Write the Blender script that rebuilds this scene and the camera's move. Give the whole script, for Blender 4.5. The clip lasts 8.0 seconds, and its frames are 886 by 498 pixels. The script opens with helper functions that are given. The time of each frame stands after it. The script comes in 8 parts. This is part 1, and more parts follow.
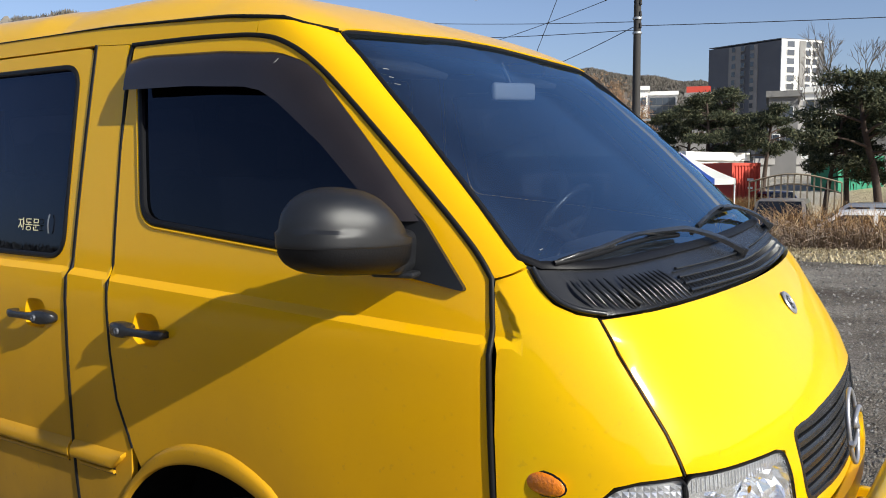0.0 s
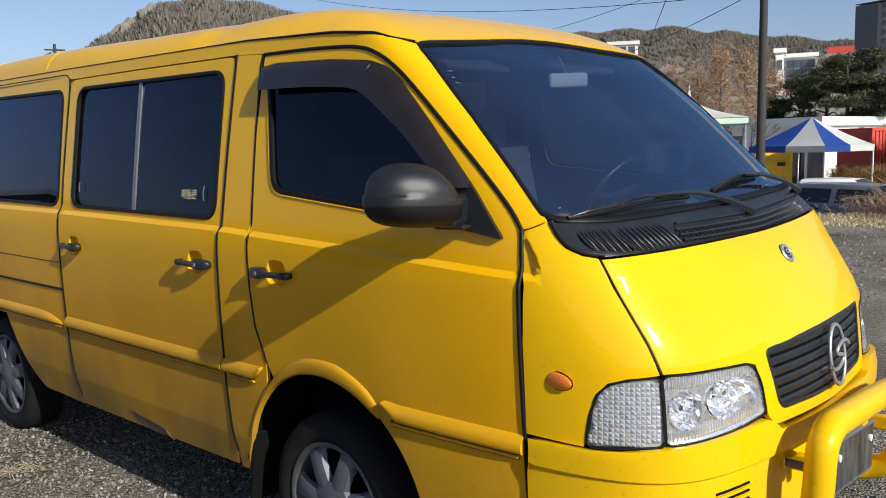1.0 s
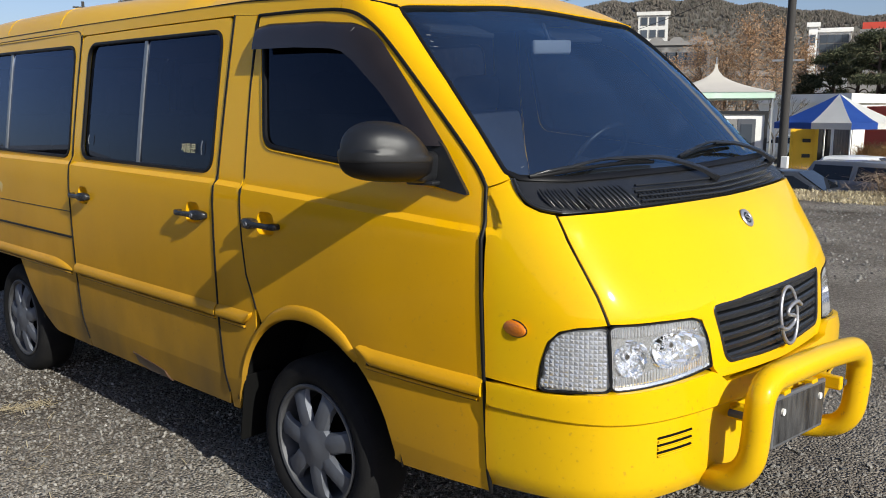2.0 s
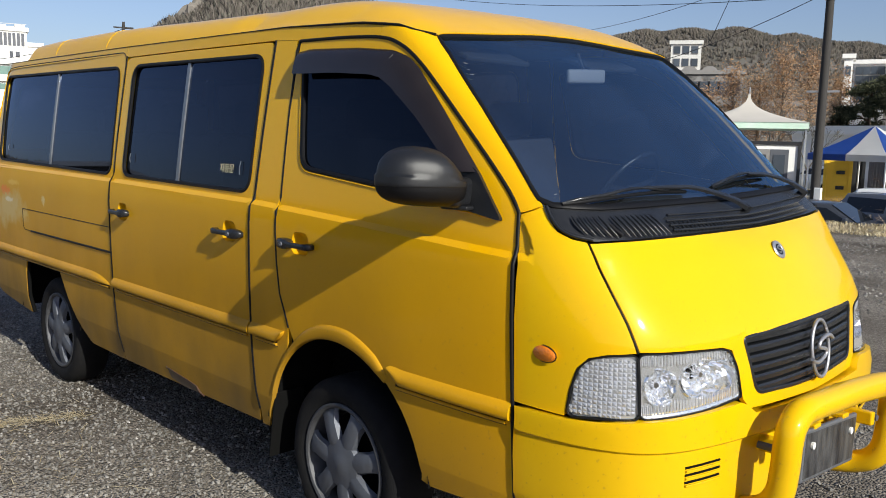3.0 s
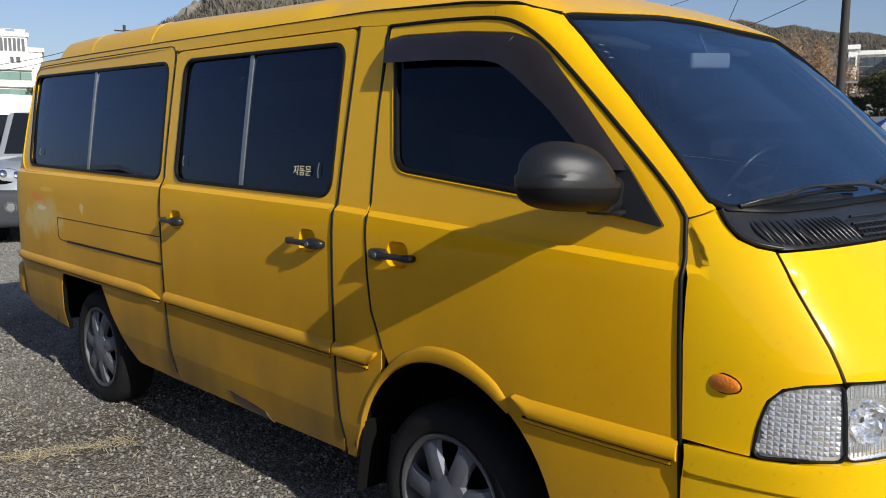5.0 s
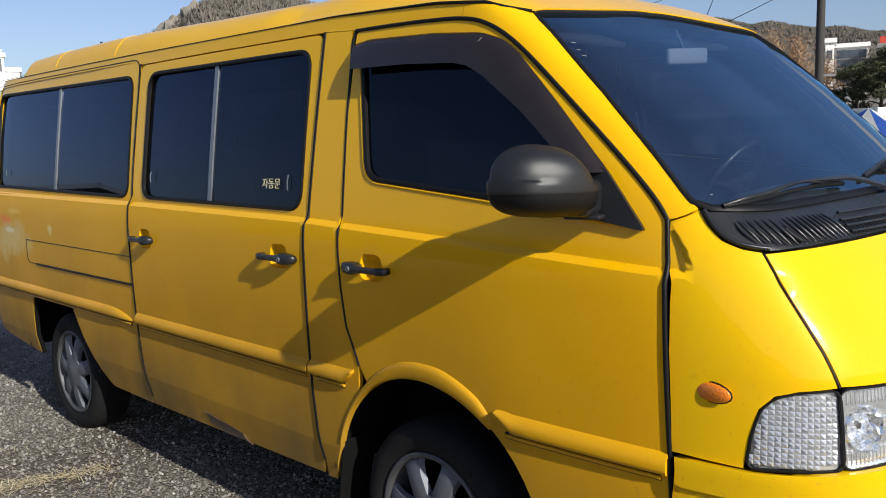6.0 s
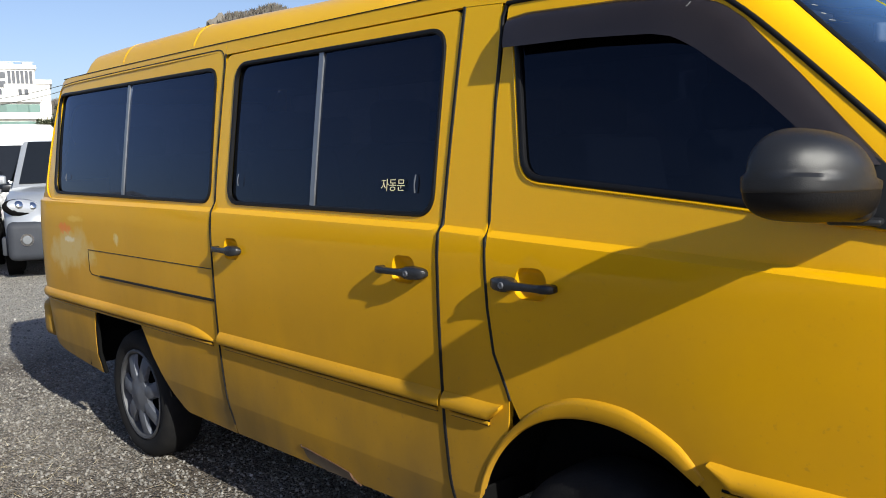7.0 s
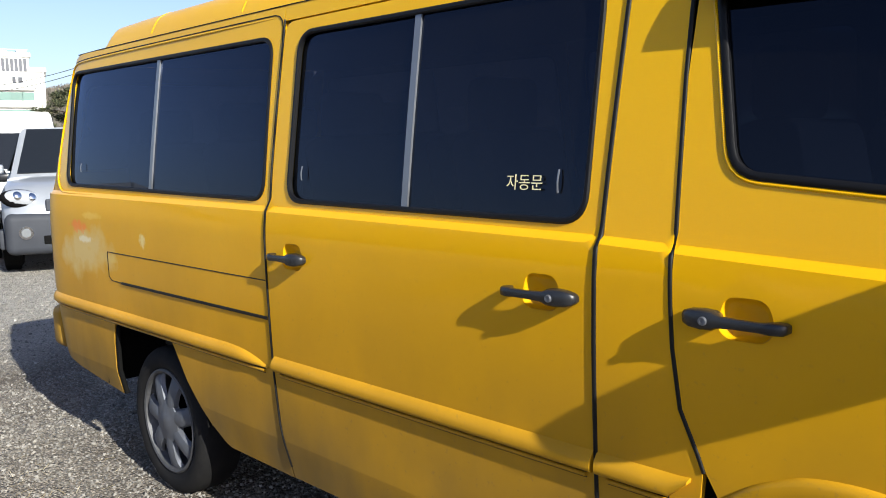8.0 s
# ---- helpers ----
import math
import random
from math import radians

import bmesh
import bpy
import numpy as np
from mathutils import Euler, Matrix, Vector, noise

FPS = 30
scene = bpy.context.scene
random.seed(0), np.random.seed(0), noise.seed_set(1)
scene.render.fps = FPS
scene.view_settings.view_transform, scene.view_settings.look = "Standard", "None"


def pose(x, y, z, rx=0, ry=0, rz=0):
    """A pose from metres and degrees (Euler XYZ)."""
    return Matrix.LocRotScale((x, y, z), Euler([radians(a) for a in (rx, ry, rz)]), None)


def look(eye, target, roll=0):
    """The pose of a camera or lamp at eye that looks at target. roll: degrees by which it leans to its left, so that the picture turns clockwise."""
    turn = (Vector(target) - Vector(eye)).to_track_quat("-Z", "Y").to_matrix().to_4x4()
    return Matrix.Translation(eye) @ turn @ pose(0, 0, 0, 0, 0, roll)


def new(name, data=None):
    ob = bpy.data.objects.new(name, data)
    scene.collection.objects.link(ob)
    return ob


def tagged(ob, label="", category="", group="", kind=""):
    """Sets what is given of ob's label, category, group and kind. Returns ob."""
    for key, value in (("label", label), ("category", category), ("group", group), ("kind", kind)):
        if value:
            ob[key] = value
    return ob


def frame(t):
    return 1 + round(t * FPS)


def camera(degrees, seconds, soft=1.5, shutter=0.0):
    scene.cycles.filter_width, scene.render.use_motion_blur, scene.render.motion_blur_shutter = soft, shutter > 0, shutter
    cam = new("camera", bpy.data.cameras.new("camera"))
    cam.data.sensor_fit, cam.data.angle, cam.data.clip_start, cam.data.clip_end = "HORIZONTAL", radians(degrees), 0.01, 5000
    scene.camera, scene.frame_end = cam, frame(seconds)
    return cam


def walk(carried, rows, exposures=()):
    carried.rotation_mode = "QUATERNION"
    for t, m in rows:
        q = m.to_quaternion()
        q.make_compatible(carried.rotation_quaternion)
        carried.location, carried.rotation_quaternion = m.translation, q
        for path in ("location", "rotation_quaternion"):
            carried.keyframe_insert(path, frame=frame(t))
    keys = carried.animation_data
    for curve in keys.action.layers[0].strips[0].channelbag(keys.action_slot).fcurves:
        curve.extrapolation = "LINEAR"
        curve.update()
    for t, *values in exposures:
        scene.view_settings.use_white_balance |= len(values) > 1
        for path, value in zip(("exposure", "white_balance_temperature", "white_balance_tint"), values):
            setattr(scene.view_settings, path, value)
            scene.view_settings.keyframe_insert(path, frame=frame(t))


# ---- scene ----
cam = camera(56.1, 8.0, soft=0.95, shutter=0.0)
PATH = [
    (0, (1.691, -2.367, 1.564), (0.599, -0.7, 1.384), -0.3),
    (0.5, (1.985, -2.588, 1.572), (0.789, -0.998, 1.369), -0.8),
    (1, (2.212, -2.741, 1.58), (0.887, -1.263, 1.337), -1.3),
    (1.5, (2.403, -2.742, 1.554), (1.066, -1.29, 1.23), -0.6),
    (3, (2.455, -2.794, 1.563), (1.045, -1.401, 1.3), 1.3),
    (3.5, (2.327, -2.818, 1.565), (0.901, -1.437, 1.319), 1.2),
    (4, (2.119, -2.9, 1.571), (0.704, -1.509, 1.318), 1.1),
    (4.5, (1.958, -2.876, 1.547), (0.536, -1.496, 1.279), 1.0),
    (6, (1.865, -2.706, 1.548), (0.472, -1.293, 1.295), -1.6),
    (6.5, (1.508, -2.728, 1.526), (0.097, -1.328, 1.3), -1.8),
    (7, (1.252, -2.68, 1.508), (-0.18, -1.302, 1.282), -1.7),
    (7.5, (0.913, -2.553, 1.517), (-0.541, -1.2, 1.284), -1.4),
    (8, (0.541, -2.528, 1.507), (-0.88, -1.142, 1.263), -1.2),
]
EXPOSURE = 0.41
STOPS = [(0, .06), (.8, -.06), (1.5, -.12), (3.0, -.15), (3.8, -.26), (4.6, -.28), (6.0, -.05), (6.6, -.06), (7.2, .25), (8.0, .5)]
walk(cam, [(t, look(eye, target, roll)) for t, eye, target, roll in PATH], [(t, EXPOSURE + e) for t, e in STOPS])

# ---- sky and sun ----
SUN_DIR = Vector((4.25, -0.76, 2.34)).normalized()
world = bpy.data.worlds.new("world")
scene.world = world
world.use_nodes = True
wn = world.node_tree.nodes
wn.clear()
sky = wn.new("ShaderNodeTexSky")
sky.sky_type = "NISHITA"
sky.sun_disc = False
sky.sun_elevation = math.asin(SUN_DIR.z)
sky.sun_rotation = math.atan2(SUN_DIR.x, SUN_DIR.y)
sky.altitude = 50
sky.air_density = 1.0
sky.dust_density = 1.2
sky.ozone_density = 3.5
bg = wn.new("ShaderNodeBackground")
bg.inputs["Strength"].default_value = 0.091
wo = wn.new("ShaderNodeOutputWorld")
hs = wn.new("ShaderNodeHueSaturation")
hs.inputs["Saturation"].default_value = 0.95
tint = wn.new("ShaderNodeMix")
tint.data_type, tint.blend_type = "RGBA", "MULTIPLY"
tint.inputs["Factor"].default_value = 1.0
tint.inputs["B"].default_value = (1.03, 0.975, 1.06, 1)
world.node_tree.links.new(sky.outputs[0], hs.inputs["Color"])
world.node_tree.links.new(hs.outputs[0], tint.inputs["A"])
world.node_tree.links.new(tint.outputs["Result"], bg.inputs[0])
world.node_tree.links.new(bg.outputs[0], wo.inputs[0])

sun_data = bpy.data.lights.new("sun", "SUN")
sun_data.energy = 5.0
sun_data.angle = radians(0.53)
sun_data.color = (1.0, 0.98, 0.88)
sun = new("sun", sun_data)
sun.matrix_world = look(SUN_DIR * 60, (0, 0, 0))
# ---- materials ----
def material(name, color, rough=0.5, metal=0.0, coat=0.0, var=0.0, scale=8.0, var_color=None, bump=0.0, bump_scale=60.0,
             specular=0.5, rnd=0.0, detail_var=0.0, detail_scale=90.0, rough_var=0.0, transmission=0.0, stretch=(1, 1, 1)):
    """A principled material with stains (scale), grain (detail_scale) and relief (bump)."""
    m = bpy.data.materials.new(name)
    m.use_nodes = True
    nt = m.node_tree
    b = nt.nodes["Principled BSDF"]
    b.inputs["Base Color"].default_value = (*color, 1)
    b.inputs["Roughness"].default_value = rough
    b.inputs["Metallic"].default_value = metal
    b.inputs["Coat Weight"].default_value = coat
    b.inputs["Coat Roughness"].default_value = 0.05
    b.inputs["Specular IOR Level"].default_value = specular
    b.inputs["Transmission Weight"].default_value = transmission
    tc = nt.nodes.new("ShaderNodeTexCoord")
    mp = nt.nodes.new("ShaderNodeMapping")
    mp.inputs["Scale"].default_value = stretch
    nt.links.new(tc.outputs["Object"], mp.inputs["Vector"])
    last = None

    def noise_node(s, detail=5.0):
        n = nt.nodes.new("ShaderNodeTexNoise")
        n.inputs["Scale"].default_value = s
        n.inputs["Detail"].default_value = detail
        nt.links.new(mp.outputs[0], n.inputs["Vector"])
        return n

    def mix(fac_socket, a, bcol, amount):
        """a where the factor is low, bcol where it is high."""
        x = nt.nodes.new("ShaderNodeMix")
        x.data_type = "RGBA"
        r = nt.nodes.new("ShaderNodeMapRange")
        r.inputs["From Min"].default_value, r.inputs["From Max"].default_value = 0.35, 0.7
        r.inputs["To Max"].default_value = amount
        nt.links.new(fac_socket, r.inputs["Value"])
        nt.links.new(r.outputs[0], x.inputs["Factor"])
        if isinstance(a, tuple):
            x.inputs["A"].default_value = (*a, 1)
        else:
            nt.links.new(a, x.inputs["A"])
        x.inputs["B"].default_value = (*bcol, 1)
        return x.outputs["Result"]

    src = color
    if var > 0:
        src = mix(noise_node(scale).outputs["Fac"], src, var_color or tuple(c * 0.6 for c in color), var)
    if detail_var > 0:
        src = mix(noise_node(detail_scale, 3).outputs["Fac"], src, tuple(c * 0.55 for c in color), detail_var)
    if rnd > 0:
        oi = nt.nodes.new("ShaderNodeObjectInfo")
        x = nt.nodes.new("ShaderNodeHueSaturation")
        r = nt.nodes.new("ShaderNodeMapRange")
        r.inputs["To Min"].default_value, r.inputs["To Max"].default_value = 1 - rnd, 1 + rnd
        nt.links.new(oi.outputs["Random"], r.inputs["Value"])
        nt.links.new(r.outputs[0], x.inputs["Value"])
        if isinstance(src, tuple):
            x.inputs["Color"].default_value = (*src, 1)
        else:
            nt.links.new(src, x.inputs["Color"])
        src = x.outputs[0]
    if not isinstance(src, tuple):
        nt.links.new(src, b.inputs["Base Color"])
    if rough_var > 0:
        r = nt.nodes.new("ShaderNodeMapRange")
        r.inputs["From Min"].default_value, r.inputs["From Max"].default_value = 0.3, 0.7
        r.inputs["To Min"].default_value, r.inputs["To Max"].default_value = rough, min(1, rough + rough_var)
        nt.links.new(noise_node(scale * 1.7).outputs["Fac"], r.inputs["Value"])
        nt.links.new(r.outputs[0], b.inputs["Roughness"])
    if bump > 0:
        bp = nt.nodes.new("ShaderNodeBump")
        bp.inputs["Strength"].default_value = bump
        bp.inputs["Distance"].default_value = 0.01
        nt.links.new(noise_node(bump_scale, 6).outputs["Fac"], bp.inputs["Height"])
        nt.links.new(bp.outputs[0], b.inputs["Normal"])
    return m


def glass(name, tint, gloss_rough=0.0, ior=1.5, sheen=(1, 1, 1), dust=0.0):
    """A thin tinted pane: clear through, mirror-like at grazing angles, with a film of dust."""
    m = bpy.data.materials.new(name)
    m.use_nodes = True
    nt = m.node_tree
    nt.nodes.clear()
    out = nt.nodes.new("ShaderNodeOutputMaterial")
    mx = nt.nodes.new("ShaderNodeMixShader")
    tr = nt.nodes.new("ShaderNodeBsdfTransparent")
    gl = nt.nodes.new("ShaderNodeBsdfGlossy")
    lw = nt.nodes.new("ShaderNodeLayerWeight")
    pw = nt.nodes.new("ShaderNodeMath")
    fr = nt.nodes.new("ShaderNodeMapRange")
    tr.inputs["Color"].default_value = (*tint, 1)
    gl.inputs["Roughness"].default_value = gloss_rough
    gl.inputs["Color"].default_value = (*sheen, 1)
    # the gloss grows from that of a square view towards the edge, alike from both sides
    lw.inputs["Blend"].default_value = .5
    pw.operation = "POWER"
    pw.inputs[1].default_value = 5.0
    fr.inputs["To Min"].default_value = ((ior - 1) / (ior + 1)) ** 2
    nt.links.new(lw.outputs["Facing"], pw.inputs[0])
    nt.links.new(pw.outputs[0], fr.inputs["Value"])
    nt.links.new(fr.outputs["Result"], mx.inputs[0])
    nt.links.new(tr.outputs[0], mx.inputs[1])
    nt.links.new(gl.outputs[0], mx.inputs[2])
    last = mx.outputs[0]
    if dust > 0:
        tc = nt.nodes.new("ShaderNodeTexCoord")
        no = nt.nodes.new("ShaderNodeTexNoise")
        no.inputs["Scale"].default_value, no.inputs["Detail"].default_value = 4.0, 8.0
        no2 = nt.nodes.new("ShaderNodeTexNoise")
        no2.inputs["Scale"].default_value, no2.inputs["Detail"].default_value = 220.0, 2.0
        mu = nt.nodes.new("ShaderNodeMath")
        mu.operation = "MULTIPLY"
        rg = nt.nodes.new("ShaderNodeMapRange")
        rg.inputs["From Min"].default_value, rg.inputs["From Max"].default_value = .12, .36
        rg.inputs["To Min"].default_value, rg.inputs["To Max"].default_value = dust * .3, dust
        df = nt.nodes.new("ShaderNodeBsdfDiffuse")
        df.inputs["Color"].default_value = (.5, .48, .44, 1)
        m2 = nt.nodes.new("ShaderNodeMixShader")
        for n in (no, no2):
            nt.links.new(tc.outputs["Object"], n.inputs["Vector"])
        nt.links.new(no.outputs["Fac"], mu.inputs[0])
        nt.links.new(no2.outputs["Fac"], mu.inputs[1])
        nt.links.new(mu.outputs[0], rg.inputs["Value"])
        nt.links.new(rg.outputs[0], m2.inputs[0])
        nt.links.new(last, m2.inputs[1])
        nt.links.new(df.outputs[0], m2.inputs[2])
        last = m2.outputs[0]
    nt.links.new(last, out.inputs[0])
    return m


def yellow_paint():
    """Faded, scratched yellow paint, dusty low down, with light, shade and reflections painted in."""
    m = material("yellow_paint", (0.85, 0.45, 0.002), rough=0.36, coat=0.35, specular=0.10)
    nt = m.node_tree
    b = nt.nodes["Principled BSDF"]
    b.inputs["Specular Tint"].default_value = (1.0, 0.78, 0.35, 1)
    b.inputs["Coat Roughness"].default_value = 0.075
    tc = nt.nodes["Texture Coordinate"]

    def noi(s, d, scale=(1, 1, 1)):
        mp = nt.nodes.new("ShaderNodeMapping")
        mp.inputs["Scale"].default_value = scale
        nt.links.new(tc.outputs["Object"], mp.inputs[0])
        n = nt.nodes.new("ShaderNodeTexNoise")
        n.inputs["Scale"].default_value, n.inputs["Detail"].default_value = s, d
        nt.links.new(mp.outputs[0], n.inputs["Vector"])
        return n.outputs["Fac"]

    def rng_(src, a0, a1, b0, b1):
        r = nt.nodes.new("ShaderNodeMapRange")
        for k, v in zip(("From Min", "From Max", "To Min", "To Max"), (a0, a1, b0, b1)):
            r.inputs[k].default_value = v
        nt.links.new(src, r.inputs["Value"])
        return r.outputs[0]

    def op(kind, p, q):
        n = nt.nodes.new("ShaderNodeMath")
        n.operation = kind
        n.use_clamp = kind != "ADD"
        nt.links.new(p, n.inputs[0])
        nt.links.new(q, n.inputs[1])
        return n.outputs[0]

    def mix(f, a, col):
        x = nt.nodes.new("ShaderNodeMix")
        x.data_type = "RGBA"
        nt.links.new(f, x.inputs["Factor"])
        if isinstance(a, tuple):
            x.inputs["A"].default_value = (*a, 1)
        else:
            nt.links.new(a, x.inputs["A"])
        x.inputs["B"].default_value = (*col, 1)
        return x.outputs["Result"]

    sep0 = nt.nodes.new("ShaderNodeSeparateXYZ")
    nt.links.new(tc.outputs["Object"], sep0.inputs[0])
    # the stronger sun on the nose is put into the paint as lighter yellow
    # amber below, greener above: bounced light and some fading put into the tone
    height_tone = mix(rng_(sep0.outputs["Z"], .85, 1.75, 0, 1), (0.745, 0.370, 0.001), (0.735, 0.412, 0.001))
    tone = mix(rng_(sep0.outputs["X"], .84, .92, 0, 1), height_tone, (0.72, 0.438, 0.001))
    faded = mix(rng_(noi(1.6, 5), .35, .7, 0, .3), tone, (0.67, 0.338, 0.0015))
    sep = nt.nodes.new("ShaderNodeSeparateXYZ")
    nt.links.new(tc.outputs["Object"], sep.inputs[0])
    # brown towards the bottom: dust, with shade put into the same colour
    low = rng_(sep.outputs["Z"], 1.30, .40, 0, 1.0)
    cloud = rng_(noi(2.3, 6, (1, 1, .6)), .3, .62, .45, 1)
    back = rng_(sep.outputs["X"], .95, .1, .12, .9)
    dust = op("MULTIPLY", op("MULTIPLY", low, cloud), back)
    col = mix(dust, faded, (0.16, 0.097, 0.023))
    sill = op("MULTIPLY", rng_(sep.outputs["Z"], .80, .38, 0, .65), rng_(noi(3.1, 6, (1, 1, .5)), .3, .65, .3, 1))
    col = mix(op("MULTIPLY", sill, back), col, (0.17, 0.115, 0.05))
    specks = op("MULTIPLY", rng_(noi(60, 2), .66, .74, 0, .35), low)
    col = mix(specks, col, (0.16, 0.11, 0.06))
    # reflections of far things, painted on the rear quarter as pale and orange patches
    def painted_reflection(col, centre, size, seed, tone, amount):
        mp = nt.nodes.new("ShaderNodeMapping")
        mp.vector_type = "TEXTURE"
        mp.inputs["Location"].default_value = centre
        mp.inputs["Scale"].default_value = size
        nt.links.new(tc.outputs["Object"], mp.inputs[0])
        ln = nt.nodes.new("ShaderNodeVectorMath")
        ln.operation = "LENGTH"
        nt.links.new(mp.outputs[0], ln.inputs[0])
        jag = op("ADD", ln.outputs["Value"], rng_(noi(seed, 6), .3, .7, -.45, .45))
        return mix(rng_(jag, 1.0, .45, 0, amount), col, tone)

    col = painted_reflection(col, (-3.60, -.93, 1.0), (.30, .2, .15), 6, (0.64, 0.49, 0.20), .75)
    col = painted_reflection(col, (-3.36, -.93, 1.02), (.10, .2, .03), 17, (0.66, 0.46, 0.12), .7)
    col = painted_reflection(col, (-2.98, -.93, 1.12), (.035, .2, .034), 31, (0.75, 0.60, 0.25), .9)
    col = painted_reflection(col, (-3.69, -.93, 1.15), (.11, .2, .034), 26, (0.82, 0.20, 0.015), .8)
    col = painted_reflection(col, (-3.55, -.93, 1.21), (.13, .2, .018), 12, (0.84, 0.56, 0.10), .5)
    col = painted_reflection(col, (-3.64, -.93, 1.09), (.10, .2, .018), 22, (0.75, 0.68, 0.46), .8)
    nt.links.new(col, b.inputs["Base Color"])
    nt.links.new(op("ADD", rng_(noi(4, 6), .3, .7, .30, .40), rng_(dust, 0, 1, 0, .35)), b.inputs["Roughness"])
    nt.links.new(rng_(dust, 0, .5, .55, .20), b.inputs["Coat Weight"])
    bp = nt.nodes.new("ShaderNodeBump")
    bp.inputs["Strength"].default_value, bp.inputs["Distance"].default_value = .05, .01
    nt.links.new(noi(5, 2), bp.inputs["Height"])
    nt.links.new(bp.outputs[0], b.inputs["Coat Normal"])
    return m


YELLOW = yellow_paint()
BLACK_RUBBER = material("black_rubber", (0.005, 0.005, 0.006), rough=0.5, specular=.22, bump=0.1, bump_scale=200)
BLACK_PLASTIC = material("black_plastic", (0.013, 0.014, 0.0165), rough=0.27, specular=.5, var=0.3, scale=10, var_color=(0.03, 0.03, 0.03), bump=0.12, bump_scale=500)
MIRROR_PLASTIC = material("grey_black_plastic", (0.009, 0.0098, 0.012), rough=0.40, specular=.5, var=0.35, scale=9, var_color=(0.022, 0.022, 0.023), bump=0.15, bump_scale=700)
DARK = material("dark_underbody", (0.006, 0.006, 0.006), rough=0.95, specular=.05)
TYRE = material("tyre_rubber", (0.007, 0.007, 0.008), rough=0.85, specular=.2, var=0.5, scale=14, var_color=(0.016, 0.015, 0.014), bump=0.2, bump_scale=120)
ALLOY = material("dull_alloy", (0.125, 0.135, 0.16), rough=0.6, metal=0.6, var=0.5, scale=18, var_color=(0.11, 0.11, 0.115), bump=0.08)
RIM_METAL = material("dirty_rim", (0.09, 0.092, 0.10), rough=0.6, metal=0.5, var=0.5, scale=18, var_color=(0.05, 0.048, 0.046))
CHROME = material("chrome", (0.75, 0.75, 0.76), rough=0.12, metal=1.0)
BADGE = material("brushed_badge_metal", (0.42, 0.42, 0.44), rough=0.35, metal=0.7)
ALU = material("anodised_aluminium", (0.24, 0.25, 0.27), rough=0.4, metal=0.7)
FRONT_GLASS = glass("tinted_front_door_glass", (0.018, 0.022, 0.033), ior=1.38, sheen=(.55, .68, 1.0), dust=.004)
SIDE_GLASS = glass("tinted_side_glass", (0.07, 0.08, 0.115), ior=1.47, sheen=(.55, .68, 1.0), dust=.008)
WIND_GLASS = glass("tinted_windscreen", (0.62, 0.70, 0.80), ior=3.2, sheen=(.46, .76, 1.0), dust=.013)
LENS = glass("clear_lens", (0.97, 0.98, 0.98), gloss_rough=0.02, ior=1.4)
REFLECTOR = material("lamp_reflector", (0.92, 0.93, 0.95), rough=0.10, metal=0.85)
RIBBED = material("lamp_ribs", (0.72, 0.72, 0.74), rough=0.15, metal=.6, coat=.5)
AMBER = material("amber_lens", (0.75, 0.2, 0.01), rough=0.2, coat=0.6, bump=0.4, bump_scale=160)
RED_LENS = material("red_lens", (0.14, 0.006, 0.006), rough=0.2, coat=0.6)
VISOR = material("smoked_visor", (0.013, 0.0095, 0.0085), rough=0.26, var=0.3, scale=12, var_color=(0.026, 0.020, 0.018), coat=0.22)
INTERIOR = material("grey_interior", (0.03, 0.031, 0.034), rough=0.85, var=0.3, scale=20)
SEAT = material("seat_cloth", (0.045, 0.046, 0.055), rough=0.95, var=0.4, scale=30)
PALE_GREY_TRIM = material("pale_grey_trim", (0.36, 0.36, 0.36), rough=0.5)
CREAM = material("cream_print", (0.7, 0.62, 0.36), rough=0.6)
PLATE = material("worn_plate", (0.014, 0.014, 0.016), rough=0.4, var=0.7, scale=16, var_color=(0.10, 0.10, 0.10), bump=0.2, stretch=(1, 1.6, .5))
GREY_PAINT = material("grey_print", (0.25, 0.25, 0.24), rough=0.6)
WHITE_MARK = material("white_scuff", (0.7, 0.7, 0.66), rough=0.6)
MUD = material("dried_mud", (0.20, 0.19, 0.175), rough=0.95, var=0.6, scale=22, var_color=(0.06, 0.057, 0.052), bump=0.4, bump_scale=90)
PRIMER = material("scraped_primer", (0.13, 0.09, 0.05), rough=0.8, var=0.6, scale=25, var_color=(0.07, 0.05, 0.03))
RUST = material("rusty_edge", (0.10, 0.045, 0.02), rough=0.9, var=0.6, scale=40, var_color=(0.03, 0.02, 0.012), bump=0.5)
# ---- mesh helpers ----
from mathutils.geometry import delaunay_2d_cdt


def mesh_ob(name, verts, faces, mat, parent=None, smooth=True, normals=None, label=""):
    me = bpy.data.meshes.new(name)
    me.from_pydata([tuple(map(float, v)) for v in verts], [], [tuple(map(int, f)) for f in faces])
    me.materials.append(mat)
    me.polygons.foreach_set("use_smooth", [smooth] * len(me.polygons))
    me.update()
    if normals is not None:
        me.normals_split_custom_set_from_vertices([tuple(map(float, n)) for n in normals])
    ob = new(name, me)
    if parent is not None:
        ob.parent = parent
    if label:
        ob["label"] = label
    return ob


def part(name, bm, mat, parent, label="", smooth=False):
    """Links a bmesh as one mesh object under a thing or a part."""
    bmesh.ops.recalc_face_normals(bm, faces=bm.faces)
    me = bpy.data.meshes.new(name)
    bm.to_mesh(me)
    bm.free()
    me.materials.append(mat)
    me.polygons.foreach_set("use_smooth", [smooth] * len(me.polygons))
    if smooth:
        me.set_sharp_from_angle(angle=radians(40))
    ob = new(name, me)
    if parent is not None:
        ob.parent = parent
    if label:
        ob["label"] = label
    return ob


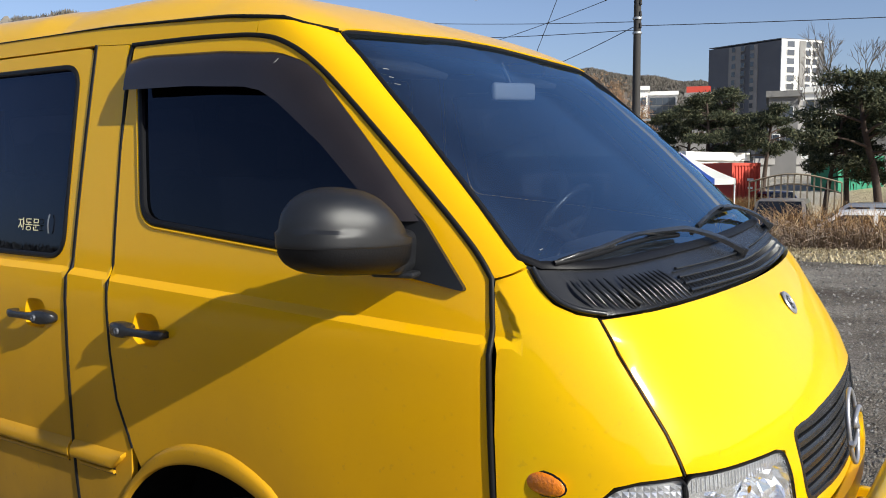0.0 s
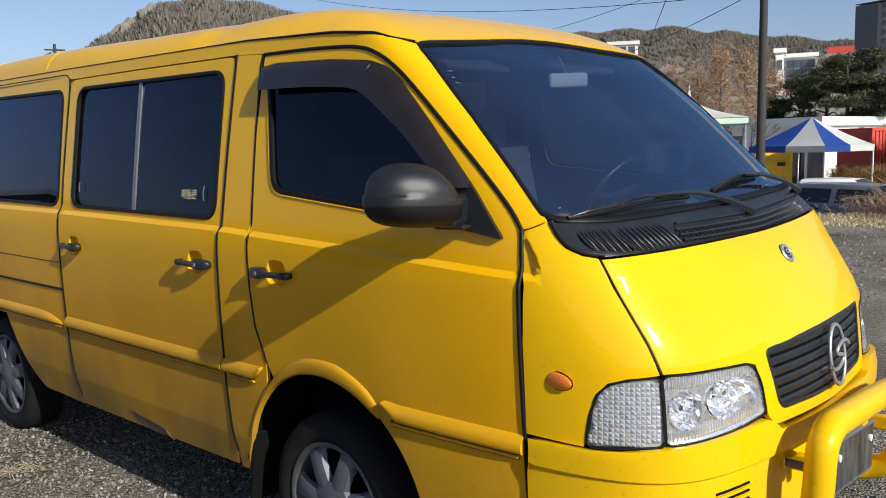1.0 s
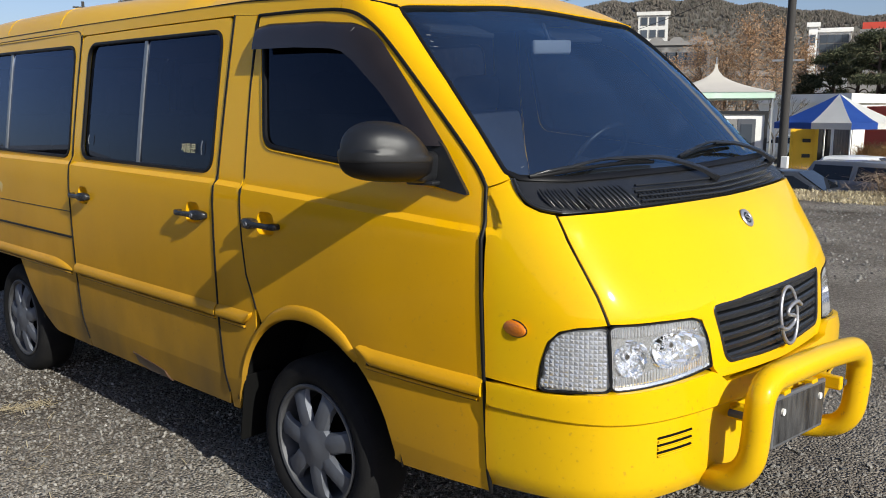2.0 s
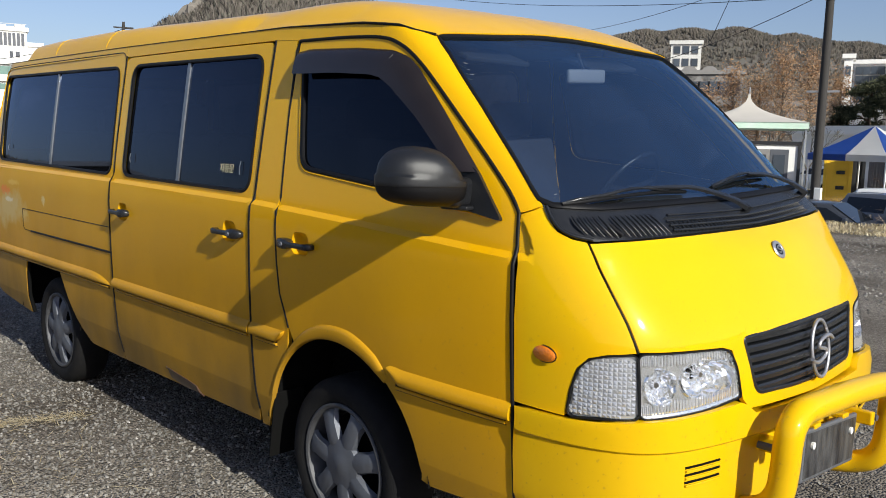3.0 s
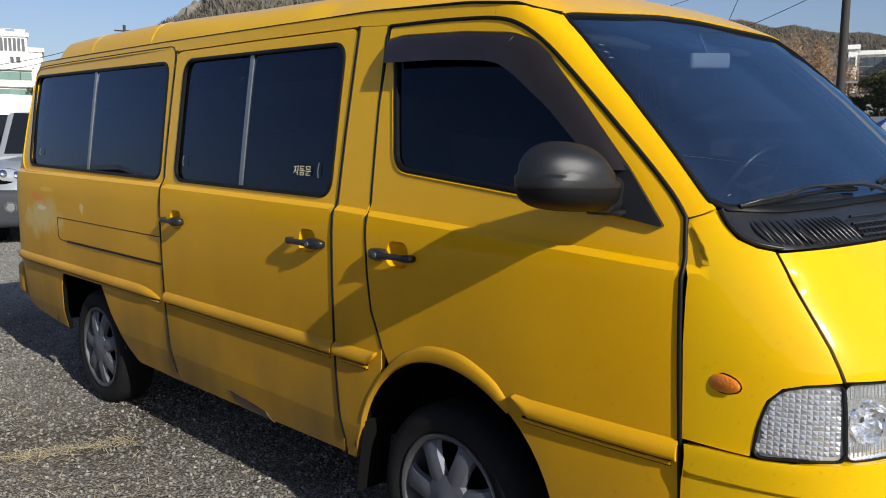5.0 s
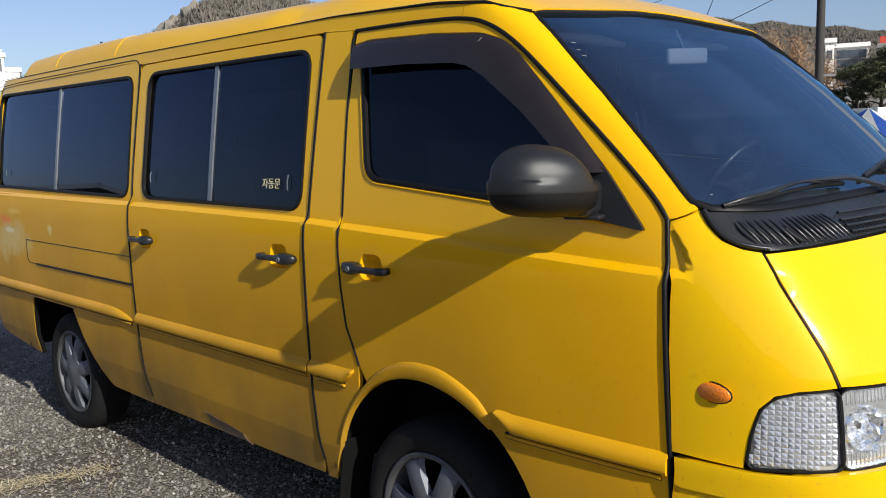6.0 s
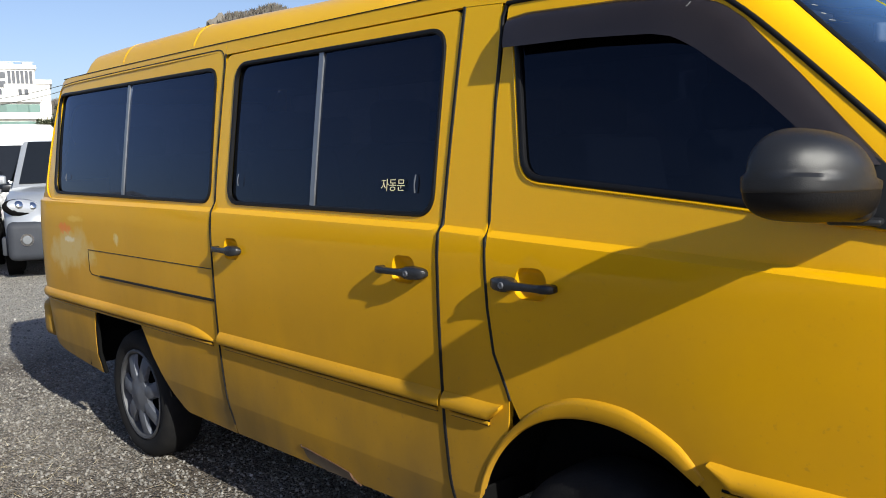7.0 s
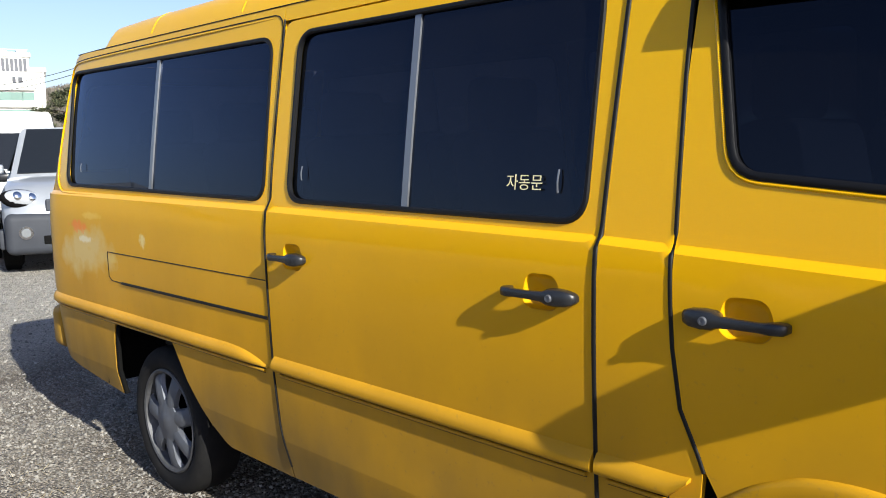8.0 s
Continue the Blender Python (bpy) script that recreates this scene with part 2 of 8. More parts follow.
def thing(name, label, category, m=None, group="", kind=""):
    e = new(name)
    e.empty_display_size = 0.2
    if m is not None:
        e.matrix_world = m
    return tagged(e, label, category, group, kind)


def bm_box(cx, cy, cz, sx, sy, sz, bevel=0.0, seg=2, bm=None, rot=None):
    bm = bm or bmesh.new()
    r = bmesh.ops.create_cube(bm, size=1, matrix=Matrix.Translation((cx, cy, cz)) @ (rot or Matrix.Identity(4)) @ Matrix.Diagonal((sx, sy, sz, 1)))
    if bevel > 0:
        edges = list({e for v in r["verts"] for e in v.link_edges})
        bmesh.ops.bevel(bm, geom=edges, offset=bevel, segments=seg, affect="EDGES", profile=0.5)
    return bm


def bm_cyl(p0, p1, r0, r1=None, n=16, bm=None, caps=True):
    bm = bm or bmesh.new()
    p0, p1 = Vector(p0), Vector(p1)
    d = p1 - p0
    m = Matrix.Translation((p0 + p1) / 2) @ d.to_track_quat("Z", "Y").to_matrix().to_4x4()
    bmesh.ops.create_cone(bm, cap_ends=caps, segments=n, radius1=r0, radius2=r0 if r1 is None else r1, depth=d.length, matrix=m)
    return bm


def smooth_path(pts, n=6, closed=False):
    """Catmull-Rom through the points."""
    P = [Vector(p) for p in pts]
    out = []
    m = len(P)
    for i in range(m if closed else m - 1):
        if closed:
            a, b, c, d = P[i - 1], P[i], P[(i + 1) % m], P[(i + 2) % m]
        else:
            a, b, c, d = P[max(i - 1, 0)], P[i], P[i + 1], P[min(i + 2, m - 1)]
        for k in range(n):
            t = k / n
            out.append(0.5 * ((2 * b) + (c - a) * t + (2 * a - 5 * b + 4 * c - d) * t * t + (3 * b - a - 3 * c + d) * t ** 3))
    if not closed:
        out.append(P[-1])
    return out


def tube(name, pts, r, mat, parent, n=10, closed=False, label="", squash=None, caps=True):
    """A tube along points; r is one radius or one for each point."""
    P = [Vector(p) for p in pts]
    R = r if isinstance(r, (list, tuple)) else [r] * len(P)
    verts, faces = [], []
    up = Vector((0, 0, 1))
    m = len(P)
    side = None
    for i, p in enumerate(P):
        if closed:
            t = (P[(i + 1) % m] - P[i - 1]).normalized()
        else:
            t = (P[min(i + 1, m - 1)] - P[max(i - 1, 0)]).normalized()
        if side is None:
            ref = up if abs(t.dot(up)) < 0.9 else Vector((1, 0, 0))
            side = t.cross(ref).normalized()
        else:
            side = (side - t * side.dot(t)).normalized()
        other = t.cross(side)
        for k in range(n):
            a = 2 * math.pi * k / n
            verts.append(p + side * math.cos(a) * R[i] + other * math.sin(a) * R[i])
    for i in range(m if closed else m - 1):
        j = (i + 1) % m
        for k in range(n):
            l = (k + 1) % n
            faces.append((i * n + k, i * n + l, j * n + l, j * n + k))
    if not closed and caps:
        faces.append(tuple(range(n)))
        faces.append(tuple(range((m - 1) * n, m * n))[::-1])
    ob = mesh_ob(name, verts, faces, mat, parent, True, None, label)
    ob.data.set_sharp_from_angle(angle=radians(60))
    return ob


def lathe(name, profile, n, mat, parent, m=None, closed=False, label=""):
    """Turns (radius, along) round the y axis."""
    verts, faces = [], []
    k = len(profile)
    for i in range(n):
        a = 2 * math.pi * i / n
        for r, y in profile:
            verts.append((r * math.cos(a), y, r * math.sin(a)))
    for i in range(n):
        j = (i + 1) % n
        for q in range(k if closed else k - 1):
            w = (q + 1) % k
            faces.append((i * k + q, i * k + w, j * k + w, j * k + q))
    if m is not None:
        verts = [m @ Vector(v) for v in verts]
    ob = mesh_ob(name, verts, faces, mat, parent, True, None, label)
    ob.data.set_sharp_from_angle(angle=radians(35))
    return ob


def dense(poly, step, closed=True):
    """The outline with points at most a step apart."""
    out = []
    n = len(poly)
    for i in range(n if closed else n - 1):
        a, b = np.array(poly[i], float), np.array(poly[(i + 1) % n], float)
        k = max(1, int(math.ceil(np.linalg.norm(b - a) / step)))
        for j in range(k):
            out.append(tuple(a + (b - a) * j / k))
    if not closed:
        out.append(tuple(poly[-1]))
    return out


def rounded(poly, r, n=5):
    """The outline with its corners rounded; r is one radius or one for each corner."""
    out = []
    m = len(poly)
    R = r if isinstance(r, (list, tuple)) else [r] * m
    for i in range(m):
        p = np.array(poly[i], float)
        a = np.array(poly[i - 1], float) - p
        b = np.array(poly[(i + 1) % m], float) - p
        la, lb = np.linalg.norm(a), np.linalg.norm(b)
        q = min(R[i], la * 0.45, lb * 0.45)
        if q < 1e-4:
            out.append(tuple(p))
            continue
        s, e = p + a / la * q, p + b / lb * q
        for k in range(n + 1):
            t = k / n
            out.append(tuple((1 - t) ** 2 * s + 2 * t * (1 - t) * p + t * t * e))
    return out


def area2(poly):
    return sum(poly[i - 1][0] * poly[i][1] - poly[i][0] * poly[i - 1][1] for i in range(len(poly))) / 2


def grown(poly, d):
    """The outline pushed outwards by d (inwards: minus)."""
    s = 1 if area2(poly) > 0 else -1
    n = len(poly)
    out = []
    for i in range(n):
        p, a, b = (np.array(poly[k % n], float) for k in (i, i - 1, i + 1))
        e1, e2 = p - a, b - p
        e1, e2 = e1 / max(np.linalg.norm(e1), 1e-9), e2 / max(np.linalg.norm(e2), 1e-9)
        n1, n2 = np.array((e1[1], -e1[0])), np.array((e2[1], -e2[0]))
        m = n1 + n2
        m = m / max(np.linalg.norm(m), 1e-9)
        c = max(0.5, float(m @ n1))
        out.append(tuple(p + s * m * d / c))
    return out


def inside(P, poly):
    """Which of the points P lie in the outline."""
    P = np.asarray(P, float)
    r = np.zeros(len(P), bool)
    n = len(poly)
    for i in range(n):
        (x0, y0), (x1, y1) = poly[i - 1], poly[i]
        if y0 == y1:
            continue
        c = (y0 > P[:, 1]) != (y1 > P[:, 1])
        r ^= c & (P[:, 0] < (x1 - x0) * (P[:, 1] - y0) / (y1 - y0) + x0)
    return r


def near_edge(P, poly, d):
    P = np.asarray(P, float)
    best = np.full(len(P), 1e9)
    for i in range(len(poly)):
        a, b = np.array(poly[i - 1], float), np.array(poly[i], float)
        ab = b - a
        t = np.clip(((P - a) @ ab) / max(ab @ ab, 1e-12), 0, 1)
        best = np.minimum(best, np.linalg.norm(P - a - t[:, None] * ab, axis=1))
    return best < d


def fill(outer, holes, step, extra=(), lines=()):
    """Triangles of an outline with holes, in two dimensions, with a grid of points inside."""
    loops = [outer, *holes]
    lo, hi = np.min(outer, axis=0), np.max(outer, axis=0)
    gx, gy = np.meshgrid(np.arange(lo[0] + step / 2, hi[0], step), np.arange(lo[1] + step / 2, hi[1], step))
    G = np.stack([gx.ravel(), gy.ravel()], 1)
    if len(extra):
        G = np.concatenate([G, np.array(extra, float)])

    def free(P, d):
        ok = inside(P, outer) & ~near_edge(P, outer, d)
        for h in holes:
            ok &= ~inside(P, h) & ~near_edge(P, h, d)
        return ok

    ok = free(G, step * 0.35)
    for ln in lines:
        q = np.array(ln, float)
        ok &= np.abs(G[:, 1] - np.interp(G[:, 0], q[:, 0], q[:, 1])) > step * 0.3
    G = G[ok]
    V, E = [], []
    for lp in loops:
        k = len(V)
        V += [tuple(map(float, p)) for p in lp]
        E += [(k + i, k + (i + 1) % len(lp)) for i in range(len(lp))]
    for ln in lines:
        q = np.array(ln, float)
        ok = free(q, .003)
        for i in range(len(q)):
            if ok[i]:
                V.append(tuple(map(float, q[i])))
                if i and ok[i - 1]:
                    E.append((len(V) - 2, len(V) - 1))
    V += [tuple(map(float, p)) for p in G]
    r = delaunay_2d_cdt([Vector(v) for v in V], E, [], 0, 1e-7)
    vs, fs = np.array([tuple(v) for v in r[0]]), [f for f in r[2] if len(f) == 3]
    C = np.array([vs[list(f)].mean(0) for f in fs])
    ok = inside(C, outer)
    for h in holes:
        ok &= ~inside(C, h)
    return vs, [f for f, o in zip(fs, ok) if o]


def skin(name, fn, outer, holes, mat, parent, step=0.06, depth=0.02, sgn=1, lift=0.0, extra=(), asp=1.0, label="", lines=()):
    """A sheet of the surface fn(u, v) -> points, cut to an outline with holes, with edges turned in by depth.
    asp: units of u to a metre. sgn -1: its mirror on the other side."""
    sq = lambda loop: [(a / asp, b) for a, b in loop]
    outer, holes, extra = sq(outer), [sq(h) for h in holes], sq(extra)
    vs, fs = fill(outer, holes, step, extra, [sq(l) for l in lines])
    e = 1e-4

    def at(uv, off):
        u, v = uv[:, 0] * asp, uv[:, 1]
        p = fn(u, v)
        nrm = np.cross(fn(u + e * asp, v) - fn(u - e * asp, v), fn(u, v + e) - fn(u, v - e))
        nrm /= np.maximum(np.linalg.norm(nrm, axis=1), 1e-12)[:, None]
        return p + nrm * off, nrm

    P, N = at(vs, lift)
    verts, normals, faces = list(P), list(N), []
    for f in fs:
        a, b, c = (P[i] for i in f)
        n = np.cross(b - a, c - a)
        if np.linalg.norm(n) > 4e-6:  # leave out slivers along straight edges
            faces.append(f if n @ N[f[0]] > 0 else f[::-1])
    if depth > 0:
        for n_loop, lp in enumerate((outer, *holes)):
            q = np.array(lp, float)
            p0, n0 = at(q, lift)
            p1, _ = at(q, lift - depth)
            k, m = len(verts), len(lp)
            out = np.cross(np.roll(p0, -1, 0) - np.roll(p0, 1, 0), n0)
            out /= np.maximum(np.linalg.norm(out, axis=1), 1e-12)[:, None]
            flip = (area2(lp) > 0) == (n_loop > 0)
            if flip:
                out = -out
            verts += list(p0) + list(p1)
            normals += list(out) + list(out)
            for i in range(m):
                j = (i + 1) % m
                f = (k + j, k + i, k + m + i, k + m + j)
                faces.append(f[::-1] if flip else f)
    verts, normals = np.array(verts), np.array(normals)
    if sgn < 0:
        verts, normals = verts * (1, -1, 1), normals * (1, -1, 1)
        faces = [f[::-1] for f in faces]
    return mesh_ob(name, verts, faces, mat, parent, True, normals, label)


def ribbon(name, fn, loop, w_in, w_out, mat, parent, lift=0.004, sgn=1, closed=True, label="", depth=0.008, asp=1.0):
    """A raised bead along an outline on the surface fn."""
    q = [(a / asp, b) for a, b in loop]
    if closed:
        a, c = grown(q, -w_in), grown(q, w_out)
    else:
        q2 = np.array(q, float)
        t = np.gradient(q2, axis=0)
        t /= np.maximum(np.linalg.norm(t, axis=1), 1e-9)[:, None]
        nrm = np.stack([t[:, 1], -t[:, 0]], 1)
        a, c = q2 - nrm * w_in, q2 + nrm * w_out
    rows = []
    for fr, h in ((0, -depth), (0.0, lift * 0.4), (0.25, lift), (0.75, lift), (1.0, lift * 0.4), (1.0, -depth)):
        uv = np.array(a, float) * (1 - fr) + np.array(c, float) * fr
        uv = uv * (asp, 1)
        p = fn(uv[:, 0], uv[:, 1])
        e = 1e-4
        n = np.cross(fn(uv[:, 0] + e * asp, uv[:, 1]) - p, fn(uv[:, 0], uv[:, 1] + e) - p)
        n /= np.maximum(np.linalg.norm(n, axis=1), 1e-12)[:, None]
        rows.append(p + n * h)
    m = len(rows[0])
    verts = np.concatenate(rows)
    faces = []
    for r in range(len(rows) - 1):
        for i in range(m if closed else m - 1):
            j = (i + 1) % m
            faces.append((r * m + i, r * m + j, (r + 1) * m + j, (r + 1) * m + i))
    if sgn < 0:
        verts = verts * (1, -1, 1)
        faces = [f[::-1] for f in faces]
    bm = bmesh.new()
    vv = [bm.verts.new(v) for v in verts]
    for f in faces:
        bm.faces.new([vv[i] for i in f])
    return part(name, bm, mat, parent, label, True)
# ---- the van: its surface ----
# x runs to the van's front from the front axle, y to its left, z up
XC = -0.3


def nose_x(z):
    return np.interp(z, [.35, .8, .9, .99, 1.04, 1.1, 1.217, 1.281, 1.32, 1.40, 1.5, 1.67, 1.85, 1.96, 2.2],
                     [1.40, 1.405, 1.397, 1.385, 1.362, 1.327, 1.252, 1.19, 1.135, 1.02, .905, .70, .465, .298, .0])


def belt(x):
    return np.interp(x, [-4, -2, -.6, .05, .5, .82, 1.0], [1.312, 1.302, 1.285, 1.259, 1.238, 1.22, 1.215])


FOLD_Z, FOLD_X = [1.20, 1.232, 1.247, 1.277, 1.31, 1.338, 1.37, 1.45], [.904, .903, .899, .884, .86, .836, .85, 1.2]


def half_width(x, z):
    x, z = np.asarray(x, float), np.asarray(z, float)
    w = .937 - .10 * (np.maximum(z - 1.2, 0) / .75) ** 1.15 - .016 * np.maximum(.46 - z, 0) / .14 - .027 * (np.maximum(1.12 - z, 0) / .75) ** 2
    s = np.clip((z - belt(x)) / .019 + .5, 0, 1)
    step = .020 * (.75 * s + .25 * s * s * (3 - 2 * s))
    # the step ends in a fold that climbs from the belt to the foot of the windscreen pillar
    f = np.clip((x - np.interp(z, FOLD_Z, FOLD_X)) / .022 + .5, 0, 1)
    w = w - step * (1 - f * f * (3 - 2 * f)) - .012 * np.clip((z - 1.24) / .10, 0, 1) * f * f * (3 - 2 * f)
    return w - .02 * np.clip((x - .2) / .7, 0, 1.5) ** 2


def bow(z):
    return np.interp(z, [.9, 1.2, 1.37, 1.98], [.20, .20, .11, .05])


def corner(z):
    return np.interp(z, [.9, 1.2, 1.4, 2.0], [11, 11, 12, 14])


def tail_x(z):
    return np.interp(z, [.35, .45, .8, 1.34, 1.95, 2.05], [-4.14, -4.17, -4.23, -4.22, -4.03, -3.98])


def side(x, z):
    """The right side over (x, z)."""
    x, z = np.asarray(x, float), np.asarray(z, float)
    w = half_width(x, z)
    p = corner(z)
    y = w.copy()
    for _ in range(6):
        b = np.clip((x - XC) / (nose_x(z) - XC - bow(z) * y * y), 0, .9999)
        y = w * (1 - b ** p) ** (1 / p)
    b = np.clip((-2 - x) / (-2 - tail_x(z)), 0, .9999)
    y = y * (1 - b ** 24) ** (1 / 24)
    return np.stack([x, -y, z], 1)


def pane_side(x, z):
    """The right side above the belt carried straight on, for the panes."""
    z = np.asarray(z, float)
    p = side(x, z + .06)
    lean_in = lambda q: .10 * (np.maximum(q - 1.2, 0) / .75) ** 1.15
    p[:, 1] -= lean_in(z + .06) - lean_in(z)
    p[:, 2] = z
    return p


def front(u, z):
    """The front, round its centre; u: degrees, plus to the van's left."""
    u, z = np.asarray(u, float), np.asarray(z, float)
    c, s = np.cos(np.radians(u)), np.sin(np.radians(u))
    p = corner(z)
    y, x = np.full(u.shape, .5), np.full(u.shape, .9)
    for _ in range(8):
        a = nose_x(z) - XC - bow(z) * y * y
        r = ((np.abs(c) / a) ** p + (np.abs(s) / half_width(x, z)) ** p) ** (-1 / p)
        x, y = XC + r * c, np.abs(r * s)
    return np.stack([XC + r * c, r * s, z], 1)


def rear(u, z):
    """The tail, round its centre; u: degrees, plus to the van's right."""
    u, z = np.asarray(u, float), np.asarray(z, float)
    c, s = np.cos(np.radians(u)), np.sin(np.radians(u))
    r = ((np.abs(c) / (-2 - tail_x(z))) ** 24 + (np.abs(s) / half_width(-3.8, z)) ** 24) ** (-1 / 24)
    return np.stack([-2 - r * c, -r * s, z], 1)


DEG = 33.0  # degrees of the front to a metre


def flip(loop):
    return [(-a, b) for a, b in loop[::-1]]


def both(loop):
    """A half outline, from the top centre down the right side to the bottom centre, made whole."""
    return loop + [(-a, b) for a, b in loop[::-1] if abs(a) > 1e-6]


def arch(cx, cz, r, a0, a1, n=14, ex=1.0):
    return [(cx + r * ex * math.cos(radians(a0 + (a1 - a0) * i / n)), cz + r * math.sin(radians(a0 + (a1 - a0) * i / n))) for i in range(n + 1)]


van = thing("passenger_van", "yellow older passenger van with tinted windows parked on gravel", "van")

# ---- side outlines, (x, z) ----
FDOOR_CORNER = [(-.383, 1.937), (-.15, 1.933), (0.0, 1.927), (.115, 1.918), (.205, 1.896), (.31, 1.838), (.45, 1.722), (.67, 1.52), (.785, 1.405), (.832, 1.345)]
FDOOR_TOP = [(p.x, p.y) for p in smooth_path([(a, b, 0) for a, b in FDOOR_CORNER], 4)] + [ (.846, 1.22), (.853, 1.03), (.863, .79), (.872, .47), (.876, .395)]
FDOOR_REAR = [(-.305, .795), (-.318, .83), (-.362, .927), (-.382, 1.06), (-.388, 1.154), (-.394, 1.312), (-.400, 1.65)]
FARCH_F = arch(0, .335, .465, 10, 131, 18)
fdoor = FDOOR_TOP + [(.50, .372), (.452, .385)] + FARCH_F[:-1] + FDOOR_REAR
fdoor = rounded(fdoor, [.05] + [.0] * (len(fdoor) - 1), 4)
SDOOR = [(-1.985, 1.958), (-1.3, 1.957), (-.556, 1.951), (-.572, 1.62), (-.587, 1.29), (-.588, 1.05), (-.585, .67), (-.576, .5), (-.560, .39), (-.572, .322), (-1.2, .315), (-1.94, .312), (-1.972, .52), (-1.985, .72), (-1.99, 1.04), (-1.998, 1.44)]
sdoor = rounded(SDOOR, [.06, 0, .05] + [0] * 13, 5)
FWIN = [(-.345, 1.872), (0.02, 1.864), (.14, 1.852), (.23, 1.82), (.33, 1.745), (.62, 1.46), (.745, 1.335), (.60, 1.352), (.27, 1.388), (-.275, 1.437)]
fwin = rounded(FWIN, [.03, 0, .05, .05, .05, .03, .01, .05, .05, .06], 5)
SWIN = [(-1.885, 1.908), (-.628, 1.897), (-.636, 1.318), (-1.89, 1.332)]
swin = rounded(SWIN, .075, 7)
RWIN = [(-3.93, 1.925), (-2.052, 1.908), (-2.04, 1.330), (-3.90, 1.352)]
rwin = rounded(RWIN, .075, 7)


def groove_z(x):
    return float(np.interp(x, [-3.9, -2.2, -.5, .0, .2, .30], [2.014, 2.014, 2.000, 1.978, 1.956, 1.930]))


CREASES = ([[(x, float(belt(x)) + d) for x in np.arange(-4.18, .9, .04)] for d in (-.0115, -.0097, -.0085, -.003, .003, .0085, .0097, .0115)]
           + [[(x, .46 + d) for x in np.arange(-4.18, .9, .05)] for d in (-.004, .004)])

quarter = ([(-3.93, 1.998), (-3.88, 2.010), (-3.8, 2.014)] + [(x, groove_z(x)) for x in np.arange(-3.7, -1.98, .2)] + [(-1.985, groove_z(-2))]
           + [(-1.985, 1.958), (-1.998, 1.44), (-1.99, 1.04), (-1.985, .72), (-1.972, .52), (-1.94, .314), (-2.38, .318)]
           + [(-2.415, .328), (-2.51, .39), (-2.57, .447), (-2.672, .55), (-2.745, .66), (-2.775, .70), (-2.81, .714), (-3.325, .714), (-3.36, .69), (-3.385, .60), (-3.40, .46), (-3.385, .342)]
           + [(-3.7, .372), (-3.90, .393), (-4.06, .42), (-4.13, .47), (-4.188, .62), (-4.20, .80), (-4.20, 1.34), (-4.175, 1.47), (-4.135, 1.62), (-4.06, 1.85), (-4.03, 1.93), (-3.985, 1.975)])
b_post = ([(-.558, 1.951), (-.40, 1.941), (-.400, 1.65), (-.394, 1.312), (-.388, 1.154), (-.382, 1.06), (-.362, .927), (-.318, .83), (-.305, .795)]
          + arch(0, .335, .465, 133, 164, 7) + [(-.480, .40), (-.505, .320), (-.560, .318), (-.556, .39), (-.572, .5), (-.585, .67), (-.588, 1.05), (-.587, 1.29), (-.572, 1.62)])
rail = ([(-1.985, 1.958), (-1.3, 1.957), (-.556, 1.951), (-.40, 1.941), *FDOOR_TOP[:12], (.112, 1.9185)]
        + [(x, groove_z(x)) for x in (.12, .08, 0, -.25, -.5, -1, -1.5, -1.985)])

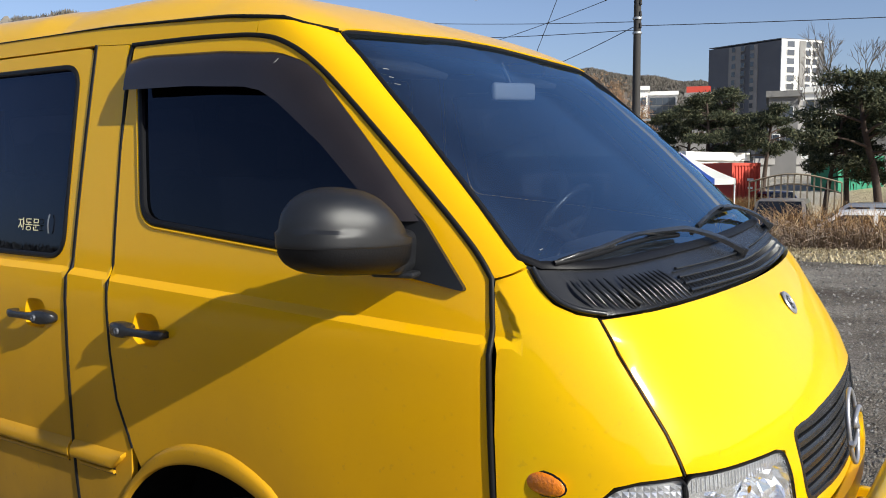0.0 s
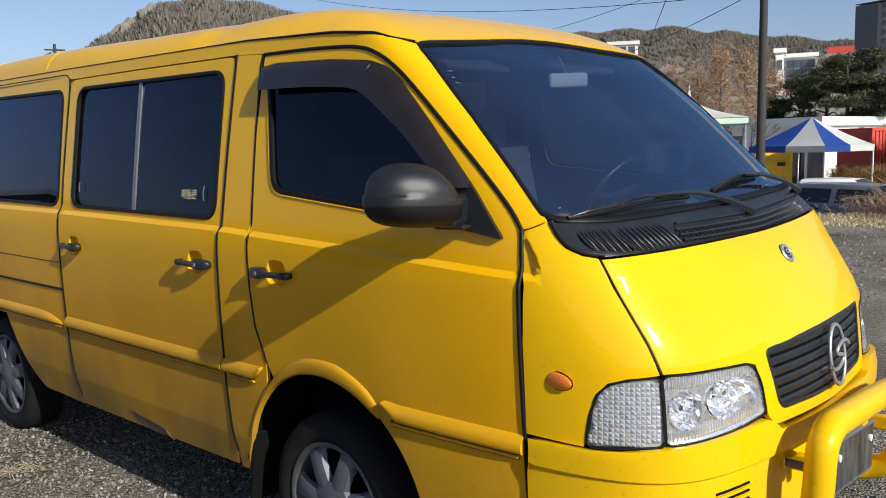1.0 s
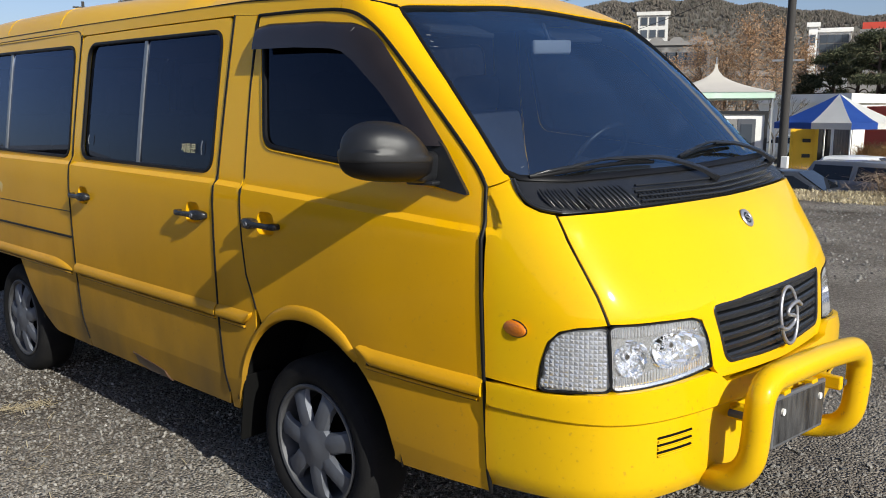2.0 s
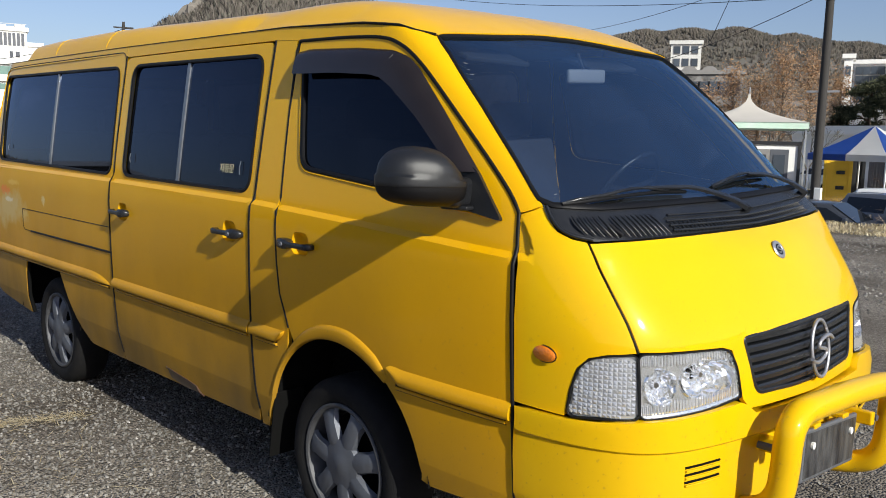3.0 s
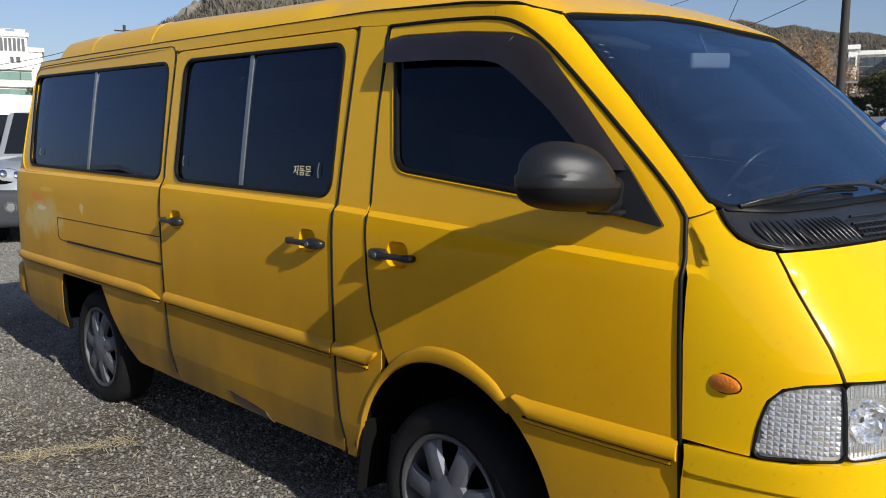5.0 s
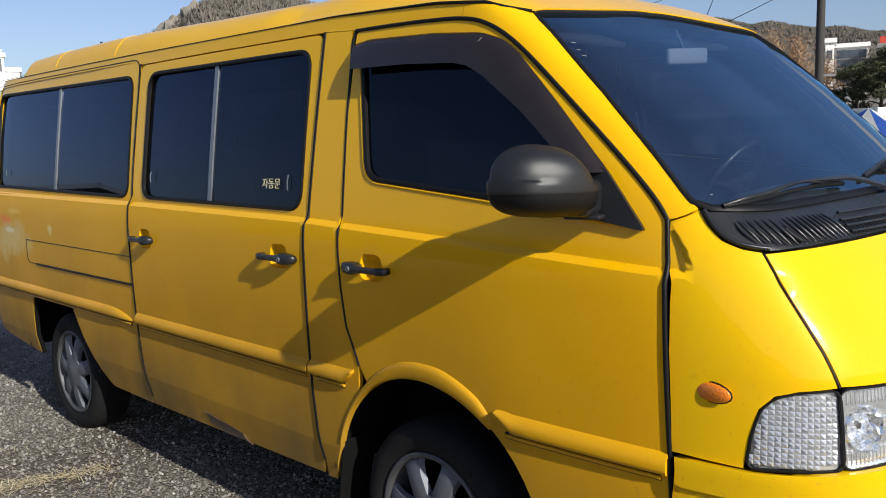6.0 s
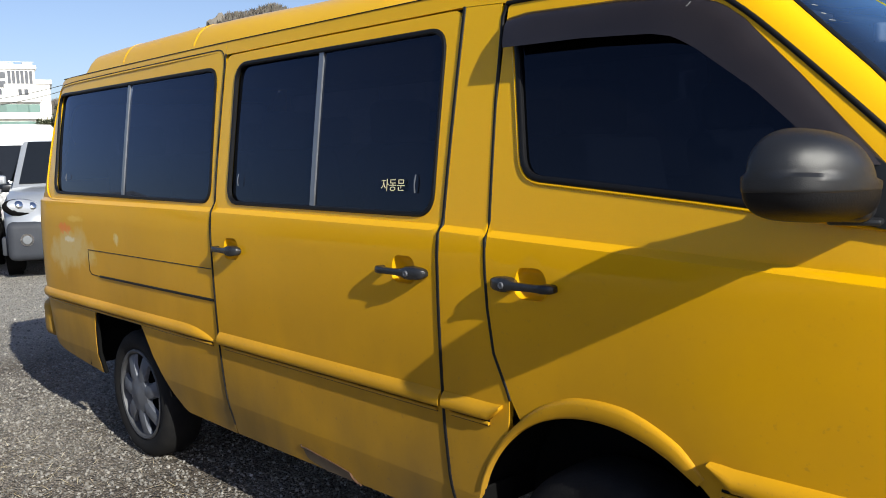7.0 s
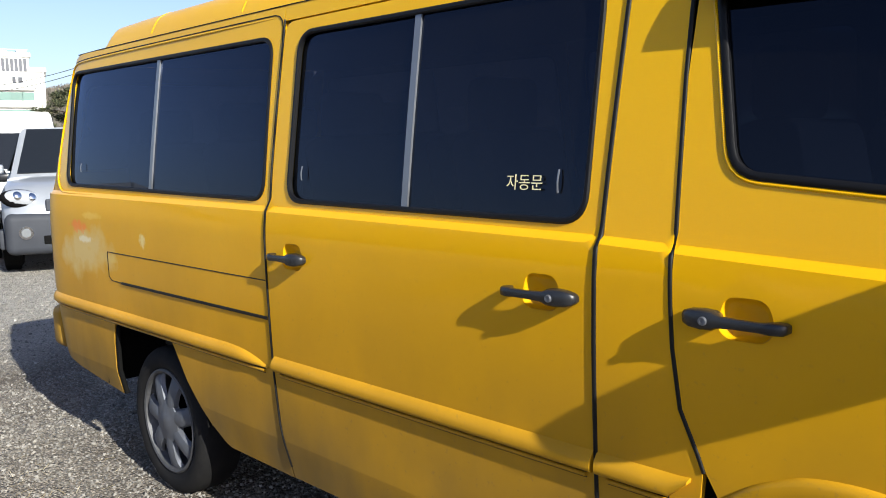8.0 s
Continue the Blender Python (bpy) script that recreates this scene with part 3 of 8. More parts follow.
RECESS = [rounded([(c - .062, 1.118), (c - .050, 1.190), (c + .045, 1.190), (c + .062, 1.130), (c + .04, 1.100), (c - .04, 1.100)], .03, 4) for c in (-1.825, -.745, -.215)]
for sgn in (1, -1):
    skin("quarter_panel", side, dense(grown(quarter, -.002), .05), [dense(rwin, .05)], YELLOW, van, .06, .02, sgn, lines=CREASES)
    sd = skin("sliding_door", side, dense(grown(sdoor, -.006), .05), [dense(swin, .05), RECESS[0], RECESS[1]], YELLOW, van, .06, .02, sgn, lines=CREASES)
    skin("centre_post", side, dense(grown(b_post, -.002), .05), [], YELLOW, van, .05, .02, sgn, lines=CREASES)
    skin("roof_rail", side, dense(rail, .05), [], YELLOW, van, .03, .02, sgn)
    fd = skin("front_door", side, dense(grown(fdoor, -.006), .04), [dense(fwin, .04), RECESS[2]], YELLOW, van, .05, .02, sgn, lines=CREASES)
    bead = smooth_path([(-3.55, float(belt(-3.55)) + .002, 0), (-3.88, float(belt(-3.78)) + .002, 0), (-3.985, 1.325, 0), (-4.04, 1.375, 0), (-4.05, 1.45, 0), (-4.04, 1.60, 0), (-4.01, 1.80, 0), (-3.985, 1.90, 0), (-3.93, 1.956, 0), (-3.80, 1.972, 0), (-3.3, 1.976, 0), (-2.6, 1.976, 0), (-2.05, 1.975, 0)], 6)
    tube("window_frame_bead", side(np.array([p.x for p in bead]), np.array([p.y for p in bead])) * (1, sgn, 1), [.0055 * min(1, .2 + (i / 8), .2 + (len(bead) - 1 - i) / 8) for i in range(len(bead))], YELLOW, van, 8)
    # a black tube paints the shading of the crease above the window
    ln = [p for p in bead if p.y > 1.945] + [Vector((-2.022, 1.968, 0)), Vector((-2.003, 1.952, 0)), Vector((-1.994, 1.925, 0)), Vector((-1.993, 1.88, 0))]
    tube("frame_groove", side(np.array([p.x for p in ln]), np.array([p.y + .010 for p in ln])) * (1, sgn, 1), .0026, BLACK_RUBBER, van, 6)
    for loop, owner, split in ((rwin, van, -2.95), (swin, sd, -1.285)):
        ribbon("window_seal", side, loop, .010, .006, BLACK_RUBBER, owner, .006, sgn)
        cut = lambda right: [(max(p[0], split) if right else min(p[0], split), p[1]) for p in loop]
        skin("window_pane", pane_side, dense(grown(cut(True), .004), .1), [], SIDE_GLASS, owner, .12, .004, sgn, -.007)
        skin("window_pane", pane_side, dense(grown(cut(False), .004), .1), [], SIDE_GLASS, owner, .12, .004, sgn, -.012)
        zs = [p[1] for p in loop]
        bar = [(split - .014, max(zs) - .012), (split + .012, max(zs) - .012), (split + .012, min(zs) + .012), (split - .014, min(zs) + .012)]
        skin("window_divider", side, dense(bar, .08), [], ALU, owner, .2, .012, sgn, .000)
    for loop, owner in zip(RECESS, (sd, sd, fd)):
        c = np.mean(loop, axis=0)
        rows = []
        for f, d in ((1.0, .0), (.97, .008), (.88, .018), (.6, .027), (.25, .030)):
            q = c + (np.array(loop) - c) * f
            p = side(q[:, 0], q[:, 1])
            rows.append(p + np.array((0, d, 0)))
        m = len(loop)
        vs2 = np.concatenate(rows) * (1, sgn, 1)
        fs2 = [(r * m + i, r * m + (i + 1) % m, (r + 1) * m + (i + 1) % m, (r + 1) * m + i) for r in range(4) for i in range(m)] + [tuple(range(4 * m, 5 * m))]
        mesh_ob("handle_cup", vs2, fs2 if sgn > 0 else [f[::-1] for f in fs2], YELLOW, owner, True)
    ribbon("window_seal", side, fwin, .011, .007, BLACK_RUBBER, fd, .006, sgn)
    rim_ = np.array(dense(grown(fwin, .012), .02))
    tube("window_bead", side(rim_[:, 0], rim_[:, 1]) * (1, sgn, 1), .0045, YELLOW, fd, 8, True)
    skin("window_pane", side, dense(fwin, .06), [], FRONT_GLASS, fd, .1, .004, sgn, -.008)
    # black rubber in the door gaps
    seam_f = FDOOR_TOP
    S = side(*np.array(dense(seam_f, .03, False)).T) * (1, sgn, 1)
    tube("door_seal", S + np.array((0, sgn * .001, 0)), .0068, BLACK_RUBBER, van, 8)
    S = side(*np.array(dense(FDOOR_REAR[::1] + [(-.398, 1.90), (-.383, 1.937)], .03, False)).T) * (1, sgn, 1)
    tube("door_seal", S + np.array((0, sgn * .003, 0)), .006, BLACK_RUBBER, van, 8)
    S = side(*np.array(dense(SDOOR[2:9], .03, False)).T) * (1, sgn, 1)
    tube("door_seal", S + np.array((0, sgn * .002, 0)), .007, BLACK_RUBBER, van, 8)
    for gap_line in ([(-1.984, 1.962), (-1.998, 1.44), (-1.99, 1.04), (-1.985, .72), (-1.972, .52), (-1.94, .36)],):
        S = side(*np.array(dense(gap_line, .04, False)).T) * (1, sgn, 1)
        tube("door_seal", S + np.array((0, sgn * -.001, 0)), .0042, BLACK_RUBBER, van, 6)
    # near-black sheet in place of the shade behind the gaps, open at the windows and wheels
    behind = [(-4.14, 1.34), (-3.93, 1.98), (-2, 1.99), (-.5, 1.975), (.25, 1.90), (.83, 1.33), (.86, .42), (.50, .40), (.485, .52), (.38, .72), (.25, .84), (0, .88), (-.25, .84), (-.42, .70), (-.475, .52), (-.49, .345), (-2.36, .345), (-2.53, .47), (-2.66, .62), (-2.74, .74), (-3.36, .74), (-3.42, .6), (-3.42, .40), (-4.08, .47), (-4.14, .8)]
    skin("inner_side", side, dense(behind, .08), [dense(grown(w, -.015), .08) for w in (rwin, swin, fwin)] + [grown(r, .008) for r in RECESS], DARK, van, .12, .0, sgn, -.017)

# ---- front outlines, (degrees, z), right half ----
FEND = [(-37.5, 1.345), (-36.2, 1.358), (-35.0, 1.372), (-34.6, 1.335), (-33.9, 1.302), (-32.6, 1.283), (-31.1, 1.275),
        (-30.3, 1.204), (-29.3, 1.13), (-28.3, 1.054), (-27.8, 1.004), (-27.5, .972), (-30.2, .962), (-31.6, .948), (-32.5, .915), (-33.0, .85), (-33.3, .765), (-37.95, .772), (-38.1, .90), (-38.25, 1.03), (-38.15, 1.15), (-37.95, 1.22)]
HOOD_R = [(0, 1.288), (-13.4, 1.284), (-23.4, 1.279), (-28, 1.276), (-31.0, 1.272), (-30.2, 1.204), (-29.2, 1.13), (-28.2, 1.054), (-27.7, 1.004), (-27.4, .974),
          (-22, .972), (-17.6, .967), (-16.2, .955), (-15.4, .90), (-14.9, .83), (-14.5, .80), (-13.2, .765), (0, .752)]
GRILLE = [(a, b) for a, b in rounded([(a / DEG, b) for a, b in [(-14.4, .99), (0, 1.006), (14.4, .99), (12.3, .806), (0, .790), (-12.3, .806)]], [.025, .2, .025, .04, .2, .04], 5)]
GRILLE = [(a * DEG, b) for a, b in GRILLE]


def fdense(loop, step):
    return [(a * DEG, b) for a, b in dense([(a / DEG, b) for a, b in loop], step)]


def fgrown(loop, d):
    return [(a * DEG, b) for a, b in grown([(a / DEG, b) for a, b in loop], d)]


def fround(loop, r, n=5):
    return [(a * DEG, b) for a, b in rounded([(a / DEG, b) for a, b in loop], r, n)]


hood = skin("hood", front, fdense(fgrown(both(HOOD_R), -.003), .04), [fdense(GRILLE, .03)], YELLOW, van, .05, .02, asp=DEG)
FOLD = smooth_path([Vector((math.degrees(-math.atan2(.886, x - XC)), z, 0)) for x, z in ((.836, 1.338), (.86, 1.31), (.884, 1.277), (.899, 1.247), (.903, 1.232))], 6)
for s_ in (1, -1):
    # rows of points along the fold, across its whole width
    rows = [[(s_ * (p.x + d), p.y) for p in FOLD] for d in (-.62, -.45, -.30, -.15, 0, .15, .30, .45, .62)]
    rows += [[(s_ * u, 1.2178 + d) for u in np.arange(-38.2, -36.9, .25)] for d in (-.0115, -.0097, -.0085, -.003, .003, .0085, .0097, .0115)]
    rows = [r_ if s_ > 0 else r_[::-1] for r_ in rows]
    skin("front_wing", front, fdense(fgrown(FEND if s_ > 0 else flip(FEND), -.003), .03), [], YELLOW, van, .016, .02, asp=DEG, lines=rows)
def turn_of(x, z):
    p = side(np.array([x]), np.array([z]))[0]
    return (-math.degrees(math.atan2(-p[1], p[0] - XC)), z)


def straight_edge(a, b, n, bulge):
    """A straight edge over the front from a to b, (degrees, z), a little bowed outwards."""
    pa, pb = front(*[np.array([v]) for v in a])[0], front(*[np.array([v]) for v in b])[0]
    out = []
    for i in range(n + 1):
        f = i / n
        z = pa[2] + (pb[2] - pa[2]) * f
        y = pa[1] + (pb[1] - pa[1]) * f - bulge * math.sin(math.pi * f ** .65)
        lo, hi = -75.0, -10.0
        for _ in range(40):
            mid = (lo + hi) / 2
            if front(np.array([mid]), np.array([z]))[0][1] < y:
                lo = mid
            else:
                hi = mid
        out.append((lo, z))
    return out


SCREEN_EDGE = straight_edge((-50.0, 1.922), (-35.4, 1.388), 18, .022)
PILLAR = ([turn_of(x, z) for x, z in FDOOR_TOP[36:11:-1]] + [turn_of(.12, groove_z(.12)), turn_of(.2, groove_z(.2)), turn_of(.25, 1.938)]
          + [(-50.2, 1.927)] + SCREEN_EDGE[1:] + [(-35.1, 1.373), (-36.2, 1.359)])
for loop in (PILLAR, flip(PILLAR)):
    skin("windscreen_pillar", front, fdense(loop, .03), [], YELLOW, van, .03, .025, asp=DEG)
def screen_top(u):
    return 1.984 - .061 * (abs(u) / 49.4) ** 1.7


WS = [(-u, screen_top(u)) for u in range(0, 48, 3)] + [*SCREEN_EDGE, (-34, 1.372), (-28, 1.366), (-14, 1.372), (0, 1.376)]
ws = fdense(both(WS), .05)
skin("windscreen", front, ws, [], WIND_GLASS, van, .07, .005, asp=DEG, lift=-.006, label="tinted windscreen")
ribbon("windscreen_seal", front, ws, .010, .005, BLACK_RUBBER, van, .004, asp=DEG)
COWL = [(0, 1.374), (-14, 1.370), (-28, 1.364), (-34, 1.370), (-35.0, 1.372), (-34.6, 1.335), (-33.9, 1.302), (-32.6, 1.283), (-31.1, 1.275), (-23.4, 1.2825), (-13.4, 1.287), (0, 1.291)]
cowl = skin("cowl_panel", front, fdense(fgrown(both(COWL), -.002), .04), [], BLACK_PLASTIC, van, .04, .02, asp=DEG, lift=-.004, label="black plastic cowl panel with air slots")
for sg_ in (-1, 1):
    tube("hood_seam", front(np.array([sg_ * 31.05, 30.25 * sg_, 29.25 * sg_, 28.25 * sg_, 27.75 * sg_, 27.45 * sg_]), np.array([1.272, 1.204, 1.13, 1.054, 1.004, .974])), .0018, BLACK_RUBBER, van, 6)
inner_front = both([(0, 1.27), (-30, 1.26), (-36.5, 1.33), (-36.9, .76), (-36.5, .45), (0, .45)])
skin("inner_nose", front, fdense(inner_front, .06), [], DARK, van, .1, 0, asp=DEG, lift=-.085)

# ---- bumper ----
def bumper_at(u, z):
    """Stands proud of the nose, with a step below its upper band."""
    p = front(u, np.clip(z, .35, .9))
    d = np.stack([np.cos(np.radians(u)), np.sin(np.radians(u)), 0 * z], 1)
    k = np.clip((z - .688) / .012 + .5, 0, 1)
    o = .012 + .014 * k * k * (3 - 2 * k) - .05 * np.clip((.50 - z) / .1, 0, 1) ** 2 - .006 * np.clip((z - .745) / .03, 0, 1) ** 2
    p = p + d * o[:, None]
    p[:, 2] = z
    return p


BUMP = [(0, .756), (-13.2, .762), (-14.4, .790), (-15.5, .803), (-20, .793), (-27.5, .781), (-33.3, .766), (-37.95, .768), (-37.8, .6), (-37.4, .42), (-31, .435), (-20, .44), (0, .44)]
bumper_rows = [[(u, .688 + d) for u in np.arange(-37.5, 37.6, 1.2)] for d in (-.0065, -.003, 0, .003, .0065)]
bumper = skin("front_bumper", bumper_at, fdense(both(BUMP), .04), [], YELLOW, van, .05, .05, asp=DEG, lines=bumper_rows)

# ---- roof ----
def _edge(x):
    return -side(np.array([x]), np.array([groove_z(x)]))[0][1]


EDGE_X = [-4.0, -3.95, -3.90, -3.6, -3.0, -2.0, -1.0, -.5, -.2, 0, .1, .16, .2, .25, .32]
EDGE_W = [.50, .73] + [_edge(x) for x in EDGE_X[2:-1]] + [.742]
EDGE_Z = [1.975, 1.996] + [groove_z(x) for x in EDGE_X[2:-2]] + [1.938, 1.920]


def roof_at(u, v):
    """u: x, v: -1 to 1 across. A raised roof with soft shoulders, that ends steeply at the tail."""
    w, g = np.interp(u, EDGE_X, EDGE_W), np.interp(u, EDGE_X, EDGE_Z)
    h = np.interp(u, [-4.0, -3.60, -3.565, -3.55, -3.525, -3.50, -3.2, -2.4, -1, -.4], [.008, .016, .022, .035, .098, .114, .122, .126, .122, .123])
    return np.stack([u, v * w, g + h * (1 - np.abs(v) ** np.interp(u, [-2.4, -1.5, 0], [22, 12, 6]))], 1)


ROOF_X = -.8


def roof_front(f, v):
    """The front of the roof, f: 0 to 1, rolls down to the top of the windscreen; its sides keep to the gutter."""
    tu = np.linspace(-50.4, 50.4, 200)
    tp = front(tu, screen_top(tu))
    y = v * .742
    B = np.stack([np.interp(y, tp[:, 1], tp[:, 0]) + .003, y, np.interp(y, tp[:, 1], tp[:, 2]) + .008], 1)
    A = roof_at(np.full_like(v, ROOF_X), v)
    L = (B[:, 0] - ROOF_X)[:, None]
    C1 = A + L * np.array((.45, 0, .0045))
    C2 = B - L * np.array((.36, 0, -.36 * .49))
    C2[:, 1] = A[:, 1] * .3 + B[:, 1] * .7
    q = f[:, None]
    P = (1 - q) ** 3 * A + 3 * q * (1 - q) ** 2 * C1 + 3 * q * q * (1 - q) * C2 + q ** 3 * B
    gx_ = ROOF_X + (.33 - ROOF_X) * f
    G = np.stack([gx_, v * np.interp(gx_, EDGE_X, EDGE_W), np.interp(gx_, EDGE_X, EDGE_Z)], 1)
    k = np.abs(v)[:, None] ** np.interp(f, [0, .6, 1], [14, 14, 30])[:, None]
    return P * (1 - k) + G * k


ny = 61
uu = np.concatenate([np.linspace(-4.0, -3.65, 8), np.linspace(-3.61, -3.3, 26), np.linspace(-3.2, ROOF_X - .1, 24)])
ff = np.linspace(0, 1, 60)
vv = np.sin(np.linspace(-1, 1, ny) * math.pi / 2)
U, V = np.meshgrid(uu, vv, indexing="ij")
F, W = np.meshgrid(ff, vv, indexing="ij")
pts = np.concatenate([roof_at(U.ravel(), V.ravel()), roof_front(F.ravel(), W.ravel())])
lip = roof_front(np.full(ny, 1.0), vv) + np.array((-.006, 0, -.014))
pts = np.concatenate([pts, lip])
nx = len(uu) + len(ff) + 1
faces = [(i * ny + j, (i + 1) * ny + j, (i + 1) * ny + j + 1, i * ny + j + 1) for i in range(nx - 1) for j in range(ny - 1)]
roof = mesh_ob("roof", pts, faces, YELLOW, van, True)
roof.data.set_sharp_from_angle(angle=radians(50))
for x in (-2.24, -3.0):
    s = .994 * np.sin(np.linspace(-1, 1, 121) * math.pi / 2)
    P = roof_at(x + .06 * (1 - s ** 2) * 0 - .05 * np.abs(s) ** 4, s)
    tube("roof_bead", P + np.array((0, 0, -.0012)), .0028, YELLOW, van, 8)
for sgn in (1, -1):
    line = [(x, -sgn * (float(np.interp(x, EDGE_X, EDGE_W)) + .001), float(np.interp(x, EDGE_X, EDGE_Z)) + .001) for x in np.linspace(-3.90, .32, 70)]
    tube("roof_seam", line, [float(np.interp(p[0], [-.8, .05], [.0018, .0055])) for p in line], BLACK_RUBBER, van, 6)

# ---- tail ----
TAIL = [(-22.0, .45), (-22.0, 1.34), (-20.8, 1.93), (-20.4, 1.975), (0, 2.0), (20.4, 1.975), (20.8, 1.93), (22.0, 1.34), (22.0, .45)]
TWIN = rounded([(-19 / 28, 1.42), (-18.5 / 28, 1.88), (18.5 / 28, 1.88), (19 / 28, 1.42)], .06)
TWIN = [(a * 28, b) for a, b in TWIN]
tail = skin("tailgate", rear, [(a * 28, b) for a, b in dense([(a / 28, b) for a, b in TAIL], .06)], [TWIN], YELLOW, van, .08, .02, asp=28)
skin("rear_window_pane", rear, TWIN, [], SIDE_GLASS, tail, .1, .004, asp=28, lift=-.008)
ribbon("rear_window_seal", rear, TWIN, .018, .012, BLACK_RUBBER, tail, .006, asp=28)
for s in (-1, 1):
    lamp = [(s * 20.2, .86), (s * 21.9, .86), (s * 21.9, 1.22), (s * 20.2, 1.22)]
    skin("tail_lamp", rear, [(a * 28, b) for a, b in dense([(a / 28, b) for a, b in lamp], .04)], [], RED_LENS, van, .04, .02, asp=28, lift=.008, label="dark red tail lamp")
rb = bmesh.new()
bm_box(-4.22, 0, .56, .16, 1.80, .24, .05, 4, rb)
part("rear_bumper", rb, YELLOW, van, "", True)
# ---- wheels ----
def make_wheel(name, cx, cy, cz, out):
    """A tyre on a seven-spoke alloy rim; out: -1 faces the van's right."""
    e = new(name)
    e.parent = van
    e.location = (cx, cy, cz)
    f = lambda prof: [(r, out * y) for r, y in prof]
    lathe("tyre", f([(.218, -.03), (.228, -.012), (.243, -.002), (.262, .010), (.288, .014), (.312, .009), (.330, -.006), (.340, -.026), (.342, -.10), (.341, -.16), (.330, -.185), (.30, -.198), (.21, -.195), (.205, -.17)]), 56, TYRE, e, closed=True)
    rim = lathe("rim", f([(.241, -.006), (.241, .003), (.233, .007), (.224, .003), (.217, -.018), (.200, -.05), (.195, -.17), (.205, -.19)]), 56, RIM_METAL, e, label="dull grey alloy rim")
    lathe("brake_backing", f([(.19, -.10), (.06, -.09), (.0, -.09)]), 32, DARK, e)
    bm = bmesh.new()
    for k in range(7):
        a = 2 * math.pi * k / 7 + .3
        ca, sa = math.cos(a), math.sin(a)
        rows = []
        for r, half, y in ((.06, .034, .006), (.11, .043, .010), (.16, .041, .005), (.198, .046, -.004), (.222, .066, -.014)):
            row = []
            for t, dy in ((-1, -.022), (-.8, -.004), (-.3, .003), (.3, .003), (.8, -.004), (1, -.022)):
                px, pz = r * ca - t * half * sa, r * sa + t * half * ca
                row.append(bm.verts.new((px, out * (y + dy), pz)))
            rows.append(row)
        for i in range(len(rows) - 1):
            for j in range(5):
                bm.faces.new((rows[i][j], rows[i][j + 1], rows[i + 1][j + 1], rows[i + 1][j]))
    part("spokes", bm, ALLOY, rim, "", True)
    lathe("hub_cap", f([(.0, .020), (.035, .019), (.045, .014), (.075, .012), (.098, .006), (.104, -.02)]), 28, ALLOY, rim)
    return e


for x, y in ((-.027, -.870), (-2.98, -.868)):
    wheel = make_wheel("wheel", x, y, .290, -1)
    # dried mud on the lower sidewall
    rnd = random.Random(5)
    bm = bmesh.new()
    rows = []
    for k in range(45):
        a = radians(172 + 2.6 * k)
        edge = min(1, k / 9, (44 - k) / 9)
        r0 = .332 - edge * (.024 + .010 * math.sin(k * .55) + rnd.uniform(0, .008))
        rows.append([bm.verts.new((r * math.cos(a), -float(np.interp(r, [.288, .312, .330, .338], [.014, .009, -.006, -.022])) - .0015, r * math.sin(a))) for r in (r0, (r0 + .335) / 2, .335)])
    for p, q in zip(rows, rows[1:]):
        for j in range(2):
            bm.faces.new((p[j], q[j], q[j + 1], p[j + 1]))
    part("dried_mud", bm, MUD, wheel, "pale dried mud on the sidewall", True)
    make_wheel("wheel", x, -y, .290, 1)

# wheel houses and floor pan
ub = bmesh.new()
bm_box(-2.2, 0, .40, 3.1, 1.14, .12, .02, 1, ub)
bm_box(.93, 0, .50, .5, 1.10, .12, .02, 1, ub)
bm_box(-1.5, 0, .43, 1.6, 1.74, .06, .01, 1, ub)
part("floor_pan", ub, DARK, van)
for cx, r in ((0.0, .50), (-3.04, .50)):
    for s in (-1, 1):
        prof = arch(0, 0, r, 4, 176, 20)
        verts, faces = [], []
        for i, (a, b) in enumerate(prof):
            verts += [(cx + a, s * .905, .335 + b), (cx + a, s * .60, .335 + b)]
        for i in range(len(prof) - 1):
            faces.append((2 * i, 2 * i + 1, 2 * i + 3, 2 * i + 2))
        n = len(verts)
        verts += [(cx, s * .60, .335)]
        faces += [(2 * i + 1, 2 * i + 3, n) for i in range(len(prof) - 1)]
        mesh_ob("wheel_house", verts, faces, DARK, van, False)

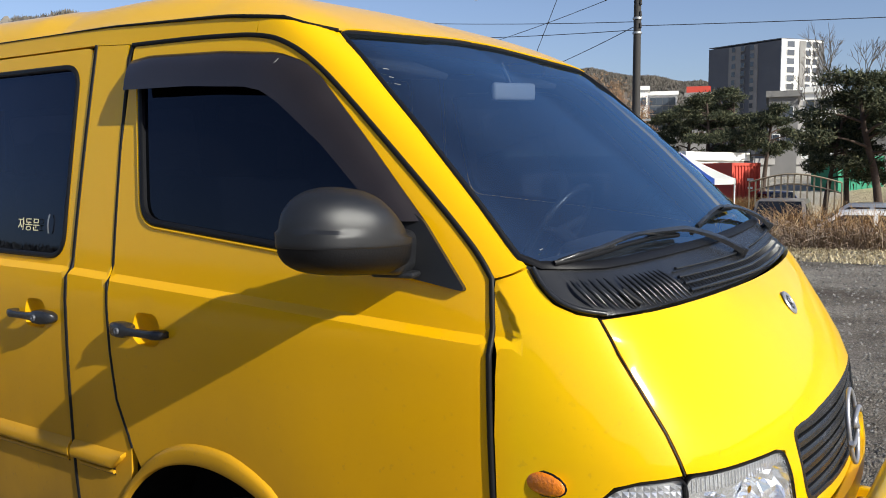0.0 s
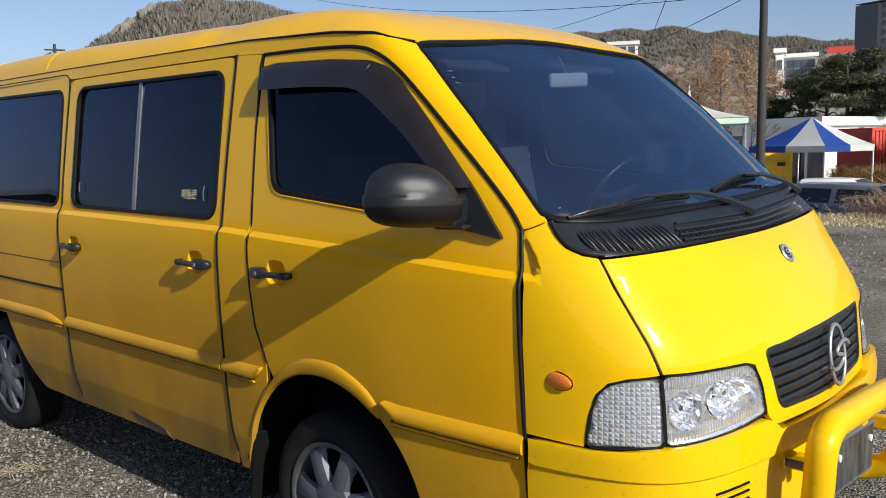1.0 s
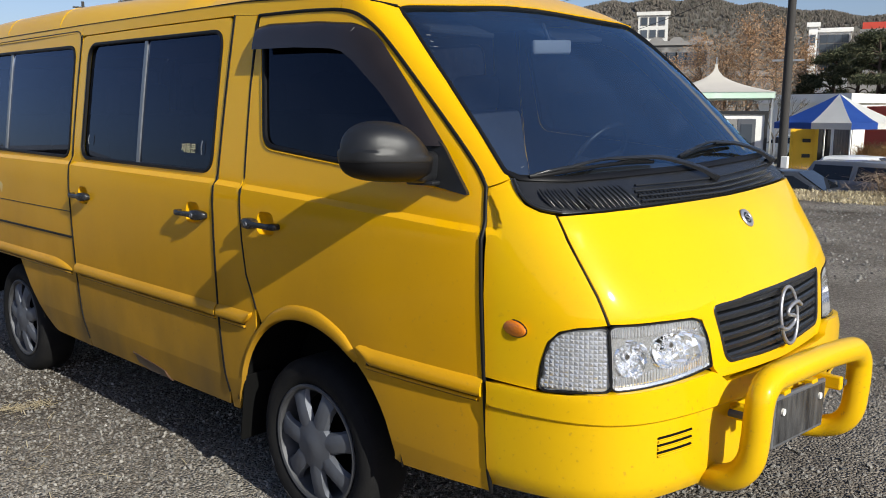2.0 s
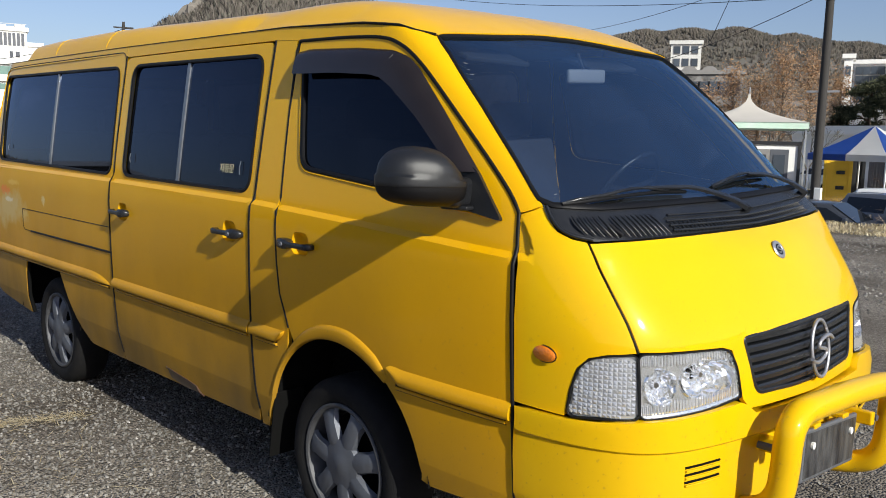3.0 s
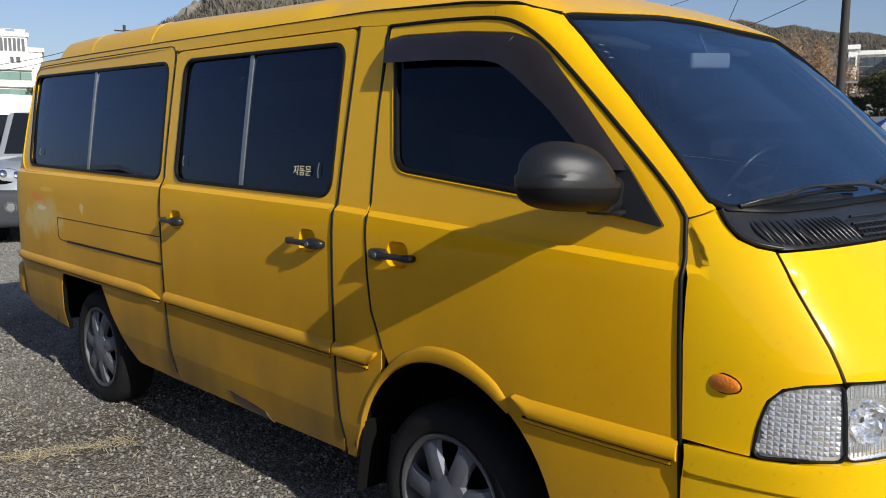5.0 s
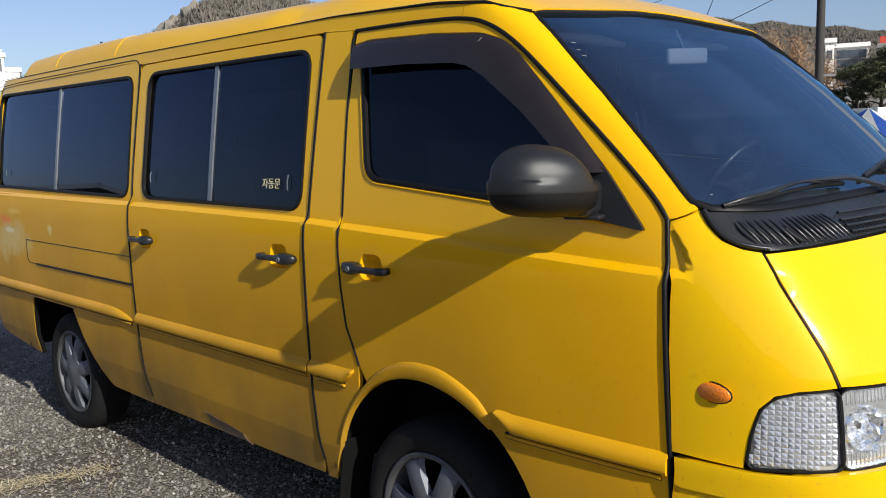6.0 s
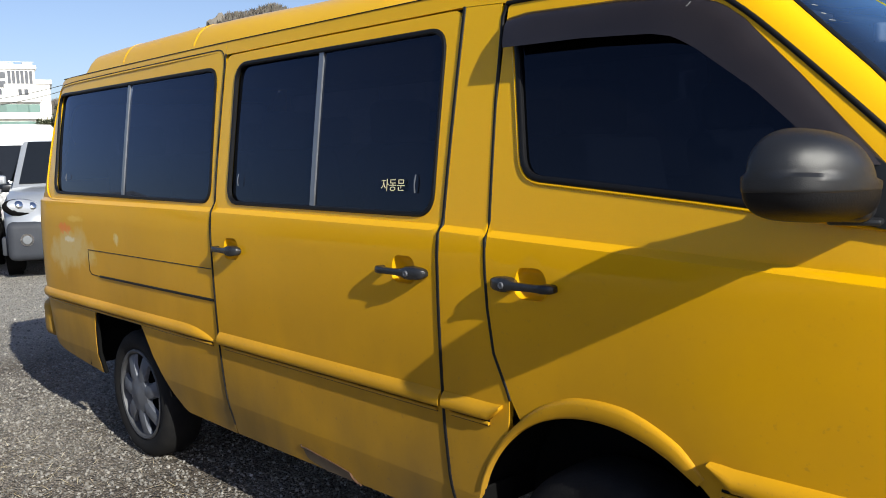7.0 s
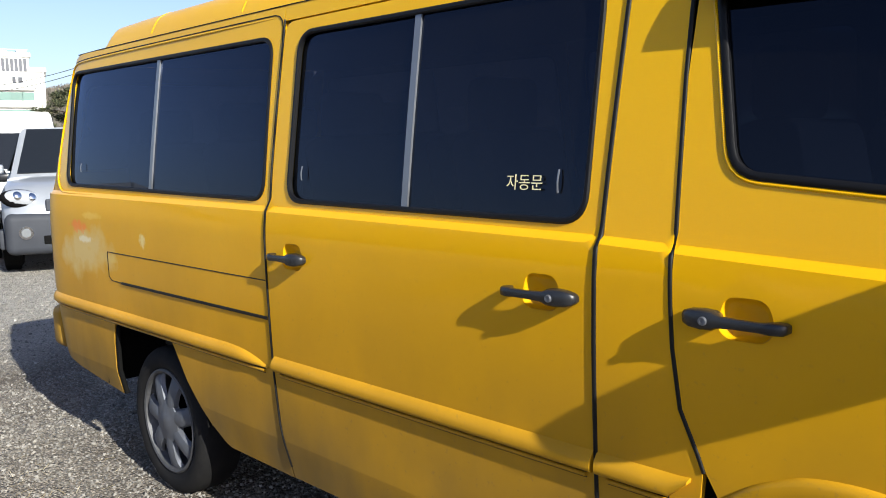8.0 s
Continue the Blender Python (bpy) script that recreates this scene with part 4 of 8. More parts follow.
for sgn in (1, -1):
    # flared lip of the front arch, from the rub strip back and down
    verts = []
    ang = np.linspace(52, 161, 44)
    for n in ang:
        wid = float(np.interp(n, [52, 62, 80, 100, 113, 125, 140, 177], [.030, .052, .062, .056, .042, .024, .013, .007]))
        out_ = float(np.interp(n, [52, 58, 80, 110, 125, 140, 177], [.004, .012, .014, .012, .008, .005, .004]))
        a, b_ = math.cos(radians(n)), math.sin(radians(n))
        for f, o in ((-.02, -.02), (0, .30), (.05, .75), (.16, 1), (.70, .95), (.88, .7), (1, .1), (1.02, -.4)):
            r = .463 + wid * f
            p = side(np.array([a * r]), np.array([.335 + b_ * r]))[0]
            verts.append((p[0], sgn * (p[1] - (o * out_ if o > -.1 else o * .02 if o < -.1 and f > .5 else .0 - .02 * 1)), p[2]) if f > -.01 else (p[0], sgn * (p[1] + .02), p[2]))
    m = 8
    faces = [(i * m + j, i * m + j + 1, (i + 1) * m + j + 1, (i + 1) * m + j) for i in range(len(ang) - 1) for j in range(m - 1)]
    if sgn > 0:
        faces = [f[::-1] for f in faces]
    mesh_ob("arch_lip", verts, faces, YELLOW, van, True)

    # rub strips: a rounded rail with a thin bead under it
    def strip(x0, x1, taper0, taper1, z0=.722, z1=.778):
        rows = []
        xs = np.linspace(x0, x1, max(6, int((x1 - x0) / .05)))
        sect = ((.0, -.006), (.0, .014), (.07, .0195), (.22, .021), (.42, .0205), (.62, .0165), (.88, .0055), (1.0, -.006))
        for x in xs:
            lo, hi, thin = z0, z1, 1.0
            if taper0 and x < x0 + taper0:
                q = (x0 + taper0 - x) / taper0
                lo, hi = lo + (hi - lo) * .85 * q ** 2, hi
            if taper1 < 0 and x > x1 + taper1:
                q = (x - x1 - taper1) / -taper1
                hi, thin = hi - (hi - lo) * .92 * q ** 2.4, 1 - .75 * q ** 3
            if taper1 > 0 and x > x1 - taper1:
                q = (x - x1 + taper1) / taper1
                lo = lo + (hi - lo) * .8 * q ** 1.5
            for f, o in sect:
                z = lo + (hi - lo) * f
                p = side(np.array([x]), np.array([z]))[0]
                rows.append((p[0], sgn * (p[1] - o * thin), z))
        m = len(sect)
        n = len(xs)
        faces = [(i * m + j, (i + 1) * m + j, (i + 1) * m + j + 1, i * m + j + 1) for i in range(n - 1) for j in range(m - 1)]
        faces += [tuple(range(m)), tuple(range((n - 1) * m, n * m))[::-1]]
        if sgn < 0:
            faces = [f[::-1] for f in faces]
        mesh_ob("rub_strip", rows, faces, YELLOW, van, True).data.set_sharp_from_angle(angle=radians(50))
        line = [tuple(side(np.array([x]), np.array([z0 - .012]))[0] * (1, sgn, 1)) for x in np.linspace(x0 + .03, x1 - .02 - .6 * max(taper1, 0), 20)]
        # black tubes on both sides of the bead paint its shadow lines
        tube("rub_gap", [(a, b, c + .008) for a, b, c in line], .0038, BLACK_RUBBER, van, 6)
        tube("rub_bead", [(a, b - sgn * .005, c) for a, b, c in line], .0058, YELLOW, van, 8)
        tube("rub_gap", [(a, b, c - .0075) for a, b, c in line], .0024, BLACK_RUBBER, van, 6)

    strip(-4.19, -2.02, 0, -.30)
    strip(-1.972, -.592, 0, 0)
    strip(-.58, -.335, 0, .055)
    strip(.318, .862, .05, 0, .712, .772)

    # long flap over the slot of the quarter panel
    for pts_line, r in (([(-3.365, 1.047), (-2.0, 1.047)], .0022), ([(-3.365, .93), (-3.365, 1.047)], .0022), ([(-3.225, .910), (-2.0, .910)], .0065), ([(-3.365, .93), (-3.34, .912), (-3.225, .910)], .002)):
        L = [tuple(side(np.array([a]), np.array([b]))[0] * (1, sgn, 1)) for a, b in dense(pts_line, .06, False)]
        tube("flap_seam", L, r, BLACK_RUBBER, van, 6)

    # pull handles
    for hx0, hx1, key, owner in ((-1.955, -1.735, False, "sliding"), (-.868, -.622, True, "sliding"), (-.362, -.112, True, "front")):
        c = (hx0 + hx1) / 2
        flip_x = 1 if owner == "sliding" else -1
        h = new("door_handle")
        h.parent = van
        y = -.937 * sgn
        zc = 1.140
        a, b = c - .115 * flip_x, c + .115 * flip_x
        if not key:
            a, b = c - .098 * flip_x, c + .098 * flip_x
        # stations along the grip: share of its length, half height, outer and inner stand-off
        prof = ((0, .008, .022, -.004), (.03, .0125, .032, -.004), (.10, .0135, .037, -.004), (.15, .0125, .038, .012), (.22, .0105, .037, .020), (.45, .011, .037, .021), (.58, .0125, .038, .018),
                (.63, .0155, .039, -.004), (.67, .0205, .040, -.004), (.78, .0220, .039, -.004), (.90, .0195, .034, -.004), (.965, .0145, .026, -.004), (1, .007, .014, -.004))
        bm = bmesh.new()
        rows = []
        for f, hh, o, i_ in prof:
            row = []
            for k in range(14):
                t = 2 * math.pi * k / 14
                ct, st = math.cos(t), math.sin(t)
                ex = .55
                ct, st = math.copysign(abs(ct) ** ex, ct), math.copysign(abs(st) ** ex, st)
                row.append(bm.verts.new((a + (b - a) * f, y - sgn * ((o + i_) / 2 + (o - i_) / 2 * ct), zc + hh * st)))
            rows.append(row)
        for r0, r1 in zip(rows, rows[1:]):
            for k in range(14):
                bm.faces.new((r0[k], r0[(k + 1) % 14], r1[(k + 1) % 14], r1[k]))
        bm.faces.new(rows[0])
        bm.faces.new(rows[-1])
        part("grip", bm, BLACK_PLASTIC, h, "", True)
        if key:
            lathe("key_lock", [(.0, -.003), (.004, -.0035), (.0045, -.0055), (.0085, -.0055), (.0095, -.002), (.0095, .01)], 16, ALLOY, h, Matrix.Translation((b - .062 * flip_x, y - sgn * .039, zc)) @ Matrix.Diagonal((1, sgn, 1, 1)))

    # door mirror
    mr = new("door_mirror")
    mr.parent = van
    sail = [(.43, 1.372), (.60, 1.346), (.785, 1.314), (.660, 1.470), (.60, 1.49)]
    skin("mirror_base", side, dense(rounded(sail, .02), .03), [], MIRROR_PLASTIC, mr, .04, .02, sgn, .016)
    def shell(lower):
        """The housing, or the shallow lower shell set a little into it."""
        bm = bmesh.new()
        bmesh.ops.create_uvsphere(bm, u_segments=56, v_segments=36, radius=1)
        for v in bm.verts:
            x, out, z = v.co
            q = 2.5 if z > 0 else 3.8
            n = (abs(x) ** q + abs(out) ** q + abs(z) ** q) ** (-1 / q)
            x, out, z = x * n, out * n, z * n
            # flat glass side to the rear, rounded front; the top falls away towards the van
            if x < 0:
                x *= .55
            inward = max(0, min(1, (-out - .25) / .75))
            z2 = z * (.098 if z > 0 else .084) * (1 - .10 * max(0, out) ** 2) * (1 - .10 * max(0, x))
            if z > 0:
                z2 *= 1 - .52 * inward * inward * (3 - 2 * inward)
            z2 += .010 * out
            grow = .985 if lower else 1.0
            if lower:
                z2 = min(z2, -.0195) - .001
            elif z2 < -.019:
                z2 = -.019 + (z2 + .019) * .25
            v.co = (.573 + x * .105 * grow * (1 - .08 * abs(out)) - .035 * out, -sgn * (1.050 + out * .126 * grow), 1.440 + z2)
        return bm

    part("housing", shell(False), MIRROR_PLASTIC, mr, "dark grey textured mirror housing", True)
    # black instead of the housing's grey: shade put into the lower shell's colour
    part("lower_shell", shell(True), BLACK_RUBBER, mr, "", True)
    foot = bm_box(.618, -sgn * .938, 1.398, .100, .110, .094, .024, 4, None, Matrix.Rotation(sgn * .25, 4, "Z"))
    part("hinge_block", foot, MIRROR_PLASTIC, mr, "", True)
    part("hinge_ledge", bm_box(.628, -sgn * .922, 1.350, .100, .070, .014, .006, 2, None, Matrix.Rotation(sgn * .2, 4, "Z")), MIRROR_PLASTIC, mr, "", True)
    gl = bmesh.new()
    bm_box(.530, -sgn * 1.050, 1.440, .010, .15, .10, .003, 1, gl)
    part("mirror_glass", gl, CHROME, mr)

    # smoked rain visor over the front window
    outer = [(-.372, 1.800), (-.366, 1.893), (-.30, 1.900), (0.0, 1.888), (.20, 1.868), (.285, 1.840), (.345, 1.797), (.49, 1.652), (.668, 1.462)]
    inner = [(-.372, 1.800), (-.350, 1.803), (-.08, 1.797), (.13, 1.783), (.19, 1.770), (.25, 1.738), (.40, 1.632), (.51, 1.535), (.590, 1.462)]
    def resample(p, n):
        q = np.array(p, float)
        d = np.concatenate([[0], np.cumsum(np.linalg.norm(np.diff(q, axis=0), axis=1))])
        t = np.linspace(0, d[-1], n)
        return np.stack([np.interp(t, d, q[:, 0]), np.interp(t, d, q[:, 1])], 1)
    A, B = resample(outer[1:], 40), resample(inner[1:], 40)
    verts = []
    sect = ((0, .004), (.08, .016), (.3, .030), (.7, .040), (1.0, .044), (1.0, .041), (.7, .036), (.3, .026), (.08, .012))
    for a, b in zip(A, B):
        for f, o in sect:
            q = a + (b - a) * f
            p = side(q[:1], q[1:])[0]
            verts.append((p[0], sgn * (p[1] - o), p[2]))
    m = len(sect)
    faces = [(i * m + j, i * m + (j + 1) % m, (i + 1) * m + (j + 1) % m, (i + 1) * m + j) for i in range(39) for j in range(m)]
    faces += [tuple(range(m))[::-1], tuple(range(39 * m, 40 * m))]
    bmv = bmesh.new()
    vs_ = [bmv.verts.new(v) for v in verts]
    for f in faces:
        bmv.faces.new([vs_[i] for i in f])
    part("rain_visor", bmv, VISOR, van, "smoked brown plastic rain visor", True)

    # lamp units at the corners
    sg = lambda loop: loop if sgn > 0 else flip(loop)
    TURN_SIG = [(-27.55, .966), (-30.2, .957), (-31.5, .944), (-32.35, .914), (-32.85, .85), (-33.1, .772), (-31.2, .779), (-27.3, .785)]
    HEAD = [(-17.6, .961), (-16.4, .950), (-15.5, .90), (-15.0, .83), (-14.9, .815), (-20, .797), (-27.1, .787), (-27.35, .967), (-22, .966)]
    lampu = new("head_lamp")
    lampu.parent = van
    for nm, loop, mat in (("indicator", TURN_SIG, RIBBED), ("main_beam", HEAD, REFLECTOR)):
        L = fdense(fgrown(fround(sg(loop), .022, 4), .004), .02)
        bowl_holes = [] if nm == "indicator" else [[(sgn * cu_ + ru_ * .96 * math.cos(a), cz_ + rz_ * .96 * math.sin(a)) for a in np.linspace(0, 2 * math.pi, 30, endpoint=False)] for cu_, cz_, ru_, rz_ in ((-19.2, .884, 3.7, .064), (-25.0, .872, 1.75, .055))]
        skin("lamp_bowl", front, L, bowl_holes, mat, lampu, .02, .0, asp=DEG, lift=-.009 if nm == "indicator" else -.016)
        skin("lamp_wall", front, L, [fgrown(L, -.002)], DARK if nm == "indicator" else REFLECTOR, lampu, .03, .05 if nm == "indicator" else .095, asp=DEG, lift=-.004)
        skin("lens", front, fgrown(L, -.001), [], LENS, lampu, .04, .003, asp=DEG, lift=.002, label="clear ribbed lens")
        ribbon("lamp_seal", front, L, .002, .003, BLACK_RUBBER, lampu, .003, asp=DEG)
        # ribs inside the lens
        lo, hi = min(a for a, b in L), max(a for a, b in L)
        if nm == "indicator":
            bmr = bmesh.new()
            rp = random.Random(11)
            du, dz = .40, .0125
            for a in np.arange(lo + .25, hi - .15, du):
                for z in np.arange(.786, .962, dz):
                    if not inside([(a, z)], fgrown(L, -.007))[0]:
                        continue
                    base = [Vector(front(np.array([a + p]), np.array([z + q]))[0]) for p, q in ((-du * .48, -dz * .48), (du * .48, -dz * .48), (du * .48, dz * .48), (-du * .48, dz * .48))]
                    o = Vector((math.cos(radians(a)), math.sin(radians(a)), 0))
                    tip = sum(base, Vector()) / 4 + Vector((rp.uniform(-.002, .002), rp.uniform(-.002, .002), rp.uniform(-.003, .003))) - o * (.0015 + rp.uniform(0, .002))
                    c = [bmr.verts.new(p - o * .0075) for p in base]
                    t_ = bmr.verts.new(tip)
                    for n_ in range(4):
                        bmr.faces.new((c[n_], c[(n_ + 1) % 4], t_))
            bmesh.ops.recalc_face_normals(bmr, faces=bmr.faces)
            part("lens_prisms", bmr, RIBBED, lampu)["kind"] = "stuff"
        else:
            for a in np.arange(lo + .3, hi - .1, .36):
                for z0, z1 in ((.935, .962), (float(np.interp(abs(a), [15, 27], [.818, .79])), 0)):
                    z1 = z1 or z0 + .03
                    if inside([(a, (z0 + z1) / 2)], L)[0]:
                        p0, p1 = front(np.array([a, a]), np.array([z0, z1]))
                        d = np.array((math.cos(radians(a)), math.sin(radians(a)), 0)) * .008
                        tube("lens_rib", [p0 - d, p1 - d], .0022, RIBBED, lampu, 5)
            # a deep faceted bowl with a bulb, and a smaller one beside it
            rb_ = random.Random(4)
            for cu, cz, ru, rz, dp in ((-19.2, .884, 3.7, .064, .075), (-25.0, .872, 1.75, .055, .045)):
                bmb = bmesh.new()
                rings = []
                for i in range(9):
                    f = 1 - i / 8.6
                    ring_ = []
                    for j in range(22):
                        a = 2 * math.pi * j / 22 + (i % 2) * .14
                        u, z = cu + ru * f * math.cos(a), cz + rz * f * math.sin(a)
                        p = front(np.array([-abs(u) * sgn]), np.array([z]))[0]
                        dr = np.array((math.cos(radians(u)), -sgn * math.sin(radians(abs(u))), 0))
                        ring_.append(bmb.verts.new(p - dr * (.012 + dp * (1 - f * f) + rb_.uniform(-.011, .011))))
                    rings.append(ring_)
                for r0, r1 in zip(rings, rings[1:]):
                    for j in range(22):
                        bmb.faces.new((r0[j], r0[(j + 1) % 22], r1[(j + 1) % 22], r1[j]))
                bmb.faces.new(rings[-1])
                part("reflector_bowl", bmb, REFLECTOR, lampu)
                p = front(np.array([-abs(cu) * sgn]), np.array([cz]))[0]
                dr = np.array((math.cos(radians(cu)), -sgn * math.sin(radians(abs(cu))), 0))
                bq = bm_cyl(p - dr * (.012 + dp), p - dr * (.02 + dp * .35), .012, .008, 12)
                part("bulb", bq, CHROME, lampu, "", True)
    # amber side repeater
    bm = bmesh.new()
    c = front(np.array([-sgn * 35.35]), np.array([.943]))[0]
    bmesh.ops.create_uvsphere(bm, u_segments=24, v_segments=12, radius=1, matrix=Matrix.Translation(c) @ Matrix.Rotation(-sgn * .13, 4, "Z") @ Matrix.Diagonal((.053, .013, .024, 1)))
    rep = part("side_repeater", bm, AMBER, van, "amber side repeater lamp", True)
    bm = bmesh.new()
    bmesh.ops.create_uvsphere(bm, u_segments=24, v_segments=8, radius=1, matrix=Matrix.Translation(c) @ Matrix.Rotation(-sgn * .13, 4, "Z") @ Matrix.Diagonal((.056, .006, .027, 1)))
    part("repeater_rim", bm, BLACK_RUBBER, rep, "", True)
    # dark tube added over the arch's rear edge in place of its shade
    line = [tuple((side(np.array([a]), np.array([b]))[0] + np.array((.006, .013, 0))) * (1, sgn, 1)) for a, b in ((-3.352, .69), (-3.378, .60), (-3.394, .46), (-3.380, .345))]
    tube("arch_edge", line, .012, DARK, van, 8)
    # mud flap
    bm = bmesh.new()
    bm_box(-.476, -sgn * .825, .335, .010, .15, .30, .003, 1, bm, Matrix.Rotation(radians(9), 4, "Y"))
    part("mud_flap", bm, DARK, van)
# ---- grille, badges, cowl, wipers, bull bar, interior ----
def on_front(u, z, lift=0.0):
    """A point of the front and its normal."""
    e = .05
    p = front(np.array([u, u + e, u]), np.array([z, z, z + .001]))
    n = np.cross(p[1] - p[0], p[2] - p[0])
    n /= np.linalg.norm(n)
    return Vector(p[0] + n * lift), Vector(n)


gr = new("grille")
gr.parent = van
skin("grille_back", front, fdense(GRILLE, .04), [], DARK, gr, .06, 0, asp=DEG, lift=-.045)
ribbon("grille_frame", front, GRILLE, .012, .001, BLACK_PLASTIC, gr, .003, asp=DEG, depth=.04)
for k in range(6):
    z = .822 + k * .0315
    for s in (-1, 1):
        end = float(np.interp(z, [.80, .99], [12.4, 14.2]))
        a = np.linspace(.05 * s, end * s, 18)
        rows = []
        for f, dz, d in ((0, .0135, -.030), (1, .011, -.006), (2, .004, -.002), (3, -.010, -.004), (4, -.012, -.008), (5, -.002, -.030)):
            rows.append(np.array([tuple(on_front(u, z + dz, d)[0]) for u in a]))
        m = len(a)
        fs = [(r * m + i, r * m + i + 1, ((r + 1) % 6) * m + i + 1, ((r + 1) % 6) * m + i) for r in range(6) for i in range(m - 1)]
        fs += [tuple(r * m for r in range(6)), tuple(r * m + m - 1 for r in range(5, -1, -1))]
        if s > 0:
            fs = [f[::-1] for f in fs]
        bm = bmesh.new()
        vv_ = [bm.verts.new(v) for v in np.concatenate(rows)]
        for f in fs:
            bm.faces.new([vv_[i] for i in f])
        part("grille_slat", bm, BLACK_PLASTIC, gr, "", False)

# oval chrome emblem: a ring with two crossing loops
em = new("front_emblem")
em.parent = gr
c0, n0 = on_front(0, .900, .012)
ring = [c0 + Vector((.012 - .012 * math.sin(a), .068 * math.cos(a), .094 * math.sin(a))) for a in np.linspace(0, 2 * math.pi, 56, endpoint=False)]
tube("emblem_ring", ring, .0062, BADGE, em, 10, True)
curve = [(.078, .024), (.052, .038), (.016, .040), (-.024, .028), (-.031, .010), (.0, .002), (.031, -.008), (.026, -.026), (-.014, -.040), (-.052, -.038), (-.078, -.024)]
tube("emblem_curve", smooth_path([c0 + Vector((.020, y, z)) for y, z in curve], 4), .0066, BADGE, em, 10)

# round badge on the hood
cb, nb_ = on_front(.15, 1.213, .001)
mb = Matrix.Translation(cb) @ nb_.to_track_quat("-Y", "Z").to_matrix().to_4x4()
bd = new("hood_badge")
bd.parent = hood
lathe("badge_disc", [(.0, -.0015), (.020, -.002), (.030, -.0015), (.0335, .0)], 32, BLACK_PLASTIC, bd, mb)
lathe("badge_ring", [(.0205, -.002), (.022, -.0035), (.031, -.0035), (.034, -.001), (.0345, .001)], 36, BADGE, bd, mb)
S_ = [mb @ Vector((x, -.003, z)) for x, z in ((.010, .008), (.004, .012), (-.006, .010), (-.009, .005), (.0, .0), (.009, -.005), (.006, -.010), (-.004, -.012), (-.010, -.008))]
tube("badge_mark", smooth_path(S_, 3), .0022, BADGE, bd, 6)

# cowl: slanting louvres, long slots and a stepped edge
for k in range(15):
    u0 = -32.2 + k * .78
    if abs(k - 5) < .5:
        continue
    P = []
    for i in range(7):
        f = i / 6
        g = f * (1 - .05 * max(0, 3 - k))
        P.append(on_front(u0 + .55 * g + 1.045 * g * g, 1.342 - .058 * g, .004 + .007 * math.sin(math.pi * f))[0])
    tube("cowl_louvre", P, [.001, .0034, .0042, .0044, .0042, .0034, .001], BLACK_PLASTIC, cowl, 7)
# a black tube paints the shade in a notch between the louvres
P = [on_front(u, z, .006)[0] for u, z in ((-28.0, 1.316), (-27.6, 1.302), (-27.0, 1.288))]
tube("cowl_clip", P, .0075, BLACK_RUBBER, cowl, 8)
for z in (1.322, 1.309, 1.296):
    P = [on_front(u, z, .003)[0] for u in np.linspace(-18.9, 20.5, 40)]
    tube("cowl_rib", P, .0042, BLACK_PLASTIC, cowl, 6)
for k in range(46):
    u = -18.2 + k * .84
    P = [on_front(u, z, .001)[0] for z in (1.325, 1.31, 1.292)]
    tube("cowl_fin", P, .0026, BLACK_PLASTIC, cowl, 5)
P = [on_front(u, 1.338, .003)[0] for u in np.linspace(-18, 24, 40)]
tube("cowl_edge", P, .004, BLACK_PLASTIC, cowl, 7)
for s in (-1, 1):
    P = [on_front(s * u, z, .006)[0] for u, z in ((30.5, 1.279), (32.4, 1.288), (33.6, 1.306), (34.3, 1.335), (34.7, 1.368))]
    tube("cowl_lip", smooth_path(P, 4), .006, BLACK_PLASTIC, cowl, 7)

